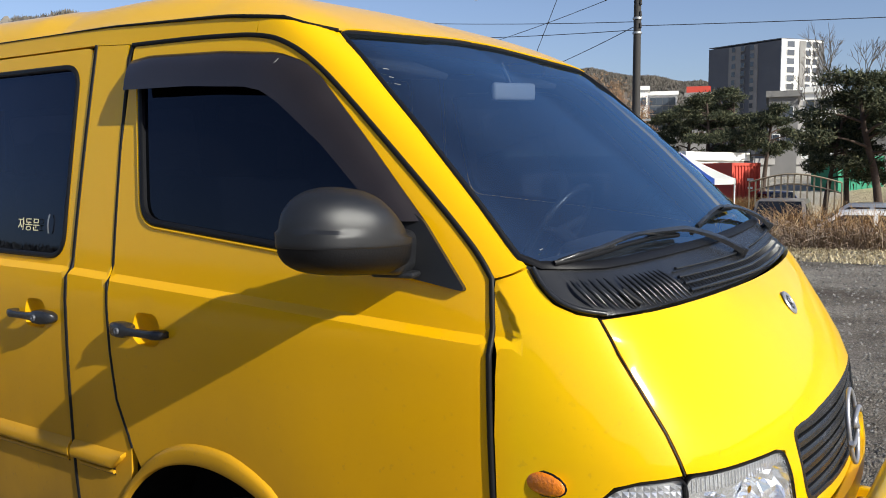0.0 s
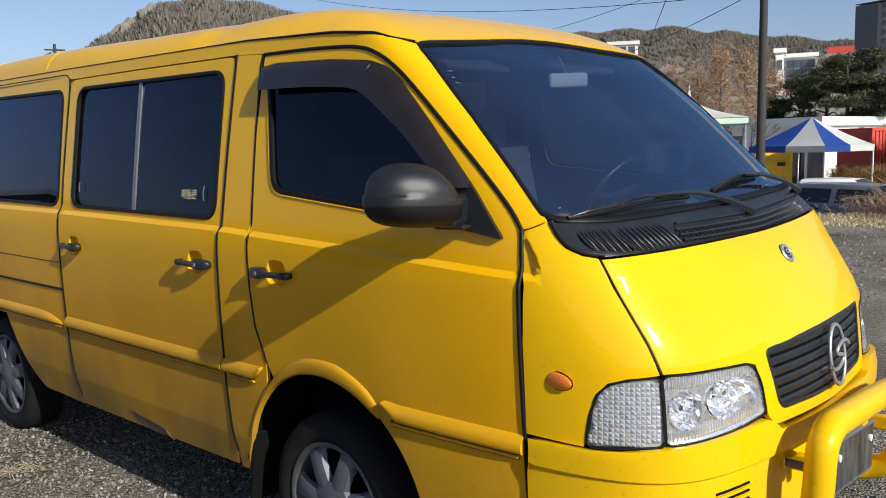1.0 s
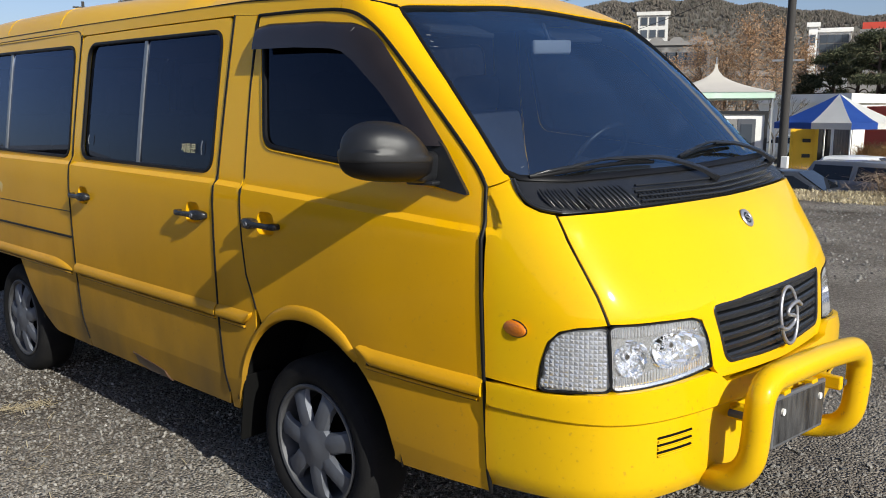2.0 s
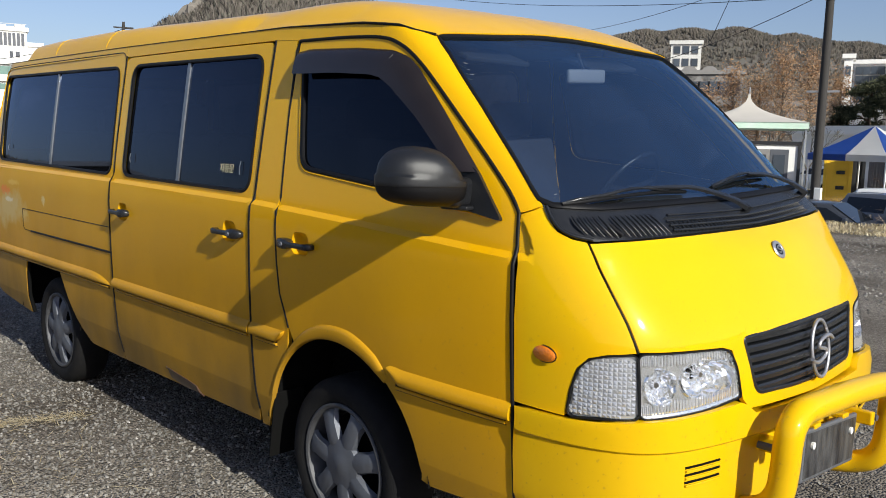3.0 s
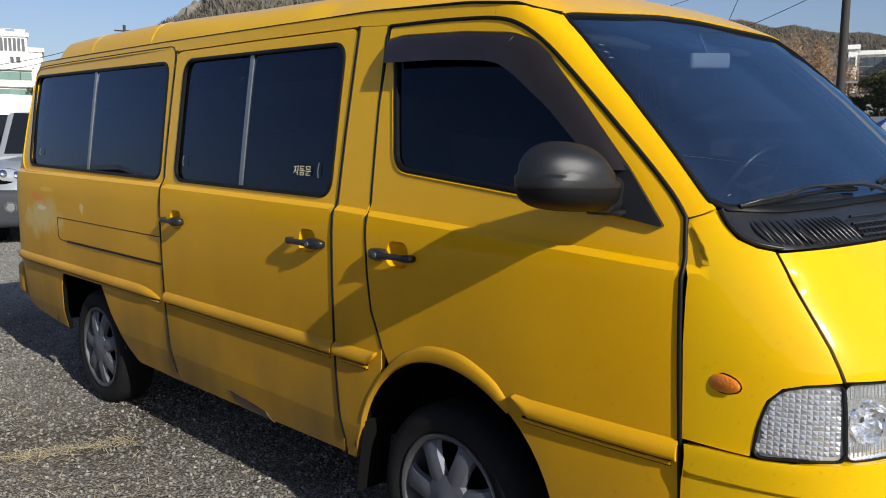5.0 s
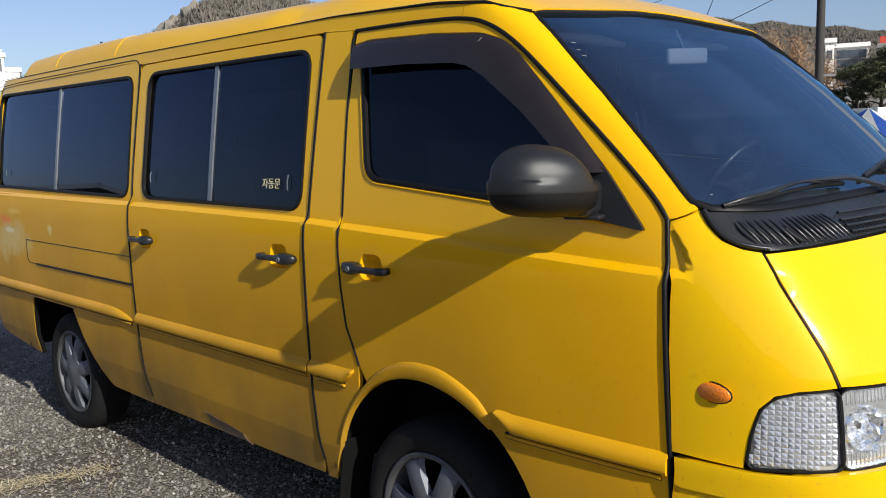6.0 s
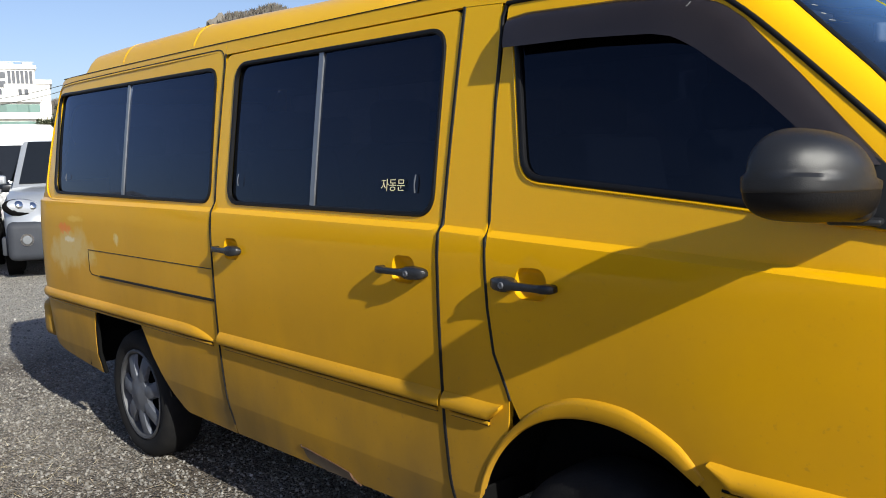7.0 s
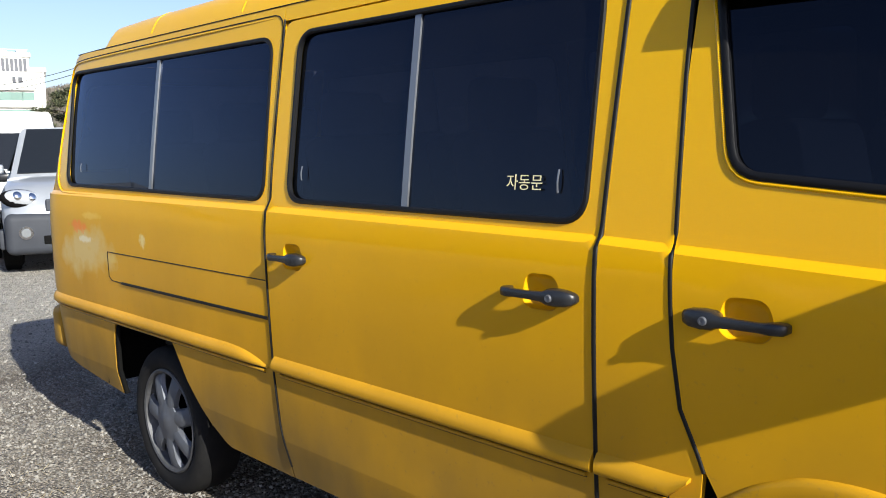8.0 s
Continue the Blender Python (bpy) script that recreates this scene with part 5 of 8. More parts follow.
def wiper(pivot, knee, elbow, tip_mid, blade0, blade1, owner):
    """A wiper with a broad pressed arm and a bracketed blade; points as (degrees, z, lift)."""
    w = new("windscreen_wiper")
    w.parent = owner
    # broad flat arm, pressed from sheet, that narrows towards the blade
    S = smooth_path([Vector(q) for q in (pivot, knee, elbow, tip_mid)], 6)
    bm = bmesh.new()
    rows = []
    for i, q in enumerate(S):
        f = i / (len(S) - 1)
        p, n = on_front(q.x, q.y, q.z)
        q2 = S[min(i + 1, len(S) - 1)] if i < len(S) - 1 else q
        q1 = S[max(i - 1, 0)]
        t = (on_front(q2.x, q2.y, q2.z)[0] - on_front(q1.x, q1.y, q1.z)[0]).normalized()
        s = n.cross(t).normalized()
        wd = float(np.interp(f, [0, .06, .2, .5, .8, 1], [.015, .021, .018, .013, .007, .005]))
        th = float(np.interp(f, [0, .1, .5, 1], [.012, .010, .006, .0035]))
        rows.append([bm.verts.new(p + s * wd * u_ + n * th * v_) for u_, v_ in ((-1, -.6), (-.85, .8), (-.4, 1), (.4, 1), (.85, .8), (1, -.6))])
    for r0, r1 in zip(rows, rows[1:]):
        for k in range(6):
            bm.faces.new((r0[k], r0[(k + 1) % 6], r1[(k + 1) % 6], r1[k]))
    bm.faces.new(rows[0])
    bm.faces.new(rows[-1])
    part("wiper_arm", bm, BLACK_PLASTIC, w)
    cap = bmesh.new()
    c, n = on_front(*pivot)
    bm_cyl(c - n * .02, c + n * .012, .018, .015, 16, cap)
    part("wiper_pivot", cap, BLACK_PLASTIC, w, "", True)
    bl = lambda f, up, lift: on_front(blade0[0] + (blade1[0] - blade0[0]) * f, blade0[1] + (blade1[1] - blade0[1]) * f + .010 * math.sin(math.pi * f) + up, lift)[0]
    blade = [bl(f, 0, .006) for f in np.linspace(0, 1, 20)]
    tube("wiper_rubber", blade, .0068, BLACK_RUBBER, w, 6)
    for f0, f1, h_ in ((.16, .84, .022), (.02, .36, .012), (.64, .98, .012)):
        arc_ = [bl(f0 + (f1 - f0) * t, .002, .007 + h_ * math.sin(math.pi * t) ** .7) for t in np.linspace(0, 1, 16)]
        tube("wiper_bracket", arc_, .0056, BLACK_PLASTIC, w, 6)


wiper((1.3, 1.335, .014), (-1.6, 1.366, .020), (-9, 1.397, .026), (-19.5, 1.402, .028), (-33.0, 1.374), (-9.9, 1.398), van)
wiper((26.2, 1.340, .014), (24.4, 1.372, .020), (19, 1.408, .026), (11.5, 1.424, .028), (-1.7, 1.408), (20, 1.420), van)

# air slots of the bumper
for s in (-1, 1):
    for k in range(3):
        z = .634 - k * .0225
        P = [tuple(bumper_at(np.array([s * u]), np.array([z + (22.3 - u) * .0009]))[0]) for u in np.linspace(17.9, 22.4, 9)]
        tube("bumper_slot", [Vector(p) + Vector((.0, 0, 0)) for p in P], .0040, DARK, bumper, 6)
        tube("bumper_slot_lip", [Vector(p) + Vector((.004, -s * .001 * 0, -.0095)) for p in P], .0035, YELLOW, bumper, 6)

# painted bull bar
bar = new("bull_bar")
bar.parent = van
half = [(1.33, -.40, .452), (1.40, -.425, .462), (1.462, -.43, .492), (1.497, -.43, .545), (1.508, -.43, .62), (1.512, -.43, .70), (1.514, -.415, .752), (1.516, -.365, .787), (1.520, -.29, .795), (1.522, -.15, .797), (1.523, 0, .798)]
# the bar is lowered towards the van's left to fit the camera's view
sag = lambda y, z: z - .055 * (y + .43) / .86
line = [(x, y, sag(y, z)) for x, y, z in half + [(x, -y, z) for x, y, z in half[-2::-1]]]
tube("bar_tube", smooth_path(line, 6), .042, YELLOW, bar, 20)
for s in (-1, 1):
    bm = bmesh.new()
    bm_box(1.44, s * .34, sag(s * .34, .66), .10, .03, .05, .006, 2, bm)
    part("bar_bracket", bm, YELLOW, bar)
    bm = bmesh.new()
    bm_cyl((1.49, s * .375, sag(s * .375, .66)), (1.40, s * .375, sag(s * .375, .66)), .012, n=10, bm=bm)
    part("bar_bolt", bm, ALLOY, bar)
    bm = bmesh.new()
    bm_box(1.30, s * .36, .43, .14, .05, .05, .008, 2, bm)
    part("bar_foot", bm, BLACK_PLASTIC, bar)
plate = new("number_plate")
plate.parent = van
bm = bmesh.new()
bm_box(1.475, .0, .580, .010, .42, .150, .004, 2, bm, Matrix.Rotation(-.064, 4, "X"))
part("plate_board", bm, PLATE, plate, "worn grey number plate holder")
bm = bmesh.new()
bm_box(1.470, .0, .580, .016, .44, .172, .006, 2, bm, Matrix.Rotation(-.064, 4, "X"))
part("plate_frame", bm, ALU, plate)
for s in (-1, 1):
    bm = bmesh.new()
    bm_cyl((1.478, s * .16, .612 - s * .01), (1.488, s * .16, .612 - s * .01), .012, n=10, bm=bm)
    part("plate_bolt", bm, WHITE_MARK, plate)
    bm = bmesh.new()
    bm_box(1.45, s * .12, .668 - s * .008, .06, .05, .016, .003, 1, bm)
    part("plate_bracket", bm, YELLOW, plate)

# ---- small marks on the side ----
def side_patch(name, loop, mat, owner, lift=.0015, d=.001):
    return skin(name, side, dense(loop, .02), [], mat, owner, .02, d, 1, lift)


txt = bpy.data.curves.new("window_lettering", "FONT")
txt.body = "\uc790\ub3d9\ubb38"
txt.size = .044
txt.extrude = .0004
txt.space_character = 1.0
txt.materials.append(CREAM)
lett = new("window_lettering", txt)
lett.parent = van
lean = math.atan2(.0255, .19)
pz = side(np.array([-.892]), np.array([1.397]))[0]
lett.matrix_world = Matrix.Translation((pz[0], pz[1] - .002, pz[2])) @ Matrix.Rotation(math.pi / 2 + .135 * -1, 4, "X")
for (x, z0, z1) in ((-.724, 1.388, 1.446), (-1.813, 1.404, 1.452), (-3.727, 1.419, 1.461)):
    P = [tuple(side(np.array([x]), np.array([z]))[0] + np.array((0, -.004 * math.sin(math.pi * (z - z0) / (z1 - z0)), 0))) for z in np.linspace(z0, z1, 8)]
    tube("window_latch", P, .0025, ALU, van, 6)
crack = [(.170, 1.785, .041), (.174, 1.797, .039), (.184, 1.803, .038), (.189, 1.816, .034), (.199, 1.822, .032), (.203, 1.834, .028), (.214, 1.840, .025), (.218, 1.850, .019)]
tube("visor_crack", [tuple(side(np.array([a]), np.array([b]))[0] - np.array((0, c, 0))) for a, b, c in crack], [.0008, .0017, .0012, .002, .0012, .0016, .001, .0006], GREY_PAINT, van, 5)
for u0, u1, z0, z1 in ((-44.5, -43.7, 1.817, 1.816), (-43.9, -43.3, 1.795, 1.793), (-43.4, -42.6, 1.777, 1.775), (-33.5, -33.2, 1.403, 1.405)):
    tube("windscreen_mark", [on_front(u0 + (u1 - u0) * f, z0 + (z1 - z0) * f, .001)[0] for f in (0, .5, 1)], .0009, GREY_PAINT, van, 5)
side_patch("torn_sill", rounded([(-1.425, .386), (-1.33, .374), (-1.20, .362), (-1.125, .350), (-1.085, .322), (-1.28, .320), (-1.40, .340)], .012, 3), PRIMER, van)
for run in ([(-1.43, .392), (-1.426, .381), (-1.40, .384), (-1.33, .376), (-1.22, .365), (-1.13, .353)], [(-1.128, .352), (-1.116, .336), (-1.095, .324), (-1.072, .319)]):
    P = [tuple(side(np.array([p.x]), np.array([p.y]))[0] - np.array((0, .002, 0))) for p in smooth_path([Vector((a, b, 0)) for a, b in run], 4)]
    tube("torn_edge", P, [.0028 if run[0][0] < -1.2 else .0045] * len(P), RUST, van, 6)

# ---- inside the van ----
cab = new("cabin")
cab.parent = van
bm = bmesh.new()
bm_box(-1.6, 0, .50, 4.5, 1.12, .05, 0, 1, bm)
part("cabin_floor", bm, INTERIOR, cab)
bm = bmesh.new()
bm_box(.72, 0, 1.16, .42, 1.62, .26, .06, 4, bm)
bm_box(.60, .36, 1.27, .22, .42, .12, .04, 3, bm)
part("dashboard", bm, INTERIOR, cab, "", True)
bm = bmesh.new()
bm_box(-1.85, 0, 1.955, 3.7, 1.44, .02, 0, 1, bm)
part("headliner", bm, INTERIOR, cab)
sw = new("steering_wheel")
sw.parent = cab
cs, tilt = Vector((.38, .40, 1.335)), Matrix.Rotation(radians(-58), 3, "Y")
tube("wheel_ring", [cs + tilt @ Vector((.0 + .19 * math.cos(a), .19 * math.sin(a), 0)) for a in np.linspace(0, 2 * math.pi, 32, endpoint=False)], .014, BLACK_PLASTIC, sw, 8, True)
for a in (0.2, math.pi - .2, -math.pi / 2):
    tube("wheel_spoke", [cs, cs + tilt @ Vector((.18 * math.sin(a), .18 * math.cos(a), 0))], .014, BLACK_PLASTIC, sw, 6)
tube("steering_column", [cs, cs + tilt @ Vector((0, 0, -.35))], .03, BLACK_PLASTIC, sw, 8)


def seat(x, y, w):
    s = new("seat")
    s.parent = cab
    bm = bmesh.new()
    bm_box(x, y, .92, .50, w, .16, .05, 3, bm)
    part("seat_cushion", bm, SEAT, s, "", True)
    bm = bmesh.new()
    bm_box(x - .28, y, 1.25, .14, w, .62, .05, 3, bm, Matrix.Rotation(radians(-12), 4, "Y"))
    part("seat_back", bm, SEAT, s, "", True)
    bm = bmesh.new()
    bm_box(x - .36, y, 1.64, .10, min(w, .28), .18, .04, 3, bm)
    part("headrest", bm, SEAT, s, "", True)
    bm = bmesh.new()
    low = .52 if x < -.5 else .83
    bm_box(x, y, (low + .85) / 2, .40, w * .8, .85 - low, .005, 1, bm)
    part("seat_base", bm, INTERIOR, s)


for y in (.42, -.46):
    seat(.02, y, .54)
for x in (-.95, -1.75, -2.55, -3.35):
    seat(x, .40, .84)
    seat(x, -.43, .46)
rm = new("rear_view_mirror")
rm.parent = cab
bm = bmesh.new()
bm_box(.385, .05, 1.824, .025, .19, .058, .012, 3, bm, Matrix.Rotation(-.3, 4, "Z"))
part("mirror_body", bm, PALE_GREY_TRIM, rm, "", True)
tube("mirror_arm", [(.38, .05, 1.84), (.34, .05, 1.92)], .008, BLACK_PLASTIC, rm, 6)
for s in (-1, 1):
    bm = bmesh.new()
    bm_box(.22, s * .38, 1.885, .16, .36, .02, .006, 2, bm, Matrix.Rotation(radians(20), 4, "Y"))
    part("sun_visor", bm, INTERIOR, cab)
# ---- ground ----
def gravel_material():
    m = bpy.data.materials.new("dark_gravel")
    m.use_nodes = True
    nt = m.node_tree
    b = nt.nodes["Principled BSDF"]
    b.inputs["Roughness"].default_value = 0.95
    b.inputs["Specular IOR Level"].default_value = 0.2
    tc = nt.nodes.new("ShaderNodeTexCoord")

    def vor(s):
        n = nt.nodes.new("ShaderNodeTexVoronoi")
        n.inputs["Scale"].default_value = s
        nt.links.new(tc.outputs["Object"], n.inputs["Vector"])
        return n

    def noi(s, d=4):
        n = nt.nodes.new("ShaderNodeTexNoise")
        n.inputs["Scale"].default_value = s
        n.inputs["Detail"].default_value = d
        nt.links.new(tc.outputs["Object"], n.inputs["Vector"])
        return n

    def ramp(src, stops):
        r = nt.nodes.new("ShaderNodeValToRGB")
        while len(r.color_ramp.elements) < len(stops):
            r.color_ramp.elements.new(.5)
        for e, (p, c) in zip(r.color_ramp.elements, stops):
            e.position, e.color = p, (*c, 1)
        nt.links.new(src, r.inputs[0])
        return r.outputs[0]

    def mul(a, bb, kind="MULTIPLY", f=1.0):
        x = nt.nodes.new("ShaderNodeMix")
        x.data_type, x.blend_type = "RGBA", kind
        x.inputs["Factor"].default_value = f
        nt.links.new(a, x.inputs["A"])
        nt.links.new(bb, x.inputs["B"])
        return x.outputs["Result"]

    cells = vor(72)
    sep = nt.nodes.new("ShaderNodeSeparateColor")
    nt.links.new(cells.outputs["Color"], sep.inputs[0])
    stone = ramp(sep.outputs[0], [(0.0, (.135, .125, .110)), (.5, (.225, .210, .187)), (.85, (.295, .277, .25)), (1.0, (.40, .378, .345))])
    patch = ramp(noi(.55, 6).outputs["Fac"], [(.32, (.42, .36, .31)), (.50, (.92, .86, .80)), (.70, (1.45, 1.40, 1.32))])
    grit = ramp(noi(160, 3).outputs["Fac"], [(.3, (.55, .55, .55)), (.7, (1.3, 1.3, 1.3))])
    col = mul(mul(stone, patch), grit)
    # straw on the bank beyond the parking
    sy = nt.nodes.new("ShaderNodeSeparateXYZ")
    nt.links.new(tc.outputs["Object"], sy.inputs[0])
    edge = nt.nodes.new("ShaderNodeMath")
    edge.operation = "ADD"
    nt.links.new(sy.outputs["Y"], edge.inputs[0])
    wob = nt.nodes.new("ShaderNodeMath")
    wob.operation = "MULTIPLY"
    wob.inputs[1].default_value = 3.0
    nt.links.new(noi(.5, 5).outputs["Fac"], wob.inputs[0])
    nt.links.new(wob.outputs[0], edge.inputs[1])
    mr = nt.nodes.new("ShaderNodeMapRange")
    mr.inputs["From Min"].default_value, mr.inputs["From Max"].default_value = 16.9, 17.7
    nt.links.new(edge.outputs[0], mr.inputs["Value"])
    straw = ramp(noi(9, 8).outputs["Fac"], [(.3, (.20, .16, .10)), (.55, (.46, .38, .24)), (.8, (.58, .50, .33))])
    x = nt.nodes.new("ShaderNodeMix")
    x.data_type = "RGBA"
    nt.links.new(mr.outputs[0], x.inputs["Factor"])
    nt.links.new(col, x.inputs["A"])
    nt.links.new(straw, x.inputs["B"])
    # paler ground beyond the van's tail: the sun's backscatter is put into its colour
    pale = nt.nodes.new("ShaderNodeMath")
    pale.operation = "ADD"
    nt.links.new(sy.outputs["X"], pale.inputs[0])
    nt.links.new(wob.outputs[0], pale.inputs[1])
    mp2 = nt.nodes.new("ShaderNodeMapRange")
    mp2.inputs["From Min"].default_value, mp2.inputs["From Max"].default_value = -4.2, -6.2
    mp2.inputs["To Max"].default_value = .8
    nt.links.new(pale.outputs[0], mp2.inputs["Value"])
    sunlit_gravel = ramp(noi(26, 6).outputs["Fac"], [(.3, (.26, .24, .21)), (.55, (.40, .375, .33)), (.75, (.52, .49, .44))])
    x2 = nt.nodes.new("ShaderNodeMix")
    x2.data_type = "RGBA"
    nt.links.new(mp2.outputs[0], x2.inputs["Factor"])
    nt.links.new(x.outputs["Result"], x2.inputs["A"])
    nt.links.new(sunlit_gravel, x2.inputs["B"])
    nt.links.new(x2.outputs["Result"], b.inputs["Base Color"])
    bp = nt.nodes.new("ShaderNodeBump")
    bp.inputs["Strength"].default_value = 1.0
    bp.inputs["Distance"].default_value = 0.02
    bp.invert = True
    nt.links.new(cells.outputs["Distance"], bp.inputs["Height"])
    bp2 = nt.nodes.new("ShaderNodeBump")
    bp2.inputs["Strength"].default_value = .7
    bp2.inputs["Distance"].default_value = 0.05
    nt.links.new(noi(7, 6).outputs["Fac"], bp2.inputs["Height"])
    nt.links.new(bp.outputs[0], bp2.inputs["Normal"])
    nt.links.new(bp2.outputs[0], b.inputs["Normal"])
    return m


GRAVEL = gravel_material()


def ground_z(x, y):
    x, y = np.asarray(x, float), np.asarray(y, float)
    deep = np.clip((-2.5 - x) / 1.5, 0, 1)
    s = np.clip((y - 17.2 + .6 * deep) / (2.2 - .9 * deep), 0, 1)
    bank = np.exp(-((y - 16.9) / .8) ** 2) * .10
    up = np.clip((y - 27) / 45, 0, 1)
    fine = .012 * np.sin(x * 1.7 + 1.3 * np.sin(y * .9)) * np.sin(y * 1.3 + x * .4) * np.clip((y - 1.5) / 2, 0, 1)
    return -.043 - .0115 * np.maximum(y - 2.5, 0) - (.65 + .25 * deep) * s * s * (3 - 2 * s) + 3.2 * up * up + bank + fine


gx = np.concatenate([-np.geomspace(3000, 14, 24), np.linspace(-13, 13, 80), np.geomspace(14, 3000, 24)])
gy = np.concatenate([-np.geomspace(3000, 12, 24), np.linspace(-11, 40, 150), np.geomspace(42, 3000, 24)])
X, Y = np.meshgrid(gx, gy, indexing="ij")
Z = ground_z(X, Y)
gv = np.stack([X.ravel(), Y.ravel(), Z.ravel()], 1)
k = len(gy)
gf = [(i * k + j, (i + 1) * k + j, (i + 1) * k + j + 1, i * k + j + 1) for i in range(len(gx) - 1) for j in range(k - 1)]
ground = tagged(mesh_ob("ground", gv, gf, GRAVEL, None, True), "dark grey gravel parking ground", "ground", "", "structure")

EYE0 = Vector((2.3, -2.7, 1.52))


def spot(az, d, z=None):
    """A place seen from near the start of the walk: degrees left of the y axis, and metres."""
    x, y = EYE0.x - d * math.sin(radians(az)), EYE0.y + d * math.cos(radians(az))
    return Vector((x, y, float(ground_z(x, y)) if z is None else z))


VIEW_DROP = .68


def height(el, d):
    """The height seen el degrees up, d metres off, lowered to fit the camera's view."""
    return EYE0.z + d * math.tan(radians(el - VIEW_DROP))


def island_material(name, stops, rough=0.9, bump=0.0, transl=False):
    """Colour by piece, for joined stones, blades and leaves."""
    m = bpy.data.materials.new(name)
    m.use_nodes = True
    nt = m.node_tree
    b = nt.nodes["Principled BSDF"]
    b.inputs["Roughness"].default_value = rough
    b.inputs["Specular IOR Level"].default_value = 0.25
    g = nt.nodes.new("ShaderNodeNewGeometry")
    r = nt.nodes.new("ShaderNodeValToRGB")
    while len(r.color_ramp.elements) < len(stops):
        r.color_ramp.elements.new(.5)
    for e, (p, c) in zip(r.color_ramp.elements, stops):
        e.position, e.color = p, (*c, 1)
    nt.links.new(g.outputs["Random Per Island"], r.inputs[0])
    nt.links.new(r.outputs[0], b.inputs["Base Color"])
    return m


def soup(name, centres, scales, shape_v, shape_f, mat, rng, label, category, squash=1.0, kind="stuff", parent=None, tilt=math.pi):
    """Many turned copies of one small shape, joined."""
    n = len(centres)
    sv = np.array(shape_v, float)
    a, b_, c = rng.uniform(0, 2 * math.pi, n), rng.uniform(-tilt, tilt, n) * .5, rng.uniform(0, 2 * math.pi, n)
    ca, sa, cb, sb, cc, sc = np.cos(a), np.sin(a), np.cos(b_), np.sin(b_), np.cos(c), np.sin(c)
    R = np.empty((n, 3, 3))
    R[:, 0] = np.stack([ca * cc - sa * cb * sc, -ca * sc - sa * cb * cc, sa * sb], 1)
    R[:, 1] = np.stack([sa * cc + ca * cb * sc, -sa * sc + ca * cb * cc, -ca * sb], 1)
    R[:, 2] = np.stack([sb * sc, sb * cc, cb], 1)
    V = np.einsum("nij,kj->nki", R, sv) * np.asarray(scales).reshape(n, 1, -1)
    V[:, :, 2] *= squash
    V += np.asarray(centres)[:, None, :]
    k = len(sv)
    F = (np.array(shape_f)[None] + (np.arange(n) * k)[:, None, None]).reshape(-1, len(shape_f[0]))
    ob = mesh_ob(name, V.reshape(-1, 3), F, mat, parent, False)
    if parent is None:
        tagged(ob, label, category, "", kind)
    else:
        ob["label"] = label
        ob["kind"] = kind
    return ob


rng = np.random.default_rng(7)
STONE_V = [(1, 0, .1), (-.9, .15, 0), (.1, .8, -.1), (-.1, -.85, .1), (.05, .1, .6), (0, 0, -.6)]
STONE_F = [(0, 2, 4), (2, 1, 4), (1, 3, 4), (3, 0, 4), (2, 0, 5), (1, 2, 5), (3, 1, 5), (0, 3, 5)]
STONES = island_material("gravel_stones", [(0, (.10, .094, .085)), (.35, (.16, .151, .138)), (.7, (.22, .207, .187)), (.97, (.28, .266, .243)), (.995, (.31, .29, .265)), (1, (.50, .48, .44))])


def scatter(n, x0, x1, y0, y1, lo, hi):
    x, y = rng.uniform(x0, x1, n), rng.uniform(y0, y1, n)
    return x, y, lo + (hi - lo) * rng.random(n) ** 2.5


xs, ys, ss = (np.concatenate(q) for q in zip(scatter(30000, -5.5, 1.2, -2.1, .9, .005, .016), scatter(14000, -12.5, -4.0, -2.5, 4.0, .007, .022),
              scatter(12000, .8, 4.5, -1.0, 6.0, .006, .020), scatter(9000, -3.5, 4.5, 6.0, 17.0, .010, .032)))
soup("gravel", np.stack([xs, ys, ground_z(xs, ys) + ss * .2], 1), ss, STONE_V, STONE_F, STONES, rng, "loose grey gravel stones lying on the ground", "gravel")

STRAW = island_material("straw", [(0, (.26, .20, .11)), (.5, (.50, .41, .25)), (1, (.66, .58, .40))])
# scraps of straw on the gravel
n = 620
along = rng.uniform(0, 1, 320)
x = np.concatenate([-2.37 + .16 * along + rng.normal(0, .045, 320), rng.normal(-2.6, 1.0, 300)])
y = np.concatenate([-1.62 + .60 * along + rng.normal(0, .02, 320), rng.normal(-1.5, .28, 300)])
soup("straw_scraps", np.stack([x, y, np.full(n, -.031)], 1), rng.uniform(.03, .10, n), [(-.02, -.5, 0), (.02, -.5, 0), (.02, .5, .03), (-.02, .5, .03)], [(0, 1, 2, 3)], STRAW, rng, "scattered dry straw on the gravel", "straw", squash=.25, tilt=.5)

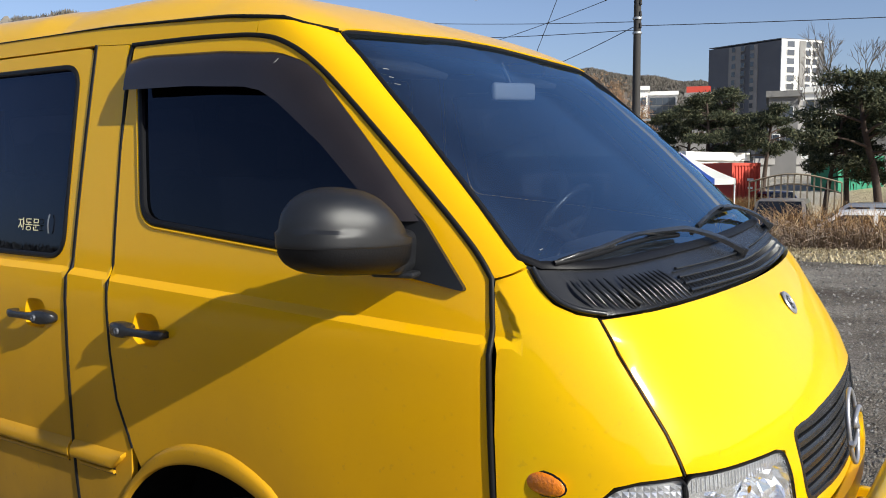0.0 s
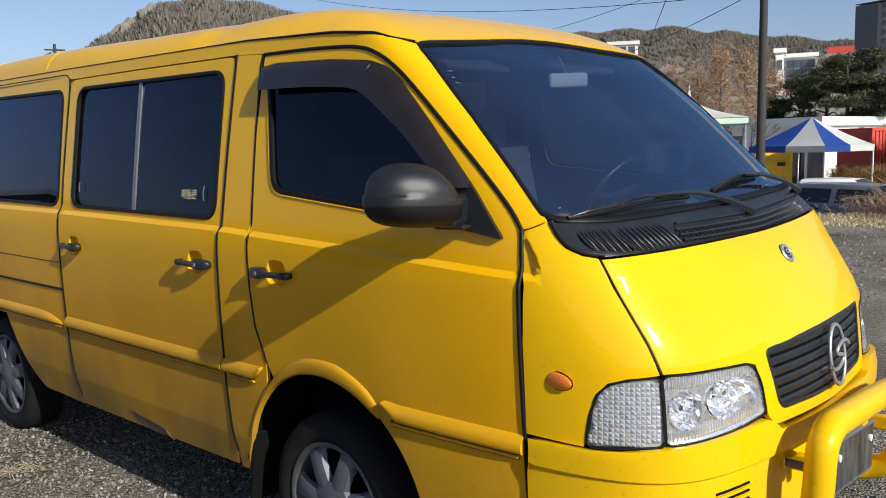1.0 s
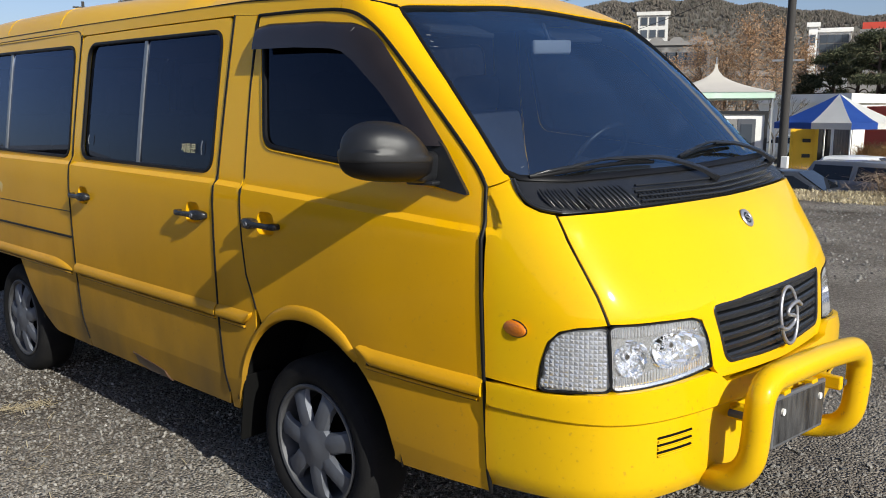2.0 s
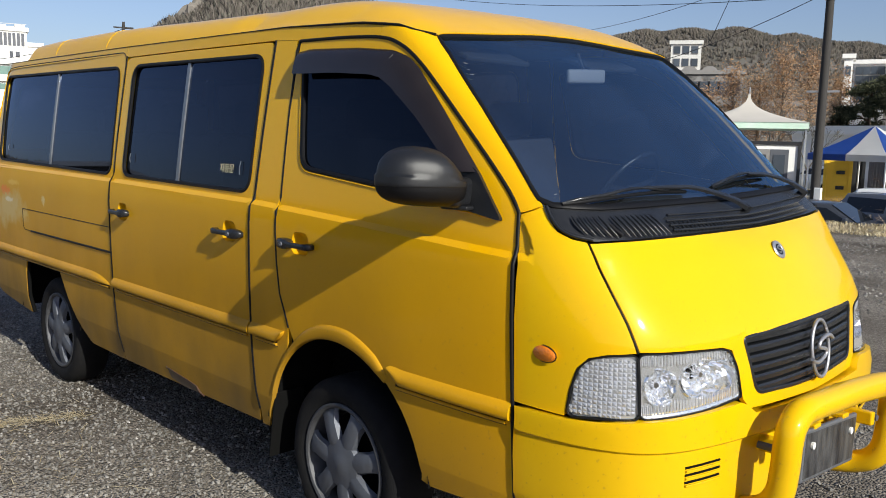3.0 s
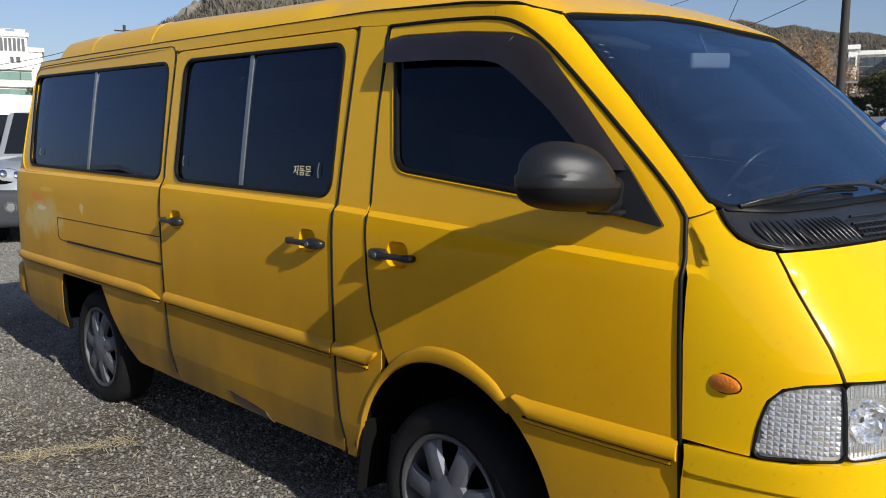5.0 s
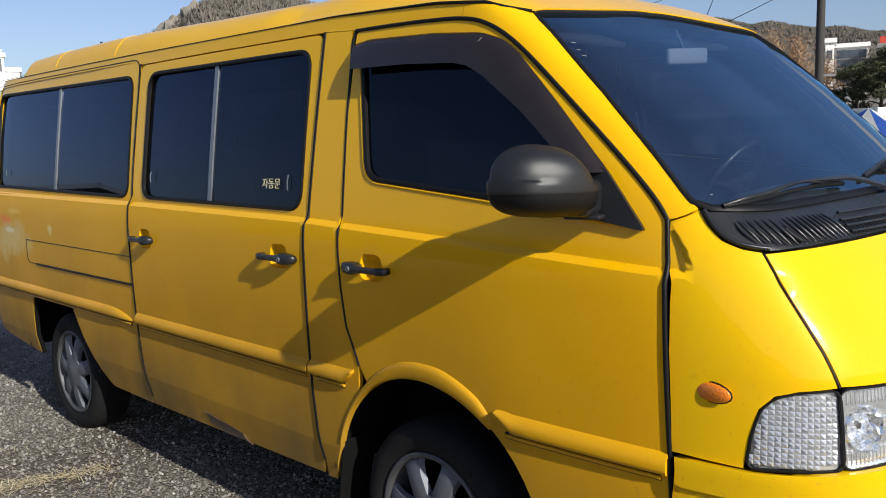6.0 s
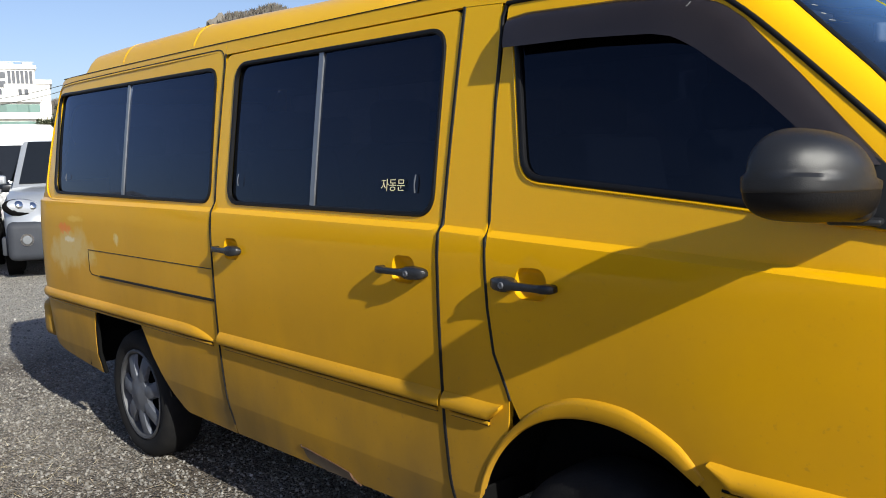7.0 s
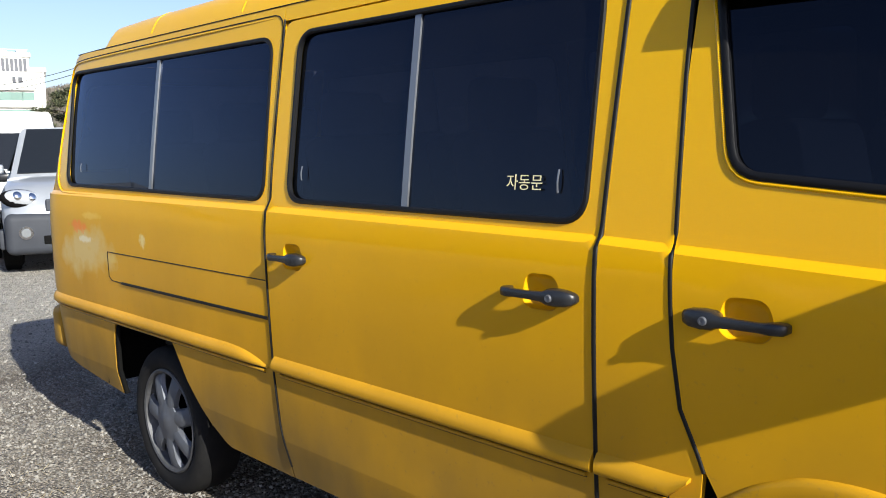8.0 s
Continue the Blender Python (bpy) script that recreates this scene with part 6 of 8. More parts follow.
# ---- dry grass along the bank ----
def grass(name, n, x0, x1, y0, y1, h0, h1, mat, label):
    x, y = rng.uniform(x0, x1, n), rng.uniform(y0, y1, n)
    h = rng.uniform(h0, h1, n)
    verts, faces = np.empty((n, 5, 3)), []
    a = rng.uniform(0, 2 * math.pi, n)
    lean = rng.uniform(.1, 1.6 if h1 < .2 else .9, n) * h
    z = ground_z(x, y)
    w = rng.uniform(.006, .014, n)
    ca, sa = np.cos(a), np.sin(a)
    for k, (t, s, ww) in enumerate(((0, 0, -1), (0, 0, 1), (.6, .35, .8), (.6, .35, -.8), (1, 1, 0))):
        verts[:, k, 0] = x + ca * lean * s - sa * w * ww
        verts[:, k, 1] = y + sa * lean * s + ca * w * ww
        verts[:, k, 2] = z + h * t * (1 - .25 * s)
    base = (np.arange(n) * 5)[:, None]
    q = (base + np.array((0, 1, 2, 3))).tolist() + (base + np.array((3, 2, 4))).tolist()
    return tagged(mesh_ob(name, verts.reshape(-1, 3), q, mat, None, False), label, "grass", "", "stuff")


grass("dry_grass", 26000, -9, 5, 15.0, 19.2, .015, .09, STRAW, "pale dry grass along the edge of the gravel")
BROWN = island_material("brown_weeds", [(0, (.15, .10, .065)), (.5, (.30, .20, .125)), (1, (.46, .34, .20))])
grass("dry_weeds", 17000, -3.6, 5, 17.6, 20.0, .25, 1.15, BROWN, "tall brown dry weeds on the bank")
REED = island_material("rusty_reeds", [(0, (.22, .12, .05)), (.5, (.36, .21, .09)), (1, (.48, .32, .16))])
grass("dry_reeds", 12000, -9.5, 0, 26.5, 31, .5, 1.45, REED, "tall rust-coloured reeds behind the parked cars")
grass("reed_stand", 6000, -9.6, -6.4, 36.0, 38.5, 1.2, 2.3, REED, "stand of tall rust-coloured reeds beside the gazebo")
grass("tall_weeds", 4200, -3.3, 5, 18.4, 20.4, 1.0, 2.3, REED, "sparse rust-brown weed stalks on the bank")
# ---- hills ----
# distance haze is put into the hill and wood colours, pale and even
HILL = material("winter_hillside", (0.13, 0.115, 0.10), rough=1.0, var=0.8, scale=.03, var_color=(0.09, 0.09, 0.07), detail_var=.6, detail_scale=.4)
WOODS = island_material("winter_woods", [(0, (.13, .115, .10)), (.3, (.16, .14, .122)), (.6, (.18, .157, .136)), (.8, (.125, .125, .10)), (1, (.21, .185, .16))], 1.0)
ROCK = material("bare_rock", (0.20, 0.18, 0.155), rough=0.95, var=.7, scale=.12, var_color=(.10, .09, .075), bump=.6, bump_scale=1.0)
# a bare tree far off: thin limbs that fan out from one foot
TREE_V, TREE_F = [], []
for k in range(11):
    a, lean_ = 2.4 * k, .12 + .36 * ((k * 7) % 11) / 11
    top_z = .62 + .42 * ((k * 5) % 11) / 11
    n0 = len(TREE_V)
    TREE_V += [(.05 * math.cos(a + 1.5), .05 * math.sin(a + 1.5), 0), (lean_ * .55 * math.cos(a) - .075 * math.sin(a), lean_ * .55 * math.sin(a) + .075 * math.cos(a), top_z * .62),
               (lean_ * .55 * math.cos(a) + .075 * math.sin(a), lean_ * .55 * math.sin(a) - .075 * math.cos(a), top_z * .58), (lean_ * math.cos(a), lean_ * math.sin(a), top_z)]
    TREE_F += [(n0, n0 + 2, n0 + 1), (n0 + 1, n0 + 2, n0 + 3)]


def hill(name, az, el, d, spread, label, trees, size, seed, rocky=()):
    r = np.random.default_rng(seed)
    A = np.linspace(az[0], az[-1], max(60, int(abs(az[-1] - az[0]) * 3)))
    E_ = np.interp(A, sorted(az), [e for _, e in sorted(zip(az, el))])
    R = np.linspace(d - 1.6 * spread, d + 1.2 * spread, 26)
    rough = np.interp(A, A[::3], r.normal(0, .05, len(A[::3])))
    verts = []
    def z_at(a, rr):
        h = d * np.tan(np.radians(np.interp(a, A, E_ + rough) - VIEW_DROP)) + 1.5
        return h * np.exp(-((rr - d) / spread) ** 2) * (1 + .012 * np.sin(a * 1.9 + rr * .05)) - 1
    for a in A:
        for rr in R:
            verts.append((EYE0.x - rr * math.sin(radians(a)), EYE0.y + rr * math.cos(radians(a)), float(z_at(a, rr))))
    m = len(R)
    faces = [(i * m + j, i * m + j + 1, (i + 1) * m + j + 1, (i + 1) * m + j) for i in range(len(A) - 1) for j in range(m - 1)]
    tagged(mesh_ob(name, verts, faces, HILL, None, True), label, "hill", "", "structure")
    a = r.uniform(A[0], A[-1], trees)
    rr = d - np.abs(r.normal(0, spread * .45, trees))
    z = z_at(a, rr)
    s = r.uniform(size * .6, size * 1.3, trees)
    c = np.stack([EYE0.x - rr * np.sin(np.radians(a)), EYE0.y + rr * np.cos(np.radians(a)), z - s * .2], 1)
    soup(name + "_woods", c, s, TREE_V, TREE_F, WOODS, r, "bare winter woods on the far hillside", "woods", tilt=.25)
    for a0, e0, w, h in rocky:
        bm = bmesh.new()
        p = spot(a0, d - 12, 0)
        bmesh.ops.create_icosphere(bm, subdivisions=4, radius=1)
        for v in bm.verts:
            n = noise.noise(v.co * 2.2 + Vector((a0, 0, 0))) * .35 + noise.noise(v.co * 6) * .14
            v.co = v.co * (1 + n)
            v.co = Vector((v.co.x * w, v.co.y * w * .6, v.co.z * h))
        bmesh.ops.rotate(bm, verts=bm.verts, matrix=Matrix.Rotation(radians(a0), 3, "Z"))
        bmesh.ops.translate(bm, verts=bm.verts, vec=Vector((p.x, p.y, height(e0, d) - h * .9)))
        tagged(part("rock_face", bm, ROCK, None, "", True), "bare grey-brown rock face on the hill", "rock")


hill("hill_north", [-40, -20, 0, 10, 16, 20.2, 23.7, 27, 30, 33.3, 36, 45, 55], [4.2, 4.2, 4.7, 5.4, 6.35, 6.9, 7.45, 7.85, 7.85, 7.7, 7.2, 6.2, 5], 820, 190, "low wooded winter hill behind the buildings", 34000, 3.6, 3)
hill("hill_west", [36, 44, 47, 51.5, 54.3, 57, 59.7, 61, 62.5, 63.8, 67, 72, 80], [5.5, 7.0, 8.2, 9.3, 9.85, 10.1, 9.7, 8.7, 8.0, 7.2, 5.0, 4.0, 3.5], 260, 60, "steep rocky wooded hill rising behind the van", 16000, 3.4, 5,
     ((61.6, 8.4, 7, 9), (60.2, 9.3, 6, 7), (57.5, 9.3, 5, 6), (55.6, 9.2, 4, 5)))
hill("hill_ring", [80, 100, 130, 160, 190, 220, 260, 290, 320], [3.0, 2.4, 3.0, 3.8, 3.2, 3.8, 3.2, 3.0, 4.0], 300, 80, "low wooded hills on the far side of the parking", 6000, 5.0, 9)

# ---- buildings ----
CONCRETE = material("pale_wall", (0.62, 0.61, 0.58), rough=.8, var=.4, scale=.4, var_color=(.5, .49, .46), detail_var=.1, detail_scale=6)
WHITE_WALL = material("white_wall", (0.80, 0.79, 0.76), rough=.75, var=.3, scale=.5, var_color=(.68, .67, .64))
DARK_WALL = material("dark_grey_wall", (0.085, 0.09, 0.105), rough=.7, var=.4, scale=.3, var_color=(.12, .125, .14))
MID_WALL = material("grey_wall", (0.24, 0.23, 0.22), rough=.85, var=.5, scale=.6, var_color=(.17, .165, .16))
RED_WALL = material("red_wall", (0.55, 0.06, 0.035), rough=.7, var=.3, scale=.5, var_color=(.42, .05, .03))
STEEL_FAR = material("far_steel", (.30, .31, .33), rough=.5, metal=.5)
GLASS_FAR = material("far_window", (0.05, 0.06, 0.075), rough=.12, specular=.8, rnd=.4)
GREEN_GLASS = material("green_glass", (0.12, 0.22, 0.20), rough=.1, specular=.8, rnd=.3)


def prism(fp, z0, z1):
    bm = bmesh.new()
    b = [bm.verts.new((p[0], p[1], z0)) for p in fp]
    t = [bm.verts.new((p[0], p[1], z1)) for p in fp]
    n = len(fp)
    for i in range(n):
        bm.faces.new((b[i], b[(i + 1) % n], t[(i + 1) % n], t[i]))
    bm.faces.new(t)
    bm.faces.new(b[::-1])
    return bm


def facade(owner, p0, p1, z0, z1, rows, cols, w, h, mat, margin=.06, frame_mat=None, sink=.02):
    """Windows, each a frame with a pane, over the wall from p0 to p1 (seen with p0 on the left)."""
    p0, p1 = Vector((p0[0], p0[1], 0)), Vector((p1[0], p1[1], 0))
    d = (p1 - p0)
    L = d.length
    d.normalize()
    nrm = Vector((d.y, -d.x, 0))
    bmf, bmp = bmesh.new(), bmesh.new()
    bm_box(0, 0, 0, w * 1.16, .16, h * 1.14, 0, 1, bmf)
    bm_box(0, -.05, 0, w, .12, h, 0, 1, bmp)
    mf, mp = bpy.data.meshes.new("window"), bpy.data.meshes.new("pane")
    bmf.to_mesh(mf), bmp.to_mesh(mp)
    bmf.free(), bmp.free()
    mf.materials.append(frame_mat or CONCRETE)
    mp.materials.append(mat)
    ang = math.atan2(d.y, d.x)
    for r in range(rows):
        for c in range(cols):
            q = p0 + d * (L * (margin + (1 - 2 * margin) * (c + .5) / cols)) + nrm * sink
            z = z0 + (z1 - z0) * (r + .55) / rows
            wf = new("window", mf)
            wf.parent = owner
            wf.matrix_world = Matrix.Translation((q.x, q.y, z)) @ Matrix.Rotation(ang, 4, "Z")
            pn = new("pane", mp)
            pn.parent = wf
            pn.matrix_parent_inverse = Matrix.Identity(4)


def ledge(owner, p0, p1, z, t, out, mat, name="ledge"):
    p0, p1 = Vector((p0[0], p0[1], 0)), Vector((p1[0], p1[1], 0))
    c, d = (p0 + p1) / 2, p1 - p0
    bm = bmesh.new()
    bm_box(0, 0, 0, d.length, out * 2, t, 0, 1, bm)
    bmesh.ops.transform(bm, verts=bm.verts, matrix=Matrix.Translation((c.x, c.y, z)) @ Matrix.Rotation(math.atan2(d.y, d.x), 4, "Z"))
    return part(name, bm, mat, owner)


def block(name, label, az0, az1, d, z1, depth, mat, z0=-2, d2=None, roof_mat=None, category="building"):
    """A building whose front runs from az0 (left) to az1 (right)."""
    p0, p1 = spot(az0, d, 0), spot(az1, d2 or d, 0)
    f = (p1 - p0).normalized()
    back = Vector((-f.y, f.x, 0)) * depth
    b = thing(name, label, category)
    part("wall", prism([p0, p1, p1 + back, p0 + back], z0, z1), mat, b)
    g = grown([(q.x, q.y) for q in (p0, p1, p1 + back, p0 + back)], .25)
    part("roof", prism(g, z1, z1 + .5), roof_mat or mat, b)
    return b, p0, p1, back


# the tall apartment block: a dark long side and a white end
P0, P1, P2 = spot(15.8, 284, 0), spot(11.5, 270, 0), spot(9.1, 280, 0)
APT = 40.5
apt = thing("apartment_block", "tall dark grey and white apartment block with many windows", "building")
part("wall", prism([P0, P1, P2, P2 + (P0 - P1)], 0, APT), DARK_WALL, apt)
end_n = Vector(((P2 - P1).y, -(P2 - P1).x, 0)).normalized() * .35
part("end_wall", prism([P1 + end_n, P2 + end_n, P2, P1], 0, APT + .3), WHITE_WALL, apt)
for a, b_ in ((.30, .47), (.60, .70)):
    q0, q1 = P0.lerp(P1, a), P0.lerp(P1, b_)
    ledge(apt, q0, q1, APT / 2, APT - .6, .3, MID_WALL, "wall_panel")
facade(apt, P0.lerp(P1, .28), P0.lerp(P1, .72), 3, APT, 15, 3, 1.2, 1.4, GLASS_FAR, frame_mat=MID_WALL, sink=.34)
facade(apt, P1, P1.lerp(P2, .42), 3, APT, 15, 1, 2.6, 1.7, GLASS_FAR, frame_mat=CONCRETE, sink=.40)
facade(apt, P1.lerp(P2, .52), P1.lerp(P2, .9), 3, APT, 15, 2, 1.7, 1.7, GLASS_FAR, frame_mat=CONCRETE, sink=.40)
ledge(apt, P1.lerp(P2, .42), P1.lerp(P2, .55), APT / 2, APT, .6, MID_WALL, "wall_panel")
ledge(apt, P1.lerp(P2, .88), P1.lerp(P2, 1.0), APT / 2, APT - .8, .6, DARK_WALL, "wall_panel")
part("roof", prism([P0, P1, P2, P2 + (P0 - P1)], APT + .32, APT + .6), DARK_WALL, apt)

b, p0, p1, back = block("red_building", "flat red building on the far slope", 17.3, 15.8, 110, height(5.6, 110), 10, MID_WALL)
part("upper_storey", prism([p0, p1, p1 + back, p0 + back], height(5.6, 110) + .52, height(6.25, 110)), RED_WALL, b, "bright red upper storey")
b, p0, p1, back = block("white_office", "white office building with dark window bands", 19.7, 17.9, 115, height(5.75, 115), 12, WHITE_WALL)
facade(b, p0, p1, height(4.5, 115), height(5.6, 115), 2, 4, .75, .95, GLASS_FAR, frame_mat=MID_WALL)
facade(b, p0, p1, height(3.4, 115), height(4.5, 115), 2, 3, .95, .9, GLASS_FAR, frame_mat=MID_WALL)
b, p0, p1, back = block("stair_tower", "narrow white stair tower of an office", 20.25, 19.75, 108, height(6.1, 108), 4, WHITE_WALL)
facade(b, p0, p1, 2, height(5.9, 108), 4, 1, .5, 1.0, GLASS_FAR, frame_mat=MID_WALL)
b, p0, p1, back = block("hillside_house", "pale concrete house with a dark side on the slope", 30.6, 28.7, 125, height(7.1, 125), 4, CONCRETE)
facade(b, p0, p1, height(5.5, 125), height(7.1, 125), 2, 3, .8, 1.0, GLASS_FAR, frame_mat=MID_WALL)
b, p0, p1, back = block("arched_hall", "grey hall with rounded gables below the slope", 30.2, 26.0, 105, height(5.2, 105), 14, MID_WALL)
facade(b, p0, p1, height(3.5, 105), height(5.0, 105), 1, 6, 1.3, 1.4, GLASS_FAR, frame_mat=DARK_WALL)
for k in range(3):
    c = p0.lerp(p1, .2 + .3 * k)
    bm = bmesh.new()
    bm_cyl((c.x, c.y, height(5.2, 105)), (c.x + back.x, c.y + back.y, height(5.2, 105)), 1.0, n=20, bm=bm)
    part("rounded_gable", bm, MID_WALL, b)
b, p0, p1, back = block("gabled_house", "grey house with a white gable behind the pines", 12.4, 10.7, 75, height(5.4, 75), 9, MID_WALL)
facade(b, p0, p1, 3, height(5.2, 75), 2, 2, .5, .8, GLASS_FAR, frame_mat=WHITE_WALL)
b, p0, p1, back = block("white_gable_house", "white-walled house beside the grey one", 10.4, 8.4, 80, height(5.6, 80), 8, WHITE_WALL)
facade(b, p0, p1, 3, height(5.4, 80), 3, 3, .6, .8, GLASS_FAR, frame_mat=MID_WALL)
b, p0, p1, back = block("white_shed", "long low white shed with a flat roof", 17.6, 13.9, 52, height(2.0, 56) - .5, 6, WHITE_WALL, d2=58)
ledge(b, p0.lerp(p1, .55), p0.lerp(p1, .62), height(1.2, 56), .3, .06, DARK_WALL, "vent")
b, p0, p1, back = block("grey_shed", "low grey corrugated shed", 13.2, 8.0, 74, height(1.2, 74), 6, MID_WALL, d2=80)
b, p0, p1, back = block("far_street_row", "low mixed row of pale street buildings", 36, 22, 90, height(3.2, 90), 10, MID_WALL)
facade(b, p0, p1, 1, height(3.0, 90), 1, 12, 1.2, 1.4, GLASS_FAR, frame_mat=CONCRETE)

# white stepped building with green glass, seen past the van's tail
b, p0, p1, back = block("white_hospital_block", "large white building with bands of windows", 77.4, 71.7, 122, height(6.5, 122), 14, WHITE_WALL)
facade(b, p0.lerp(p1, .72), p1, height(5.6, 122), height(6.35, 122), 1, 6, .35, 1.6, DARK_WALL, frame_mat=CONCRETE)
facade(b, p0, p0.lerp(p1, .66), height(5.3, 122), height(6.35, 122), 2, 1, 9.5, .8, DARK_WALL, frame_mat=WHITE_WALL)
facade(b, p0, p1, height(4.80, 122), height(5.35, 122), 1, 14, .5, .9, GLASS_FAR, frame_mat=WHITE_WALL)
for f, w_, up in ((.60, 2.6, .6), (.80, 1.6, .4), (.90, 1.2, .7)):
    q = p0.lerp(p1, f) + back * .3
    ledge(b, q, q + (p1 - p0).normalized() * w_, height(6.5, 122) + .5 + up / 2, up, 1.2, CONCRETE, "roof_box")
for f in (.05, .28, .52, .70):
    q = p0.lerp(p1, f)
    ledge(b, q, q + (p1 - p0).normalized() * 1.6, height(5.0, 122), 2.4, .5, CONCRETE, "balcony")
ledge(b, p0, p1, height(6.5, 122) + .9, .08, .05, STEEL_FAR, "roof_rail")
b, p0, p1, back = block("white_side_wing", "white side wing of a large building", 72.0, 70.9, 124, height(5.65, 124), 10, WHITE_WALL)
b3, p0, p1, back = block("rounded_front_wing", "low white front wing with green glass bands", 78.3, 71.5, 112, height(4.70, 112), 10, WHITE_WALL)
for el in (4.62, 3.62, 2.75):
    ledge(b3, p0, p1, height(el, 112), .35, .45, CONCRETE, "storey_ledge")
facade(b3, p0, p1, height(3.85, 112), height(4.45, 112), 1, 11, 1.25, .95, GREEN_GLASS, frame_mat=WHITE_WALL, margin=.01)
facade(b3, p0, p1, height(2.95, 112), height(3.45, 112), 1, 11, 1.25, .7, GREEN_GLASS, frame_mat=WHITE_WALL, margin=.01)

# a dark gabled house and a hedge at the near end of the parking, mirrored in the van's windows
hc = Vector((-28, -11.5, 0))
nh = thing("gabled_dark_house", "dark grey gabled house mirrored in the van's windows", "house", Matrix.Translation(hc) @ Matrix.Rotation(radians(20), 4, "Z"))
bm = bmesh.new()
prof = [(-4.2, 0), (4.2, 0), (4.2, 1.6), (0, 2.75), (-4.2, 1.6)]
fa, fb = [bm.verts.new((4, y, z)) for y, z in prof], [bm.verts.new((-5, y, z)) for y, z in prof]
bm.faces.new(fa)
bm.faces.new(fb[::-1])
for i in range(5):
    bm.faces.new((fa[i], fb[i], fb[(i + 1) % 5], fa[(i + 1) % 5]))
part("wall", bm, DARK_WALL, nh)
for s in (-1, 1):
    bm = bmesh.new()
    bm_box(-.5, s * 2.35, 2.16, 10, 5.0, .2, .02, 1, bm)
    bmesh.ops.rotate(bm, verts=bm.verts, cent=(-.5, s * 2.35, 2.16), matrix=Matrix.Rotation(-s * math.atan2(1.15, 4.2), 3, "X"))
    part("roof_slope", bm, MID_WALL, nh)
b, p0, p1, back = block("low_dark_row", "low dark row of sheds beside the gabled house", 98, 88, 27, 1.9, 5, DARK_WALL)

# ---- tents and containers ----
CANVAS_W = material("white_canvas", (.78, .78, .76), rough=.6, var=.3, scale=1.2, var_color=(.66, .66, .65))
CANVAS_BEIGE = material("beige_canvas", (.55, .51, .45), rough=.7, var=.4, scale=1.0, var_color=(.44, .41, .36))
CANVAS_B = material("blue_canvas", (.03, .10, .42), rough=.55, var=.25, scale=1.0, var_color=(.025, .08, .34))
STEEL = material("galvanised_steel", (.42, .43, .44), rough=.45, metal=.7, var=.3, scale=10)
BLACK_STEEL = material("black_steel", (.02, .02, .022), rough=.5, var=.3, scale=4)
YELLOW_SIGN = material("yellow_board", (.80, .50, .03), rough=.5, var=.2, scale=3)
GREEN_PAINT = material("green_paint", (.02, .22, .12), rough=.5, var=.3, scale=3)
WOOD_RAIL = material("weathered_wood", (.30, .24, .16), rough=.8, var=.5, scale=6, stretch=(1, 1, 6))
POLE_CON = material("dark_pole", (.035, .032, .03), rough=.85, var=.5, scale=2.5, var_color=(.035, .032, .03), bump=.3, bump_scale=30)
WIRE = material("black_wire", (.015, .015, .016), rough=.6)


def gazebo(c, yaw, half, eave, peak):
    """A square folding gazebo; each side of its roof is half blue, half white."""
    t = thing("gazebo_tent", "blue and white striped folding gazebo tent on four legs", "tent", Matrix.Translation(c) @ Matrix.Rotation(yaw, 4, "Z"))
    ang = [math.pi / 4 + k * math.pi / 2 for k in range(4)]
    cor = [Vector((math.cos(a), math.sin(a), 0)) * half * math.sqrt(2) for a in ang]
    for k in range(4):
        a, b = cor[k], cor[(k + 1) % 4]
        m = (a + b) / 2
        for q0, q1, mat in ((a, m, CANVAS_B), (m, b, CANVAS_W)):
            bm = bmesh.new()
            n = 8
            prev = None
            for i in range(n + 1):
                f = i / n
                z = eave + (peak - eave) * (f ** 1.15)
                l, r = q0.lerp(Vector((0, 0, 0)), f), q1.lerp(Vector((0, 0, 0)), f)
                cur = [bm.verts.new((l.x, l.y, z)), bm.verts.new((r.x, r.y, z))]
                if prev:
                    bm.faces.new((prev[0], prev[1], cur[1], cur[0])) if i < n else bm.faces.new((prev[0], prev[1], cur[0]))
                prev = cur
            bottom = [bm.verts.new((q0.x, q0.y, eave)), bm.verts.new((q1.x, q1.y, eave)), bm.verts.new((q1.x, q1.y, eave - .26)), bm.verts.new((q0.x, q0.y, eave - .26))]
            bm.faces.new(bottom[::-1])
            bmesh.ops.solidify(bm, geom=bm.faces[:], thickness=.012)
            part("canopy_panel", bm, mat, t)
        part("leg", bm_box(cor[k].x * .98, cor[k].y * .98, eave / 2, .05, .05, eave), CANVAS_W, t)
    return t


g0 = spot(18.15, 39)
gazebo(g0, radians(45 + 30), 1.77, height(.35, 39) - g0.z, height(2.1, 39) - g0.z)


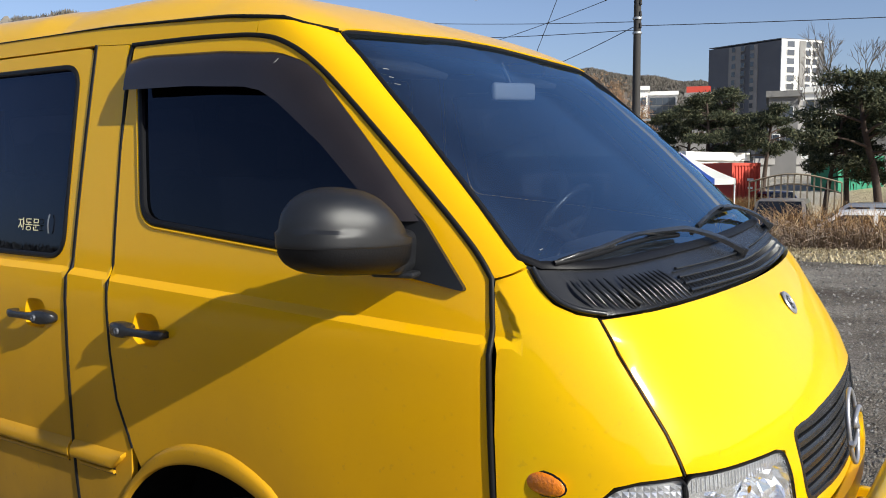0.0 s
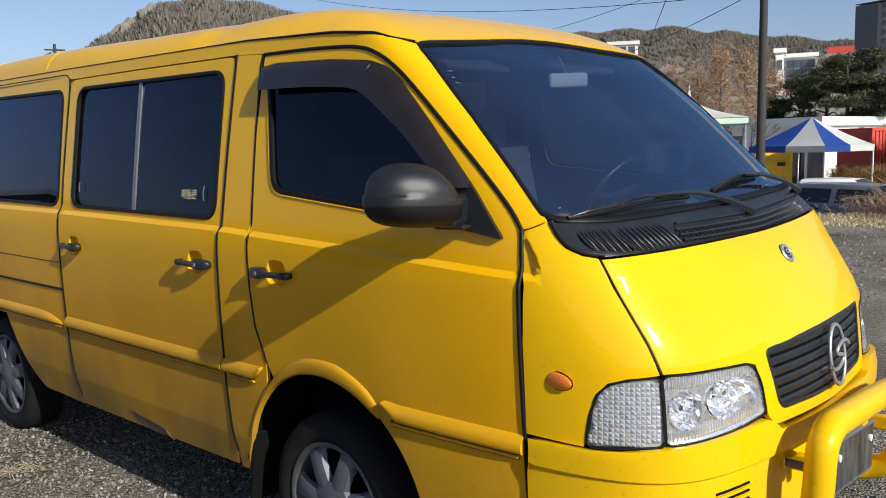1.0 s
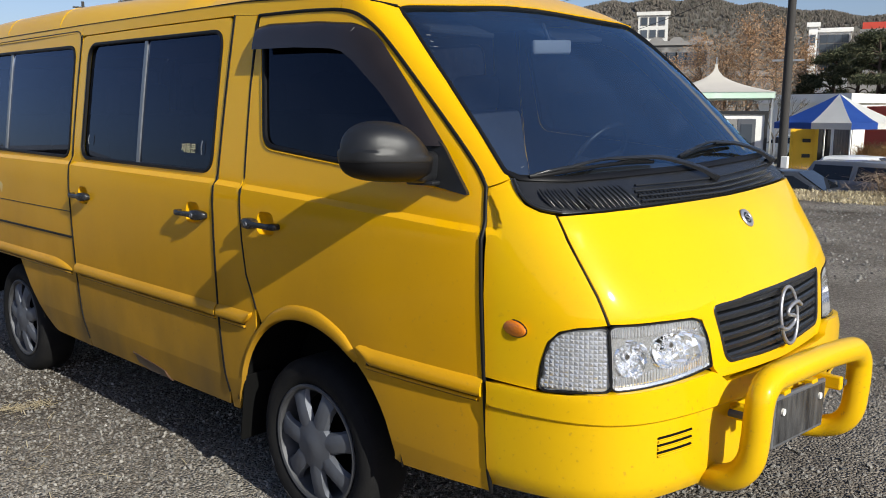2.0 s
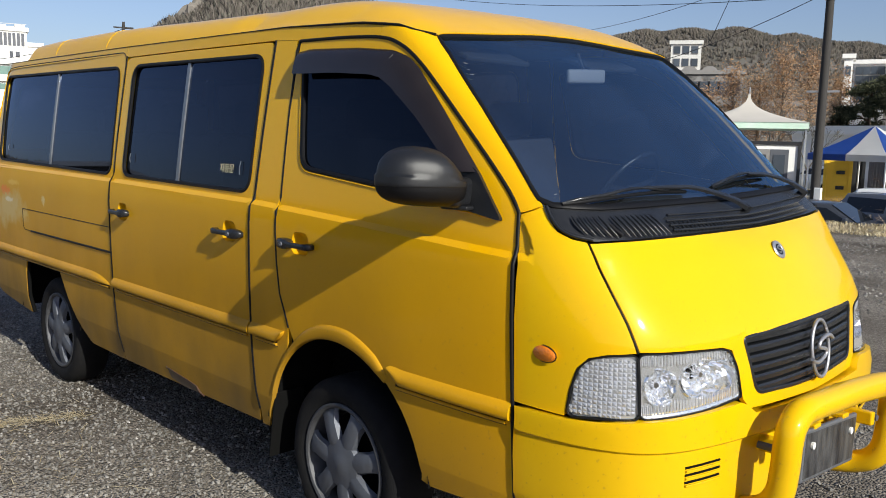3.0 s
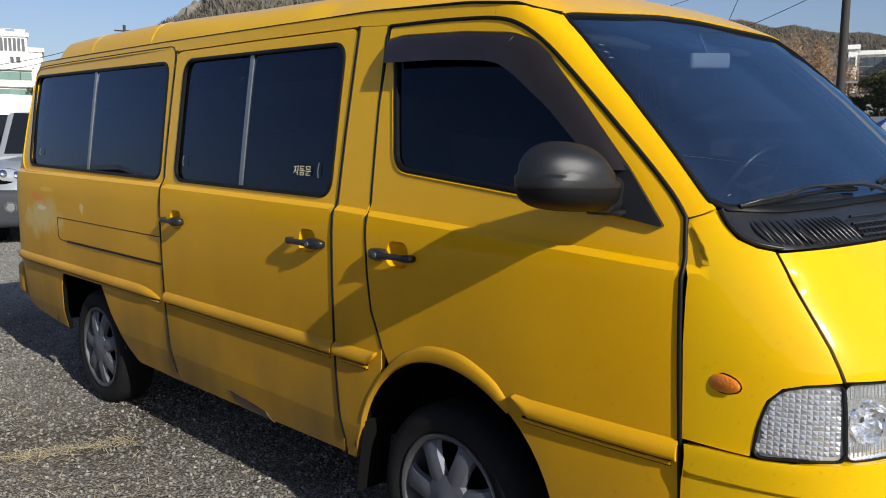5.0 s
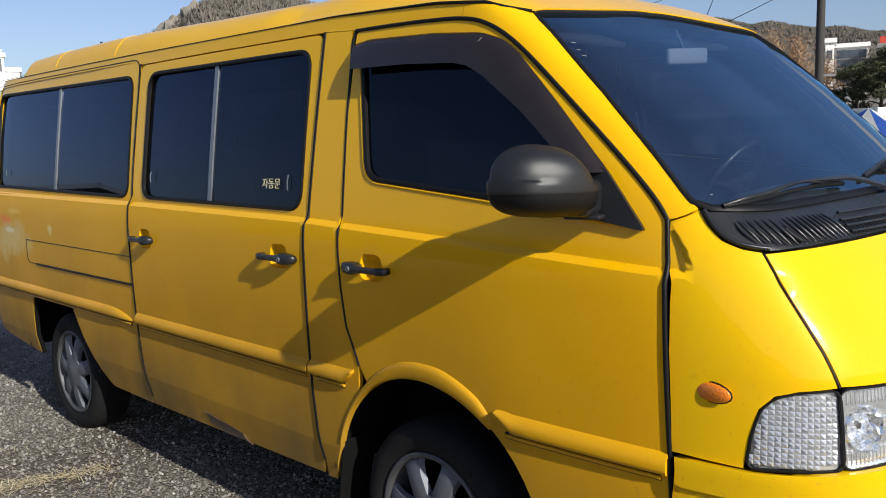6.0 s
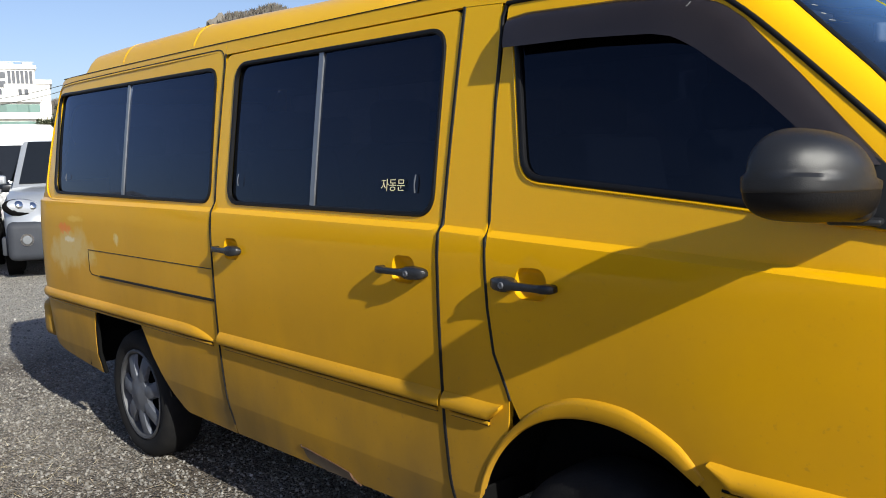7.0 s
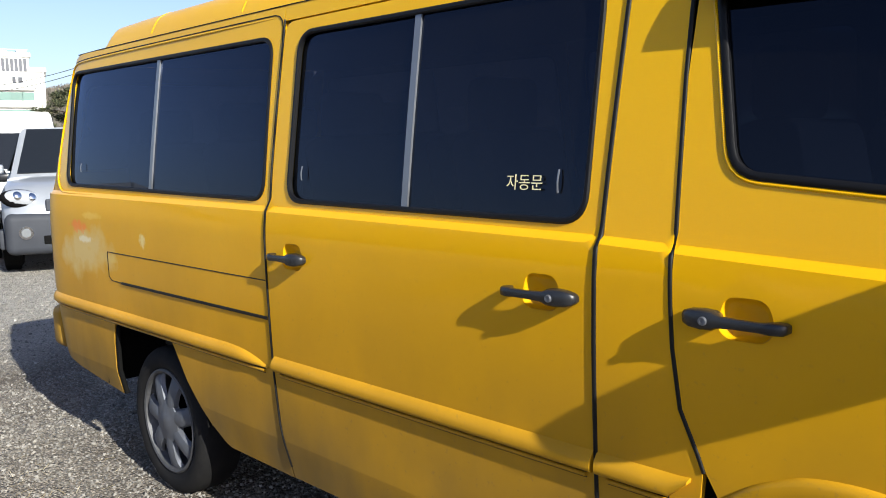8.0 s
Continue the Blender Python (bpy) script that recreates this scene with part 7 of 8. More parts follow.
def pagoda(c, yaw, half, eave, peak):
    t = thing("pagoda_tent", "white peaked pagoda tent with a pale valance", "tent", Matrix.Translation(c) @ Matrix.Rotation(yaw, 4, "Z"))
    bm = bmesh.new()
    rings = []
    for i in range(13):
        f = i / 12
        w = half * (1 - f) ** 2.5 + .06
        z = eave + (peak - eave) * f
        ring = []
        for s in range(4):
            a0, a1 = math.pi / 4 + s * math.pi / 2, math.pi / 4 + (s + 1) * math.pi / 2
            for j in range(5):
                p = Vector((math.cos(a0), math.sin(a0), 0)).lerp(Vector((math.cos(a1), math.sin(a1), 0)), j / 5) * w * math.sqrt(2)
                ring.append(bm.verts.new((p.x, p.y, z)))
        rings.append(ring)
    for a, b in zip(rings, rings[1:]):
        n = len(a)
        for i in range(n):
            bm.faces.new((a[i], a[(i + 1) % n], b[(i + 1) % n], b[i]))
    part("canopy", bm, CANVAS_BEIGE, t, "", True)
    bm = bm_box(0, 0, eave - .15, half * 2 + .04, half * 2 + .04, .3)
    part("valance", bm, GREEN_PALE, t, "pale green and white valance")
    for sx in (-1, 1):
        for sy in (-1, 1):
            part("leg", bm_box(sx * half * .97, sy * half * .97, eave / 2, .08, .08, eave), STEEL, t)
    part("finial", bm_cyl((0, 0, peak - .1), (0, 0, peak + .35), .03, n=8), STEEL, t)


GREEN_PALE = material("pale_green_canvas", (.45, .66, .50), rough=.6, var=.6, scale=.8, var_color=(.74, .75, .72))
w0 = spot(25.5, 46)
pagoda(w0, radians(22), 2.9, height(2.15, 46) - w0.z, height(4.0, 46) - w0.z)


def container(name, label, az0, az1, d, z_top, mat, depth=2.4, ribs=14, trim=None, z0=None, d2=None):
    p0, p1 = spot(az0, d, 0), spot(az1, d2 or d, 0)
    f = (p1 - p0)
    L = f.length
    z0 = float(ground_z(p0.x, p0.y)) if z0 is None else z0
    t = thing(name, label, "container", Matrix.Translation((p0.x, p0.y, z0)) @ Matrix.Rotation(math.atan2(f.y, f.x), 4, "Z"))
    h = z_top - z0
    part("box", bm_box(L / 2, depth / 2, h / 2, L, depth, h, .02), mat, t)
    for k in range(ribs):
        part("rib", bm_box((k + .5) * L / ribs, -.02, h / 2, L / ribs * .45, .05, h * .92, .012), mat, t)
    for z in (.08, h - .08):
        part("rail", bm_box(L / 2, -.03, z, L + .04, .10, .16, .01), trim or mat, t)
    for x in (.06, L - .06):
        part("corner_post", bm_box(x, -.03, h / 2, .14, .10, h, .01), trim or mat, t)
    return t, L, h


t, L, h = container("white_container", "white container office with black door frames under the tent", 28.5, 22.2, 41, height(1.05, 41), WHITE_WALL, trim=BLACK_STEEL, ribs=0)
for k, x in enumerate((L * .35, L * .62, L * .8)):
    dr = part("door", bm_box(x, -.05, h * .45, .8, .06, h * .86, .01), DARK_WALL if k != 1 else MID_WALL, t)
    part("door_window", bm_box(x, -.09, h * .62, .5, .03, h * .36), GLASS_FAR, dr)
t, L, h = container("orange_container", "orange-red shipping container with white lettering bars", 14.8, 13.1, 46, height(1.35, 46), RED_WALL, ribs=9, d2=47.2)
for z, w in ((h * .72, .9), (h * .58, .7)):
    part("lettering_bar", bm_box(L * .66, -.07, z, w * .45, .01, .12), CANVAS_W, t)
container("dark_container", "dark grey container with a flat roof beside the red one", 15.7, 14.95, 47, height(1.05, 47), BLACK_STEEL, ribs=10)
container("black_container", "black container with a flat roof", 19.2, 18.5, 42, height(.2, 42), BLACK_STEEL, ribs=5)
container("grey_container", "grey container beside the gazebo", 18.3, 17.3, 43, height(.2, 43), MID_WALL, ribs=6)
t, L, h = container("yellow_signboard", "yellow notice board with dark lettering bars", 20.8, 19.2, 41.2, height(.3, 41), YELLOW_SIGN, depth=.15, ribs=0)
for k in range(2):
    part("lettering_bar", bm_box(L * .6, -.05, h * (.68 - .28 * k), L * .3, .01, .16), BLACK_STEEL, t)
container("green_hut", "small green hut among the pines", 8.4, 5.9, 64, height(1.7, 64), GREEN_PAINT, ribs=8, d2=67)

# arched wooden rail by the pines
rail_t = thing("footbridge_rail", "weathered wooden footbridge rail with upright posts", "railing")
q0, q1 = spot(13.9, 34, 0), spot(8.6, 33, 0)
pts_r = []
for i in range(15):
    f = i / 14
    p = q0.lerp(q1, f)
    z = height(.15 - .2 * abs(f - .42), 34) + .26 * math.sin(math.pi * min(1, f * 1.0)) + .02
    pts_r.append((p.x, p.y, z))
    part("post", bm_box(p.x, p.y, z - .5, .05, .05, 1.04), WOOD_RAIL, rail_t)
tube("top_rail", [(x, y, z + .02) for x, y, z in pts_r], .035, WOOD_RAIL, rail_t, 6)
tube("lower_rail", [(x, y, z - .34) for x, y, z in pts_r], .03, WOOD_RAIL, rail_t, 6)

# ---- utility poles and wires ----
up = spot(21.15, 29)
pole = thing("utility_pole", "tall dark concrete utility pole with a cross bar and meter box", "pole", Matrix.Translation((up.x, up.y, up.z)))
part("shaft", bm_cyl((0, 0, -.3), (0, 0, 11.5), .15, .105, 20), POLE_CON, pole, "", True)
part("cross_bar", bm_box(0, 0, height(4.2, 29) - up.z, .95, .06, .06, 0, 1, None, Matrix.Rotation(radians(20), 4, "Z")), STEEL, pole)
for z in (height(9.7, 29), height(10.6, 29)):
    part("band", bm_cyl((0, 0, z - up.z - .03), (0, 0, z - up.z + .03), .155, n=20), STEEL, pole)
part("meter_box", bm_box(.16, -.16, height(-2.2, 29) - up.z, .22, .14, .45, .02), CANVAS_W, pole)
for k in range(3):
    part("insulator", bm_cyl((.13, -.06, height(10.0 + .7 * k, 29) - up.z), (.13, -.06, height(10.3 + .7 * k, 29) - up.z), .045, .03, 10), POLE_CON, pole)


def wire(a, b, sag, r=.013):
    a, b = Vector(a), Vector(b)
    P = [a.lerp(b, f) - Vector((0, 0, sag * 4 * f * (1 - f))) for f in np.linspace(0, 1, 24)]
    t = tube("overhead_wire", P, r, WIRE, None, 5)
    tagged(t, "thin black overhead wire strung from a pole", "wire", "overhead wires")


top = lambda el: Vector((up.x, up.y, height(el, 29)))
far_l = spot(52, 70, 0)
wire(top(10.4), (far_l.x, far_l.y, 15.5), .8)
wire(top(9.9), (far_l.x, far_l.y, 14.2), 1.0)
wire(top(10.15), (up.x + 40, up.y + 8, height(10.55, 29)), .5)
wire(top(10.2), (spot(36, 45, 0).x, spot(36, 45, 0).y, 5.0), .5)
wire(top(12.5), (spot(38, 60, 0).x, spot(38, 60, 0).y, 9.0), .5)
wire(top(13.2), (far_l.x, far_l.y, 19.0), 1.0)
gp = spot(25.6, 32, 0)
wire((gp.x, gp.y, height(13.5, 32)), (spot(28, 33, 0).x, spot(28, 33, 0).y, height(7.5, 33)), 0)
lp = spot(66.2, 92)
pole2 = thing("far_utility_pole", "distant wooden utility pole with two cross arms", "pole", Matrix.Translation((lp.x, lp.y, 0)))
part("shaft", bm_cyl((0, 0, -.3), (0, 0, height(7.5, 92)), .2, .14, 12), POLE_CON, pole2)
for z, w in ((height(7.15, 92), 1.9), (height(6.9, 92), 1.3)):
    part("cross_arm", bm_box(0, 0, z, w, .14, .14, 0, 1, None, Matrix.Rotation(radians(66), 4, "Z")), POLE_CON, pole2)
lw = spot(78, 80, 0)
wire((lp.x, lp.y, height(7.1, 92)), (lw.x, lw.y, height(4.3, 80)), 1.0, .03)
wire((lp.x, lp.y, height(6.8, 92)), (lw.x, lw.y, height(3.9, 80)), 1.0, .03)
wire(top(12.9), (far_l.x, far_l.y, 17.2), 1.0)
tp_ = spot(31.5, 33, 0)
tag = thing("wire_tag", "small white marker tag hanging on a wire", "marker")
part("tag_plate", bm_box(tp_.x, tp_.y, height(12.1, 33), .14, .02, .10), CANVAS_W, tag)
rw = spot(40, 90, 0)
wire((lp.x, lp.y, height(7.1, 92)), (rw.x, rw.y, height(8.5, 90)), 1.0, .03)
# ---- parked vehicles ----
CAR_GLASS = material("dark_car_glass", (.010, .012, .015), rough=.03, specular=.5)


def paint(name, c, metal=.3):
    return material(name, c, rough=.32, metal=metal, coat=.6, var=.25, scale=3, var_color=tuple(q * .8 for q in c), detail_var=.05)


SILVER = paint("silver_paint", (.38, .40, .43), .4)
DULL_SILVER = paint("dusty_silver_paint", (.17, .175, .185), .3)
WHITE_P = paint("white_paint", (.78, .78, .77), 0)
GREY_P = paint("grey_paint", (.045, .05, .06), .3)
CLAD = material("dark_grey_cladding", (.040, .044, .054), rough=.6, specular=.25, var=.3, scale=6)
BLACK_P = paint("black_paint", (.016, .017, .02), .2)
BROWN_P = paint("dusty_brown_paint", (.20, .175, .155), .1)
BLUE_P = paint("dark_blue_paint", (.02, .035, .13), .2)


def loft(stations, mat, owner, name, label=""):
    """Joins cross-sections (x, [(y, z), ...]) into a body, mirrored over y."""
    bm = bmesh.new()
    rings = []
    for x, sec in stations:
        full = [(y, z) for y, z in sec] + [(-y, z) for y, z in sec[::-1] if y > 1e-6]
        rings.append([bm.verts.new((x, y, z)) for y, z in full])
    n = len(rings[0])
    for a, b in zip(rings, rings[1:]):
        for i in range(n):
            bm.faces.new((a[i], a[(i + 1) % n], b[(i + 1) % n], b[i]))
    bm.faces.new(rings[0])
    bm.faces.new(rings[-1][::-1])
    return part(name, bm, mat, owner, label, True)


def glass_quad(owner, name, pts4, inset, lift, mat=None):
    """A pane with thickness over a four-cornered part of the cabin."""
    P = [Vector(p) for p in pts4]
    c = sum(P, Vector()) / 4
    n = (P[1] - P[0]).cross(P[3] - P[0]).normalized()
    if n.dot(c - Vector((c.x * .3, 0, .8))) < 0:
        n = -n
    Q = [c + (p - c) * inset + n * lift for p in P]
    bm = bmesh.new()
    a = [bm.verts.new(q) for q in Q]
    b = [bm.verts.new(q - n * .02) for q in Q]
    bm.faces.new(a)
    bm.faces.new(b[::-1])
    for i in range(4):
        bm.faces.new((a[i], a[(i + 1) % 4], b[(i + 1) % 4], b[i]))
    return part(name, bm, mat or CAR_GLASS, owner)


def car(name, label, loc, yaw, mat, L=4.4, W=.90, hood=.98, belt_z=1.02, roof=1.48, nose=.62, x=( .95, .25, -1.35, -1.95), lower=None, flat_nose=False, wheel_r=.32, category="car", screen=(0, 1, .93)):
    """A car about its middle, nose along +x. x: base and top of the windscreen, top and base of the rear screen."""
    t = thing(name, label, category, Matrix.Translation(loc) @ Matrix.Rotation(yaw, 4, "Z"))
    h = L / 2
    z0 = .26

    def sec(w, top, crown=.03):
        return [(0, z0), (w * .90, z0), (w * .98, z0 + .14), (w, (z0 + top) / 2), (w * .985, top - .14), (w * .93, top - .03), (w * .6, top + crown * .6), (0, top + crown)]

    st = [(h, sec(W * .80, nose * .92, .01)), (h - .05, sec(W * .88, nose + .06, .015)), (h - .22, sec(W * .96, hood - .16 if not flat_nose else hood - .05)), (h - .55, sec(W, hood - .06)), (x[0], sec(W, hood)),
          (x[1], sec(W, belt_z)), (x[2], sec(W, belt_z + .02)), (x[3], sec(W * .99, belt_z + .02)), (-h + .12, sec(W * .95, belt_z - .06)), (-h, sec(W * .86, belt_z - .20))]
    loft(st, mat, t, "body")
    wt = W * .76

    def top(w, z):
        return [(0, belt_z - .1), (W * .97, belt_z - .1), (W * .955, belt_z), (w, z - .06), (w * .93, z - .004), (0, z + .02)]

    loft([(x[0] + .02, [(0, hood - .1), (W * .95, hood - .1), (W * .94, hood - .02), (W * .90, hood), (W * .80, hood + .014), (0, hood + .03)]), (x[1], top(wt, roof - .02)), ((x[1] + x[2]) / 2, top(wt, roof + .01)), (x[2], top(wt, roof - .02)),
          (x[3], [(0, belt_z - .1), (W * .95, belt_z - .1), (W * .94, belt_z - .02), (W * .88, belt_z), (W * .5, belt_z + .01), (0, belt_z + .015)])], mat, t, "cabin")
    foot_l, foot_r = Vector((x[0], -W * .86, hood + .02)), Vector((x[0], W * .86, hood + .02))
    head_l, head_r = Vector((x[1], -wt * .93, roof - .03)), Vector((x[1], wt * .93, roof - .03))
    glass_quad(t, "windscreen", [foot_l.lerp(head_l, screen[0]), foot_r.lerp(head_r, screen[0]), foot_r.lerp(head_r, screen[1]), foot_l.lerp(head_l, screen[1])], screen[2], .032)
    glass_quad(t, "rear_screen", [(x[3], W * .86, belt_z + .02), (x[3], -W * .86, belt_z + .02), (x[2], -wt * .93, roof - .03), (x[2], wt * .93, roof - .03)], .92, .015)
    mid = (x[1] * .55 + x[2] * .45)
    for s in (-1, 1):
        lo, hi = s * W * .945, s * (wt + .012)
        for xa0, xa1, xb0, xb1 in ((x[0] - .12, mid + .04, x[1] - .05, mid + .04), (mid - .04, x[2] + .02, mid - .04, x[2] + .06), (x[2] - .04, x[3] + .12, x[2] - .0, x[2] - .06)):
            if xa0 - xa1 > .25:
                glass_quad(t, "side_window", [(xa0, lo, belt_z + .03), (xa1, lo, belt_z + .03), (xb1, hi, roof - .10), (xb0, hi, roof - .10)], .94, .008)
        m = part("wing_mirror", bm_box(x[0] - .18, s * (W + .09), belt_z + .07, .12, .20, .14, .04, 3), mat, t, "", True)
        # clear headlamp: a dark surround, the lens and two bowls set into it
        place = Matrix.Translation((h - (.15 if lower else .18), s * W * .68, nose + (.145 if lower else .11))) @ Matrix.Rotation(-s * .5, 4, "Z") @ Matrix.Rotation(-.5, 4, "Y") @ Matrix.Rotation(s * .18, 4, "X")
        size = Vector((.115, W * .29, .125)) if lower else Vector((.12, W * .27, .105))

        def egg(c, r, n):
            e = bmesh.new()
            bmesh.ops.create_uvsphere(e, u_segments=n, v_segments=n // 2 + 2, radius=1, matrix=place @ Matrix.Translation(c) @ Matrix.Diagonal((*r, 1)))
            return e

        hl = part("headlamp", egg((0, 0, 0), size, 24), LENS_CAR, t, "clear headlamp", True)
        part("lamp_surround", egg((-.012, 0, 0), (size.x, size.y * 1.06, size.z * 1.09), 24), DARK, hl, "", True)
        for dy in (-.105, .075):
            part("lamp_bowl", egg((size.x * .80, dy, -.01), (.034, .058, .062), 16), CHROME, hl, "", True)
        part("tail_lamp", bm_box(-h + .05, s * W * .80, belt_z - .22, .10, .2, .26, .03, 2), RED_LENS, t, "", True)
        for wx in (h - .82, -h + .80):
            wh = new("wheel")
            wh.parent = t
            wh.location = (wx, s * (W - .10), wheel_r)
            lathe("tyre", [(wheel_r * .62, -.10), (wheel_r * .9, -.11), (wheel_r, -.08), (wheel_r, .08), (wheel_r * .9, .11), (wheel_r * .62, .10)], 28, TYRE, wh, closed=True)
            lathe("rim", [(0, s * .07), (wheel_r * .2, s * .085), (wheel_r * .55, s * .06), (wheel_r * .66, s * .10)], 28, ALLOY, wh)
            part("wheel_arch", bm_cyl((wx, s * (W - .17), wheel_r + .02), (wx, s * (W + .005), wheel_r + .02), wheel_r * 1.16, n=28), DARK, t)
    part("front_bumper", bm_box(h - .10, 0, .50 if lower else .44, .30, W * 1.86, .54 if lower else .42, .10, 4), lower or mat, t, "", True)
    part("rear_bumper", bm_box(-h + .10, 0, .46, .28, W * 1.84, .32, .10, 4), lower or mat, t, "", True)
    part("grille", bm_box(h - .06, 0, nose + .06, .12, W * .8, .16, .02, 2), CLAD, t)
    part("air_intake", bm_box(h + .045, 0, .42, .03, W * .9, .12, .02, 2), DARK, t)
    if lower:
        for s in (-1, 1):
            fog = part("fog_lamp", bm_cyl((h - .02, s * W * .66, .52), (h + .065, s * W * .66, .52), .095, .085, 24), CHROME, t, "", True)
            part("fog_lens", bm_cyl((h + .05, s * W * .66, .52), (h + .075, s * W * .66, .52), .062, .055, 20), FOG_GLASS, fog, "", True)
            part("sill_cladding", bm_box(0, s * W * .97, .42, L * .9, .10, .26, .03, 2), lower, t, "", True)
    return t


FOG_GLASS = material("fog_lamp_glass", (.16, .17, .18), rough=.2, coat=.6, bump=.3, bump_scale=30)
LENS_CAR = material("car_headlamp", (.42, .44, .47), rough=.2, metal=.3, coat=.8, bump=.3, bump_scale=30)

# beside the van's tail: a silver off-roader with dark cladding and a white minibus behind it
car("silver_off_roader", "silver off-road car with dark grey lower cladding facing the van", (-12.7, 2.46, 0), radians(-21), SILVER, L=4.5, W=.93, hood=1.20, belt_z=1.25, roof=1.92, nose=.80, x=(1.05, .40, -1.75, -2.05), lower=CLAD, wheel_r=.37)
car("white_minibus", "tall white minibus with a broad windscreen", (-19.9, 3.85, -.05), radians(-17), WHITE_P, L=5.2, W=.98, hood=1.16, belt_z=1.22, roof=2.50, nose=.80, x=(2.0, 1.35, -2.35, -2.5), flat_nose=True, wheel_r=.34, category="minibus", screen=(.04, .68, .90))
car("dark_saloon", "dark car parked beside the silver off-roader", (-14.8, 1.12, 0), radians(-21), BLACK_P, L=4.5, W=.88, hood=1.05, belt_z=1.1, roof=1.6)

# along the bank, one step lower
def bank(az, d):
    p = spot(az, d)
    return (p.x, p.y, p.z)


car("grey_estate", "silver-grey estate car with dark windows parked below the grassy bank", bank(14.7, 23.4), radians(-18), DULL_SILVER, L=4.3, W=.86, hood=.98, belt_z=1.0, roof=1.50, nose=.66, x=(1.25, .45, -1.85, -2.08))
car("dark_grey_saloon", "dark blue-grey saloon parked beside the pole", bank(20.6, 22.0), radians(4), GREY_P, L=4.3, W=.85, roof=1.36, belt_z=.93, hood=.90, x=(1.0, .35, -1.1, -1.75))
car("white_parked_car", "white car parked behind the silver-grey estate", bank(15.6, 28.2), radians(0), WHITE_P, L=4.4, W=.88, roof=1.55, x=(.95, .1, -1.4, -1.95))
car("white_hatchback", "dusty white hatchback parked among dry weeds", bank(8.4, 24.5), radians(190), WHITE_P, L=4.1, W=.86, roof=1.50, x=(.95, .25, -1.5, -1.9))
car("old_brown_estate", "old dusty brown-grey estate car half hidden by weeds", bank(12.2, 27.0), radians(-84), BROWN_P, L=4.4, W=.87, roof=1.86, belt_z=1.08, hood=1.02, x=(1.0, .5, -1.8, -2.1))
car("blue_parked_car", "dark blue car parked beside the red container", bank(11.9, 46), radians(-60), BLUE_P, L=4.3, W=.87, roof=1.6)
car("silver_hatchback", "silver hatchback parked behind the white one", bank(7.8, 30), radians(182), SILVER, L=4.1, W=.86, roof=1.55)
car("far_white_car", "white car parked near the tents", bank(20.9, 50), radians(150), WHITE_P, L=4.4, W=.88)

# ---- trees ----
BARK = material("pine_bark", (.075, .05, .038), rough=.95, var=.6, scale=9, var_color=(.035, .026, .02), bump=.6, bump_scale=20)
PALE_BARK = material("grey_bark", (.16, .14, .115), rough=.95, var=.5, scale=8, bump=.4, bump_scale=25)
NEEDLES = island_material("pine_needles", [(0, (.03, .038, .022)), (.5, (.06, .07, .038)), (.85, (.105, .11, .058)), (1, (.18, .17, .10))])
RUSSET = island_material("russet_leaves", [(0, (.20, .105, .055)), (.5, (.40, .235, .125)), (1, (.54, .37, .22))])
TWIG = island_material("bare_twigs", [(0, (.14, .10, .075)), (1, (.38, .29, .21))])
NEEDLE_V = [(-.09, 0, 0), (.09, 0, 0), (.07, .5, .10), (-.07, .5, .10), (0, 1.0, .05), (0, .5, -.06)]
NEEDLE_F = [(0, 1, 2), (0, 2, 3), (3, 2, 4), (0, 5, 1), (5, 4, 2)]


def limb(P, r0, r1, mat, owner, name="limb"):
    S = smooth_path(P, 5)
    tube(name, S, [r0 + (r1 - r0) * i / (len(S) - 1) for i in range(len(S))], mat, owner, 7)


def pine(base, h, spread, seed, lean=0.0, low=.35, n_clump=16):
    """A wind-shaped pine: a bent trunk, level limbs and flat clouds of needles."""
    r = random.Random(seed)
    g = np.random.default_rng(seed)
    t = thing("pine_tree", "dark green pine with a bent trunk and layered crown", "tree", group="pines")
    b = Vector(base)
    P = [b + Vector((0, 0, -.2)), b + Vector((lean * .3, r.uniform(-.2, .2), h * .3)), b + Vector((lean * .8, r.uniform(-.4, .4), h * .6)), b + Vector((lean * .9 + r.uniform(-.3, .3), 0, h * .92))]
    limb(P, h * .028, h * .008, BARK, t, "trunk")
    cs, sc = [], []
    for k in range(n_clump):
        f = low + (1 - low) * (k + r.random()) / n_clump
        a = r.uniform(0, 2 * math.pi)
        at = P[1].lerp(P[2], min(1, max(0, (f - .3) / .3))) if f < .6 else P[2].lerp(P[3], (f - .6) / .4)
        reach = spread * (1.05 - .75 * max(0, f - .45) / .55) * r.uniform(.35, 1)
        tip = at + Vector((math.cos(a) * reach, math.sin(a) * reach, r.uniform(-.05, .12) * h * .5))
        limb([at, at.lerp(tip, .5) + Vector((0, 0, .06 * h * r.random())), tip], h * .009, h * .003, BARK, t)
        m = 420
        q = g.normal(0, 1, (m, 3))
        q /= np.linalg.norm(q, axis=1)[:, None]
        q *= g.random((m, 1)) ** .4
        w = spread * r.uniform(.20, .36)
        c = np.array(tip) + q * (w, w, w * .34) + g.normal(0, .06, (m, 3))
        cs.append(c)
        sc.append(g.uniform(.16, .40, m))
    soup("crown", np.concatenate(cs), np.concatenate(sc), NEEDLE_V, [f for f in NEEDLE_F], NEEDLES, g, "flat clouds of dark needles", "", parent=t)
    return t


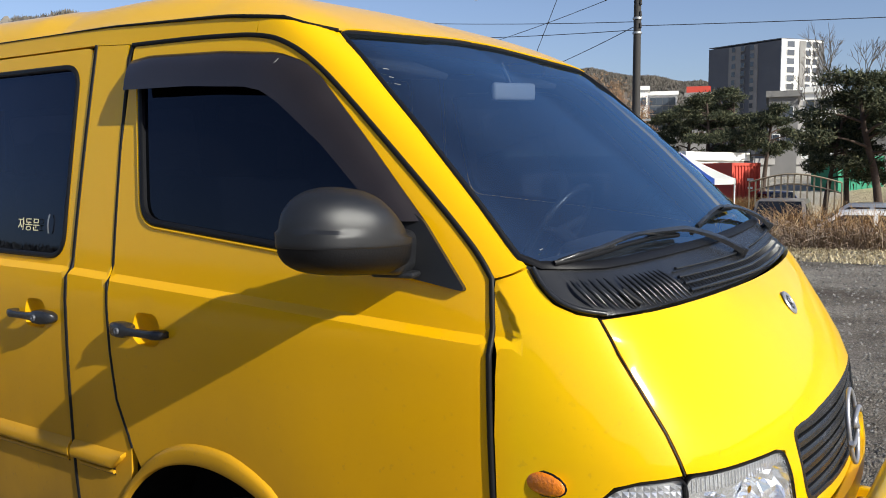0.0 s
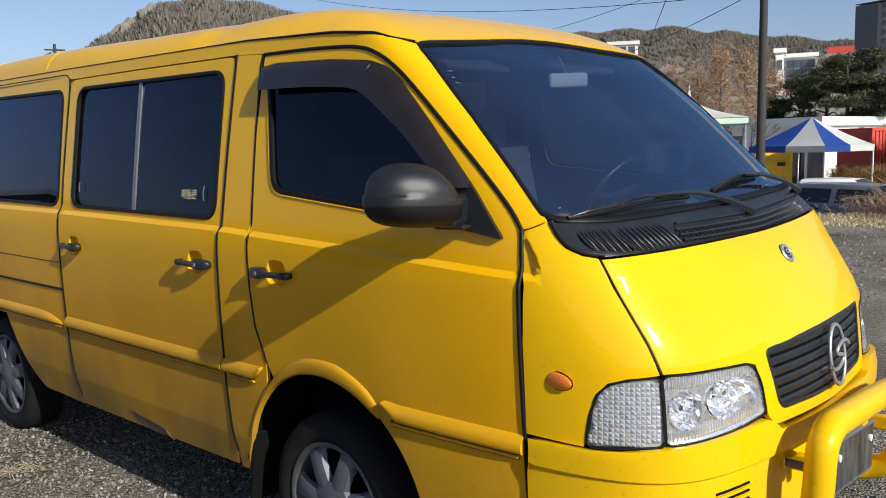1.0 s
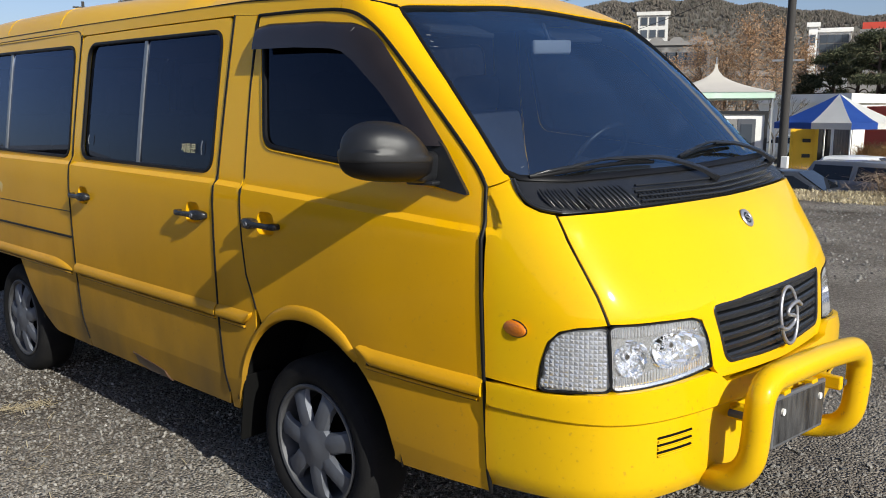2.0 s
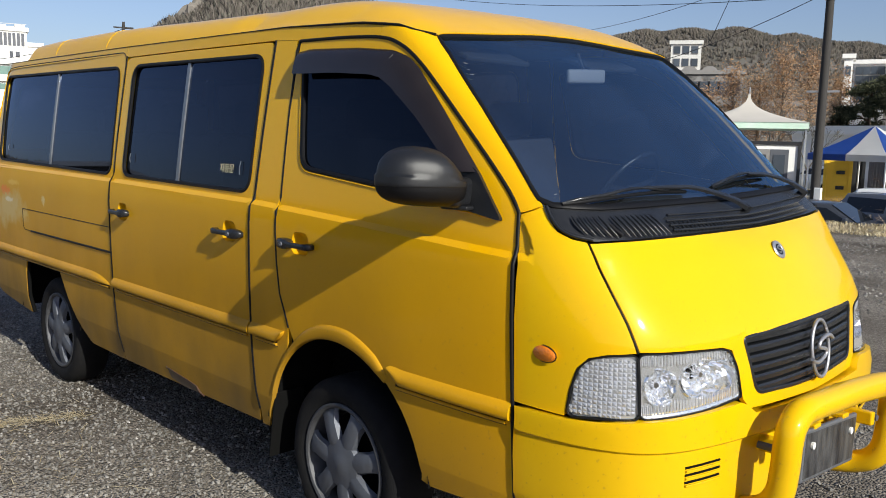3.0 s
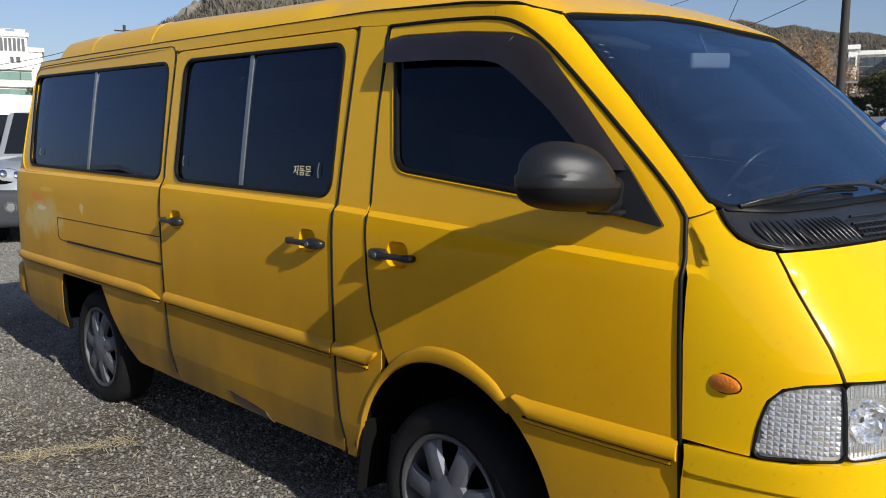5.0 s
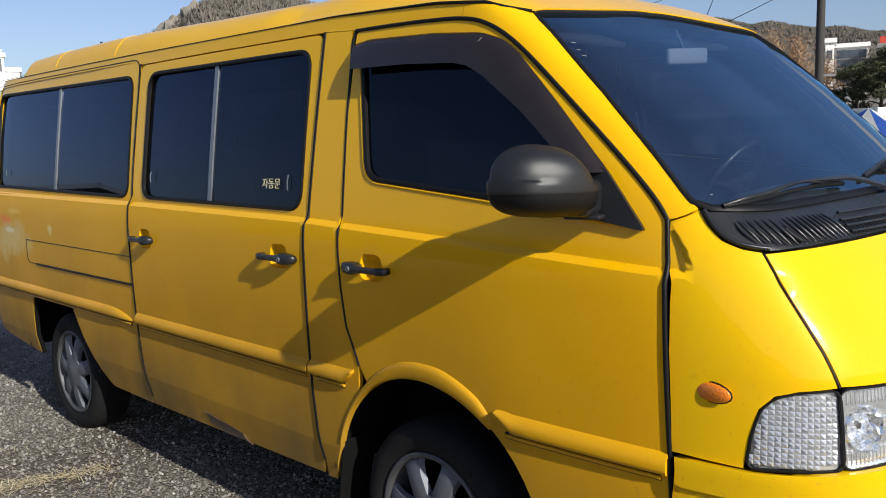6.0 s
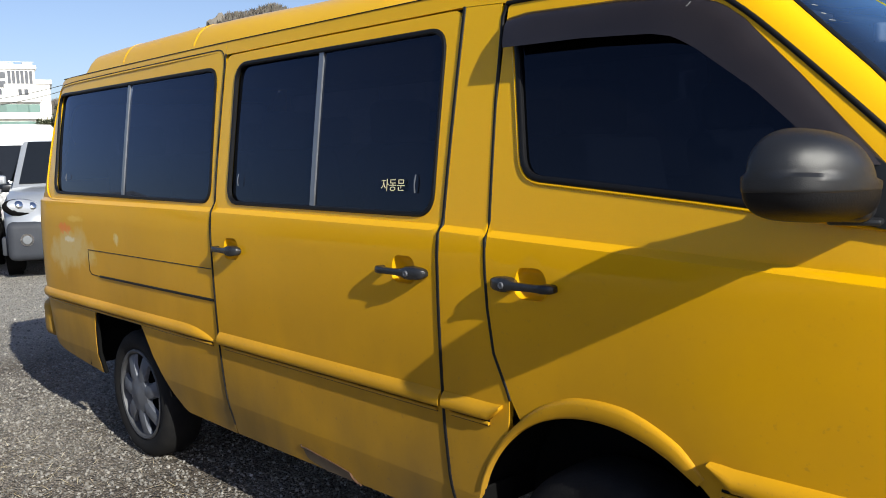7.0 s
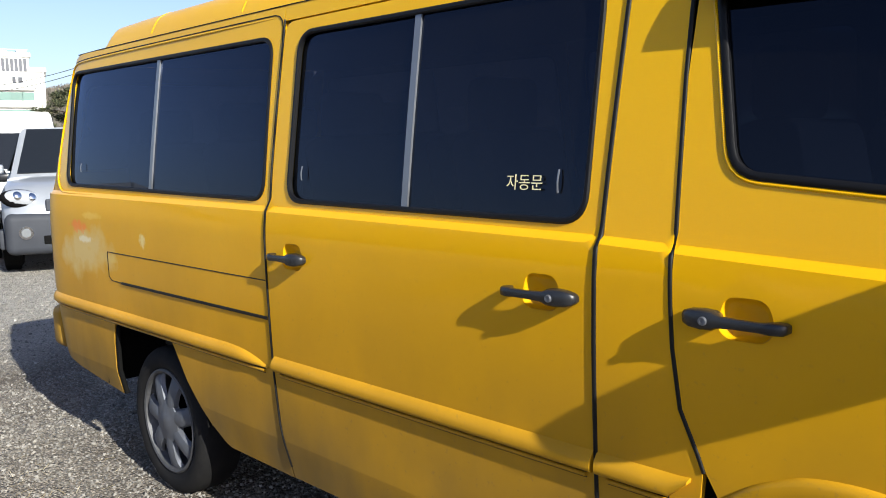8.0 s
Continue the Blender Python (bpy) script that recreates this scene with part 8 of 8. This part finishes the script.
for k, (az, d, h, sp, le) in enumerate(((12.8, 57, 6.6, 2.4, .4), (14.4, 60, 7.6, 2.7, -.3), (16.4, 59, 7.2, 2.6, .5), (18.4, 62, 6.4, 2.5, -.4), (15.4, 66, 7.6, 2.6, .2), (17.4, 65, 7.0, 2.5, .2),
                                        (6.2, 41, 7.4, 2.9, -1.0), (9.4, 43, 5.6, 2.4, .5), (3.6, 42, 7.2, 2.8, .7), (8.0, 47, 6.2, 2.4, -.2), (5.0, 46, 7.4, 2.6, .2))):
    p = spot(az, d)
    top_z = p.z
    pine((p.x, p.y, p.z), h, sp, 20 + k, le, .42)
for k, (az, d, h) in enumerate(((68.6, 70, 6.0), (69.9, 66, 5.2), (67.2, 72, 6.4))):
    p = spot(az, d)
    pine((p.x, p.y, 1.2), h, 2.6, 60 + k, .3, .2)


def russet_tree(base, h, w, seed, label="tall russet dawn redwood with dry leaves"):
    """An upright tree with rising limbs and thin dry leaves."""
    g = np.random.default_rng(seed)
    r = random.Random(seed)
    t = thing("russet_tree", label, "tree", group="russet trees")
    b = Vector(base)
    limb([b, b + Vector((.1, 0, h * .5)), b + Vector((0, .1, h))], h * .02, h * .003, PALE_BARK, t, "trunk")
    cs = []
    for k in range(34):
        f = .18 + .8 * k / 34
        a = k * 2.4
        reach = w * (1 - f) ** .7 * r.uniform(.6, 1.1) + .15
        at = b + Vector((0, 0, h * f))
        tip = at + Vector((math.cos(a) * reach, math.sin(a) * reach, reach * .9))
        limb([at, at.lerp(tip, .5) + Vector((0, 0, -.08 * reach)), tip], h * .005, h * .0012, PALE_BARK, t)
        m = 120
        u = g.random(m)[:, None]
        cs.append(np.array(at)[None] * (1 - u) + np.array(tip)[None] * u + g.normal(0, .16 + .1 * w, (m, 3)) * (1, 1, 1.3))
    c = np.concatenate(cs)
    soup("crown", c, g.uniform(.10, .26, len(c)), NEEDLE_V, NEEDLE_F, RUSSET, g, "sparse dry russet leaves", "", parent=t)


for k, (az, d, h, w) in enumerate(((26.6, 60, 7.2, 2.2), (25.0, 62, 6.6, 2.4), (23.6, 58, 8.2, 1.9), (22.0, 60, 7.9, 1.9), (28.2, 63, 5.6, 2.2), (20.3, 64, 6.5, 1.6))):
    p = spot(az, d)
    russet_tree((p.x, p.y, p.z), h, w, 40 + k)


def bare_tree(base, h, seed):
    """A leafless tree: forks over four rounds."""
    r = random.Random(seed)
    t = thing("bare_tree", "leafless grey winter tree with fine branches", "tree")
    verts, faces = [], []

    def grow(p, d, l, w, depth):
        q = p + d * l
        k = len(verts)
        s = d.orthogonal().normalized()
        o = d.cross(s)
        for e, ww in ((p, w), (q, w * .65)):
            for i in range(4):
                a = i * math.pi / 2
                verts.append(e + s * math.cos(a) * ww + o * math.sin(a) * ww)
        for i in range(4):
            j = (i + 1) % 4
            faces.append((k + i, k + j, k + 4 + j, k + 4 + i))
        if depth == 0:
            return
        for _ in range(3 if depth > 1 else 4):
            nd = (d + Vector((r.uniform(-.6, .6), r.uniform(-.6, .6), r.uniform(-.1, .35)))).normalized()
            grow(q, nd, l * r.uniform(.6, .8), w * .6, depth - 1)

    grow(Vector(base), Vector((0, 0, 1)), h * .28, h * .014, 5)
    mesh_ob("crown", verts, faces, PALE_BARK, t, False)


for k, (az, d, h) in enumerate(((8.2, 70, 13.0), (9.6, 72, 10.5), (21.8, 48, 4.8), (27.2, 52, 5.0), (24.2, 52, 5.6))):
    p = spot(az, d)
    bare_tree((p.x, p.y, p.z), h, 80 + k)

# a ragged row of shrubs at the near end of the parking
g = np.random.default_rng(71)
for k, (x0, y0) in enumerate(((-30, -17.5), (-27.5, -18.4), (-25.2, -18.0), (-22.6, -18.9), (-20.4, -18.5), (-17.5, -19.4), (-15.2, -19.1), (-12.6, -19.8), (-10.4, -19.5))):
    n = 160
    tall = 1.9 + 1.0 * g.random()
    q = g.normal(0, 1, (n, 3)) * (.8, .5, 0) + np.array((x0, y0, 0))
    q[:, 2] += g.random(n) * tall * np.exp(-((q[:, 0] - x0) / 1.3) ** 2)
    soup("evergreen_shrub", q, g.uniform(.15, .38, n)[:, None] * np.array([[1, 1, .8]]), STONE_V, STONE_F, NEEDLES, g, "dark evergreen shrub at the edge of the parking", "shrub", kind="")

# brambles in front of the parked cars
def bramble(base, w, h, seed):
    g = np.random.default_rng(seed)
    n = 420
    q = g.normal(0, 1, (n, 3)) * (w * .4, w * .3, 0) + np.array(base)
    q[:, 2] += g.random(n) ** 1.3 * h * .6
    soup("bramble_bush", q, g.uniform(.12, .5, n)[:, None] * np.array([[1, 1, 1]]), [(-.012, -.5, 0), (.012, -.5, 0), (.008, .5, .12), (-.008, .5, .12)], [(0, 1, 2, 3)], TWIG, g, "tangled bare brown bramble bush", "bush", kind="", tilt=1.4)


for k, (az, d, w, h) in enumerate(((15.0, 20.6, 1.2, .7), (11.0, 20.4, 1.6, 1.1), (7.0, 20.6, 1.4, .9), (9.0, 20.2, 1.5, 1.0), (13.0, 20.0, 1.2, .8), (10.0, 21.3, 1.6, 1.2), (12.2, 21.8, 1.5, 1.1), (8.0, 21.2, 1.3, .8), (13.4, 21.0, 1.1, 1.1), (5.8, 21.6, 1.4, 1.0), (7.4, 38, 2.8, 2.2), (8.6, 40, 3.0, 2.4), (10.6, 39, 2.8, 2.2), (6.6, 41, 3.0, 2.2), (9.2, 36, 2.6, 2.0), (6.0, 36, 2.5, 1.8), (12.0, 37, 2.2, 1.6))):
    p = spot(az, d)
    bramble((p.x, p.y, p.z), w, h, 90 + k)

# ---- the van's left side is raised and bent to fit the camera's view ----
def fit_left_side(ob):
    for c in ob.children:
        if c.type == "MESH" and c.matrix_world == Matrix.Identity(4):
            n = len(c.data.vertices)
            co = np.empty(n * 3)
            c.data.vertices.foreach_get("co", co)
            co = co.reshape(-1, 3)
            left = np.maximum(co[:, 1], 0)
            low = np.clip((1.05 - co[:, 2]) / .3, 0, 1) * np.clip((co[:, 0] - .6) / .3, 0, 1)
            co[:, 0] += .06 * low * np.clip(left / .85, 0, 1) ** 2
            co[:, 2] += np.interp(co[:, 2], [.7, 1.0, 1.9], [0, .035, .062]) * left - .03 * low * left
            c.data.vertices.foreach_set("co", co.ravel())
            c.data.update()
        fit_left_side(c)


fit_left_side(van)
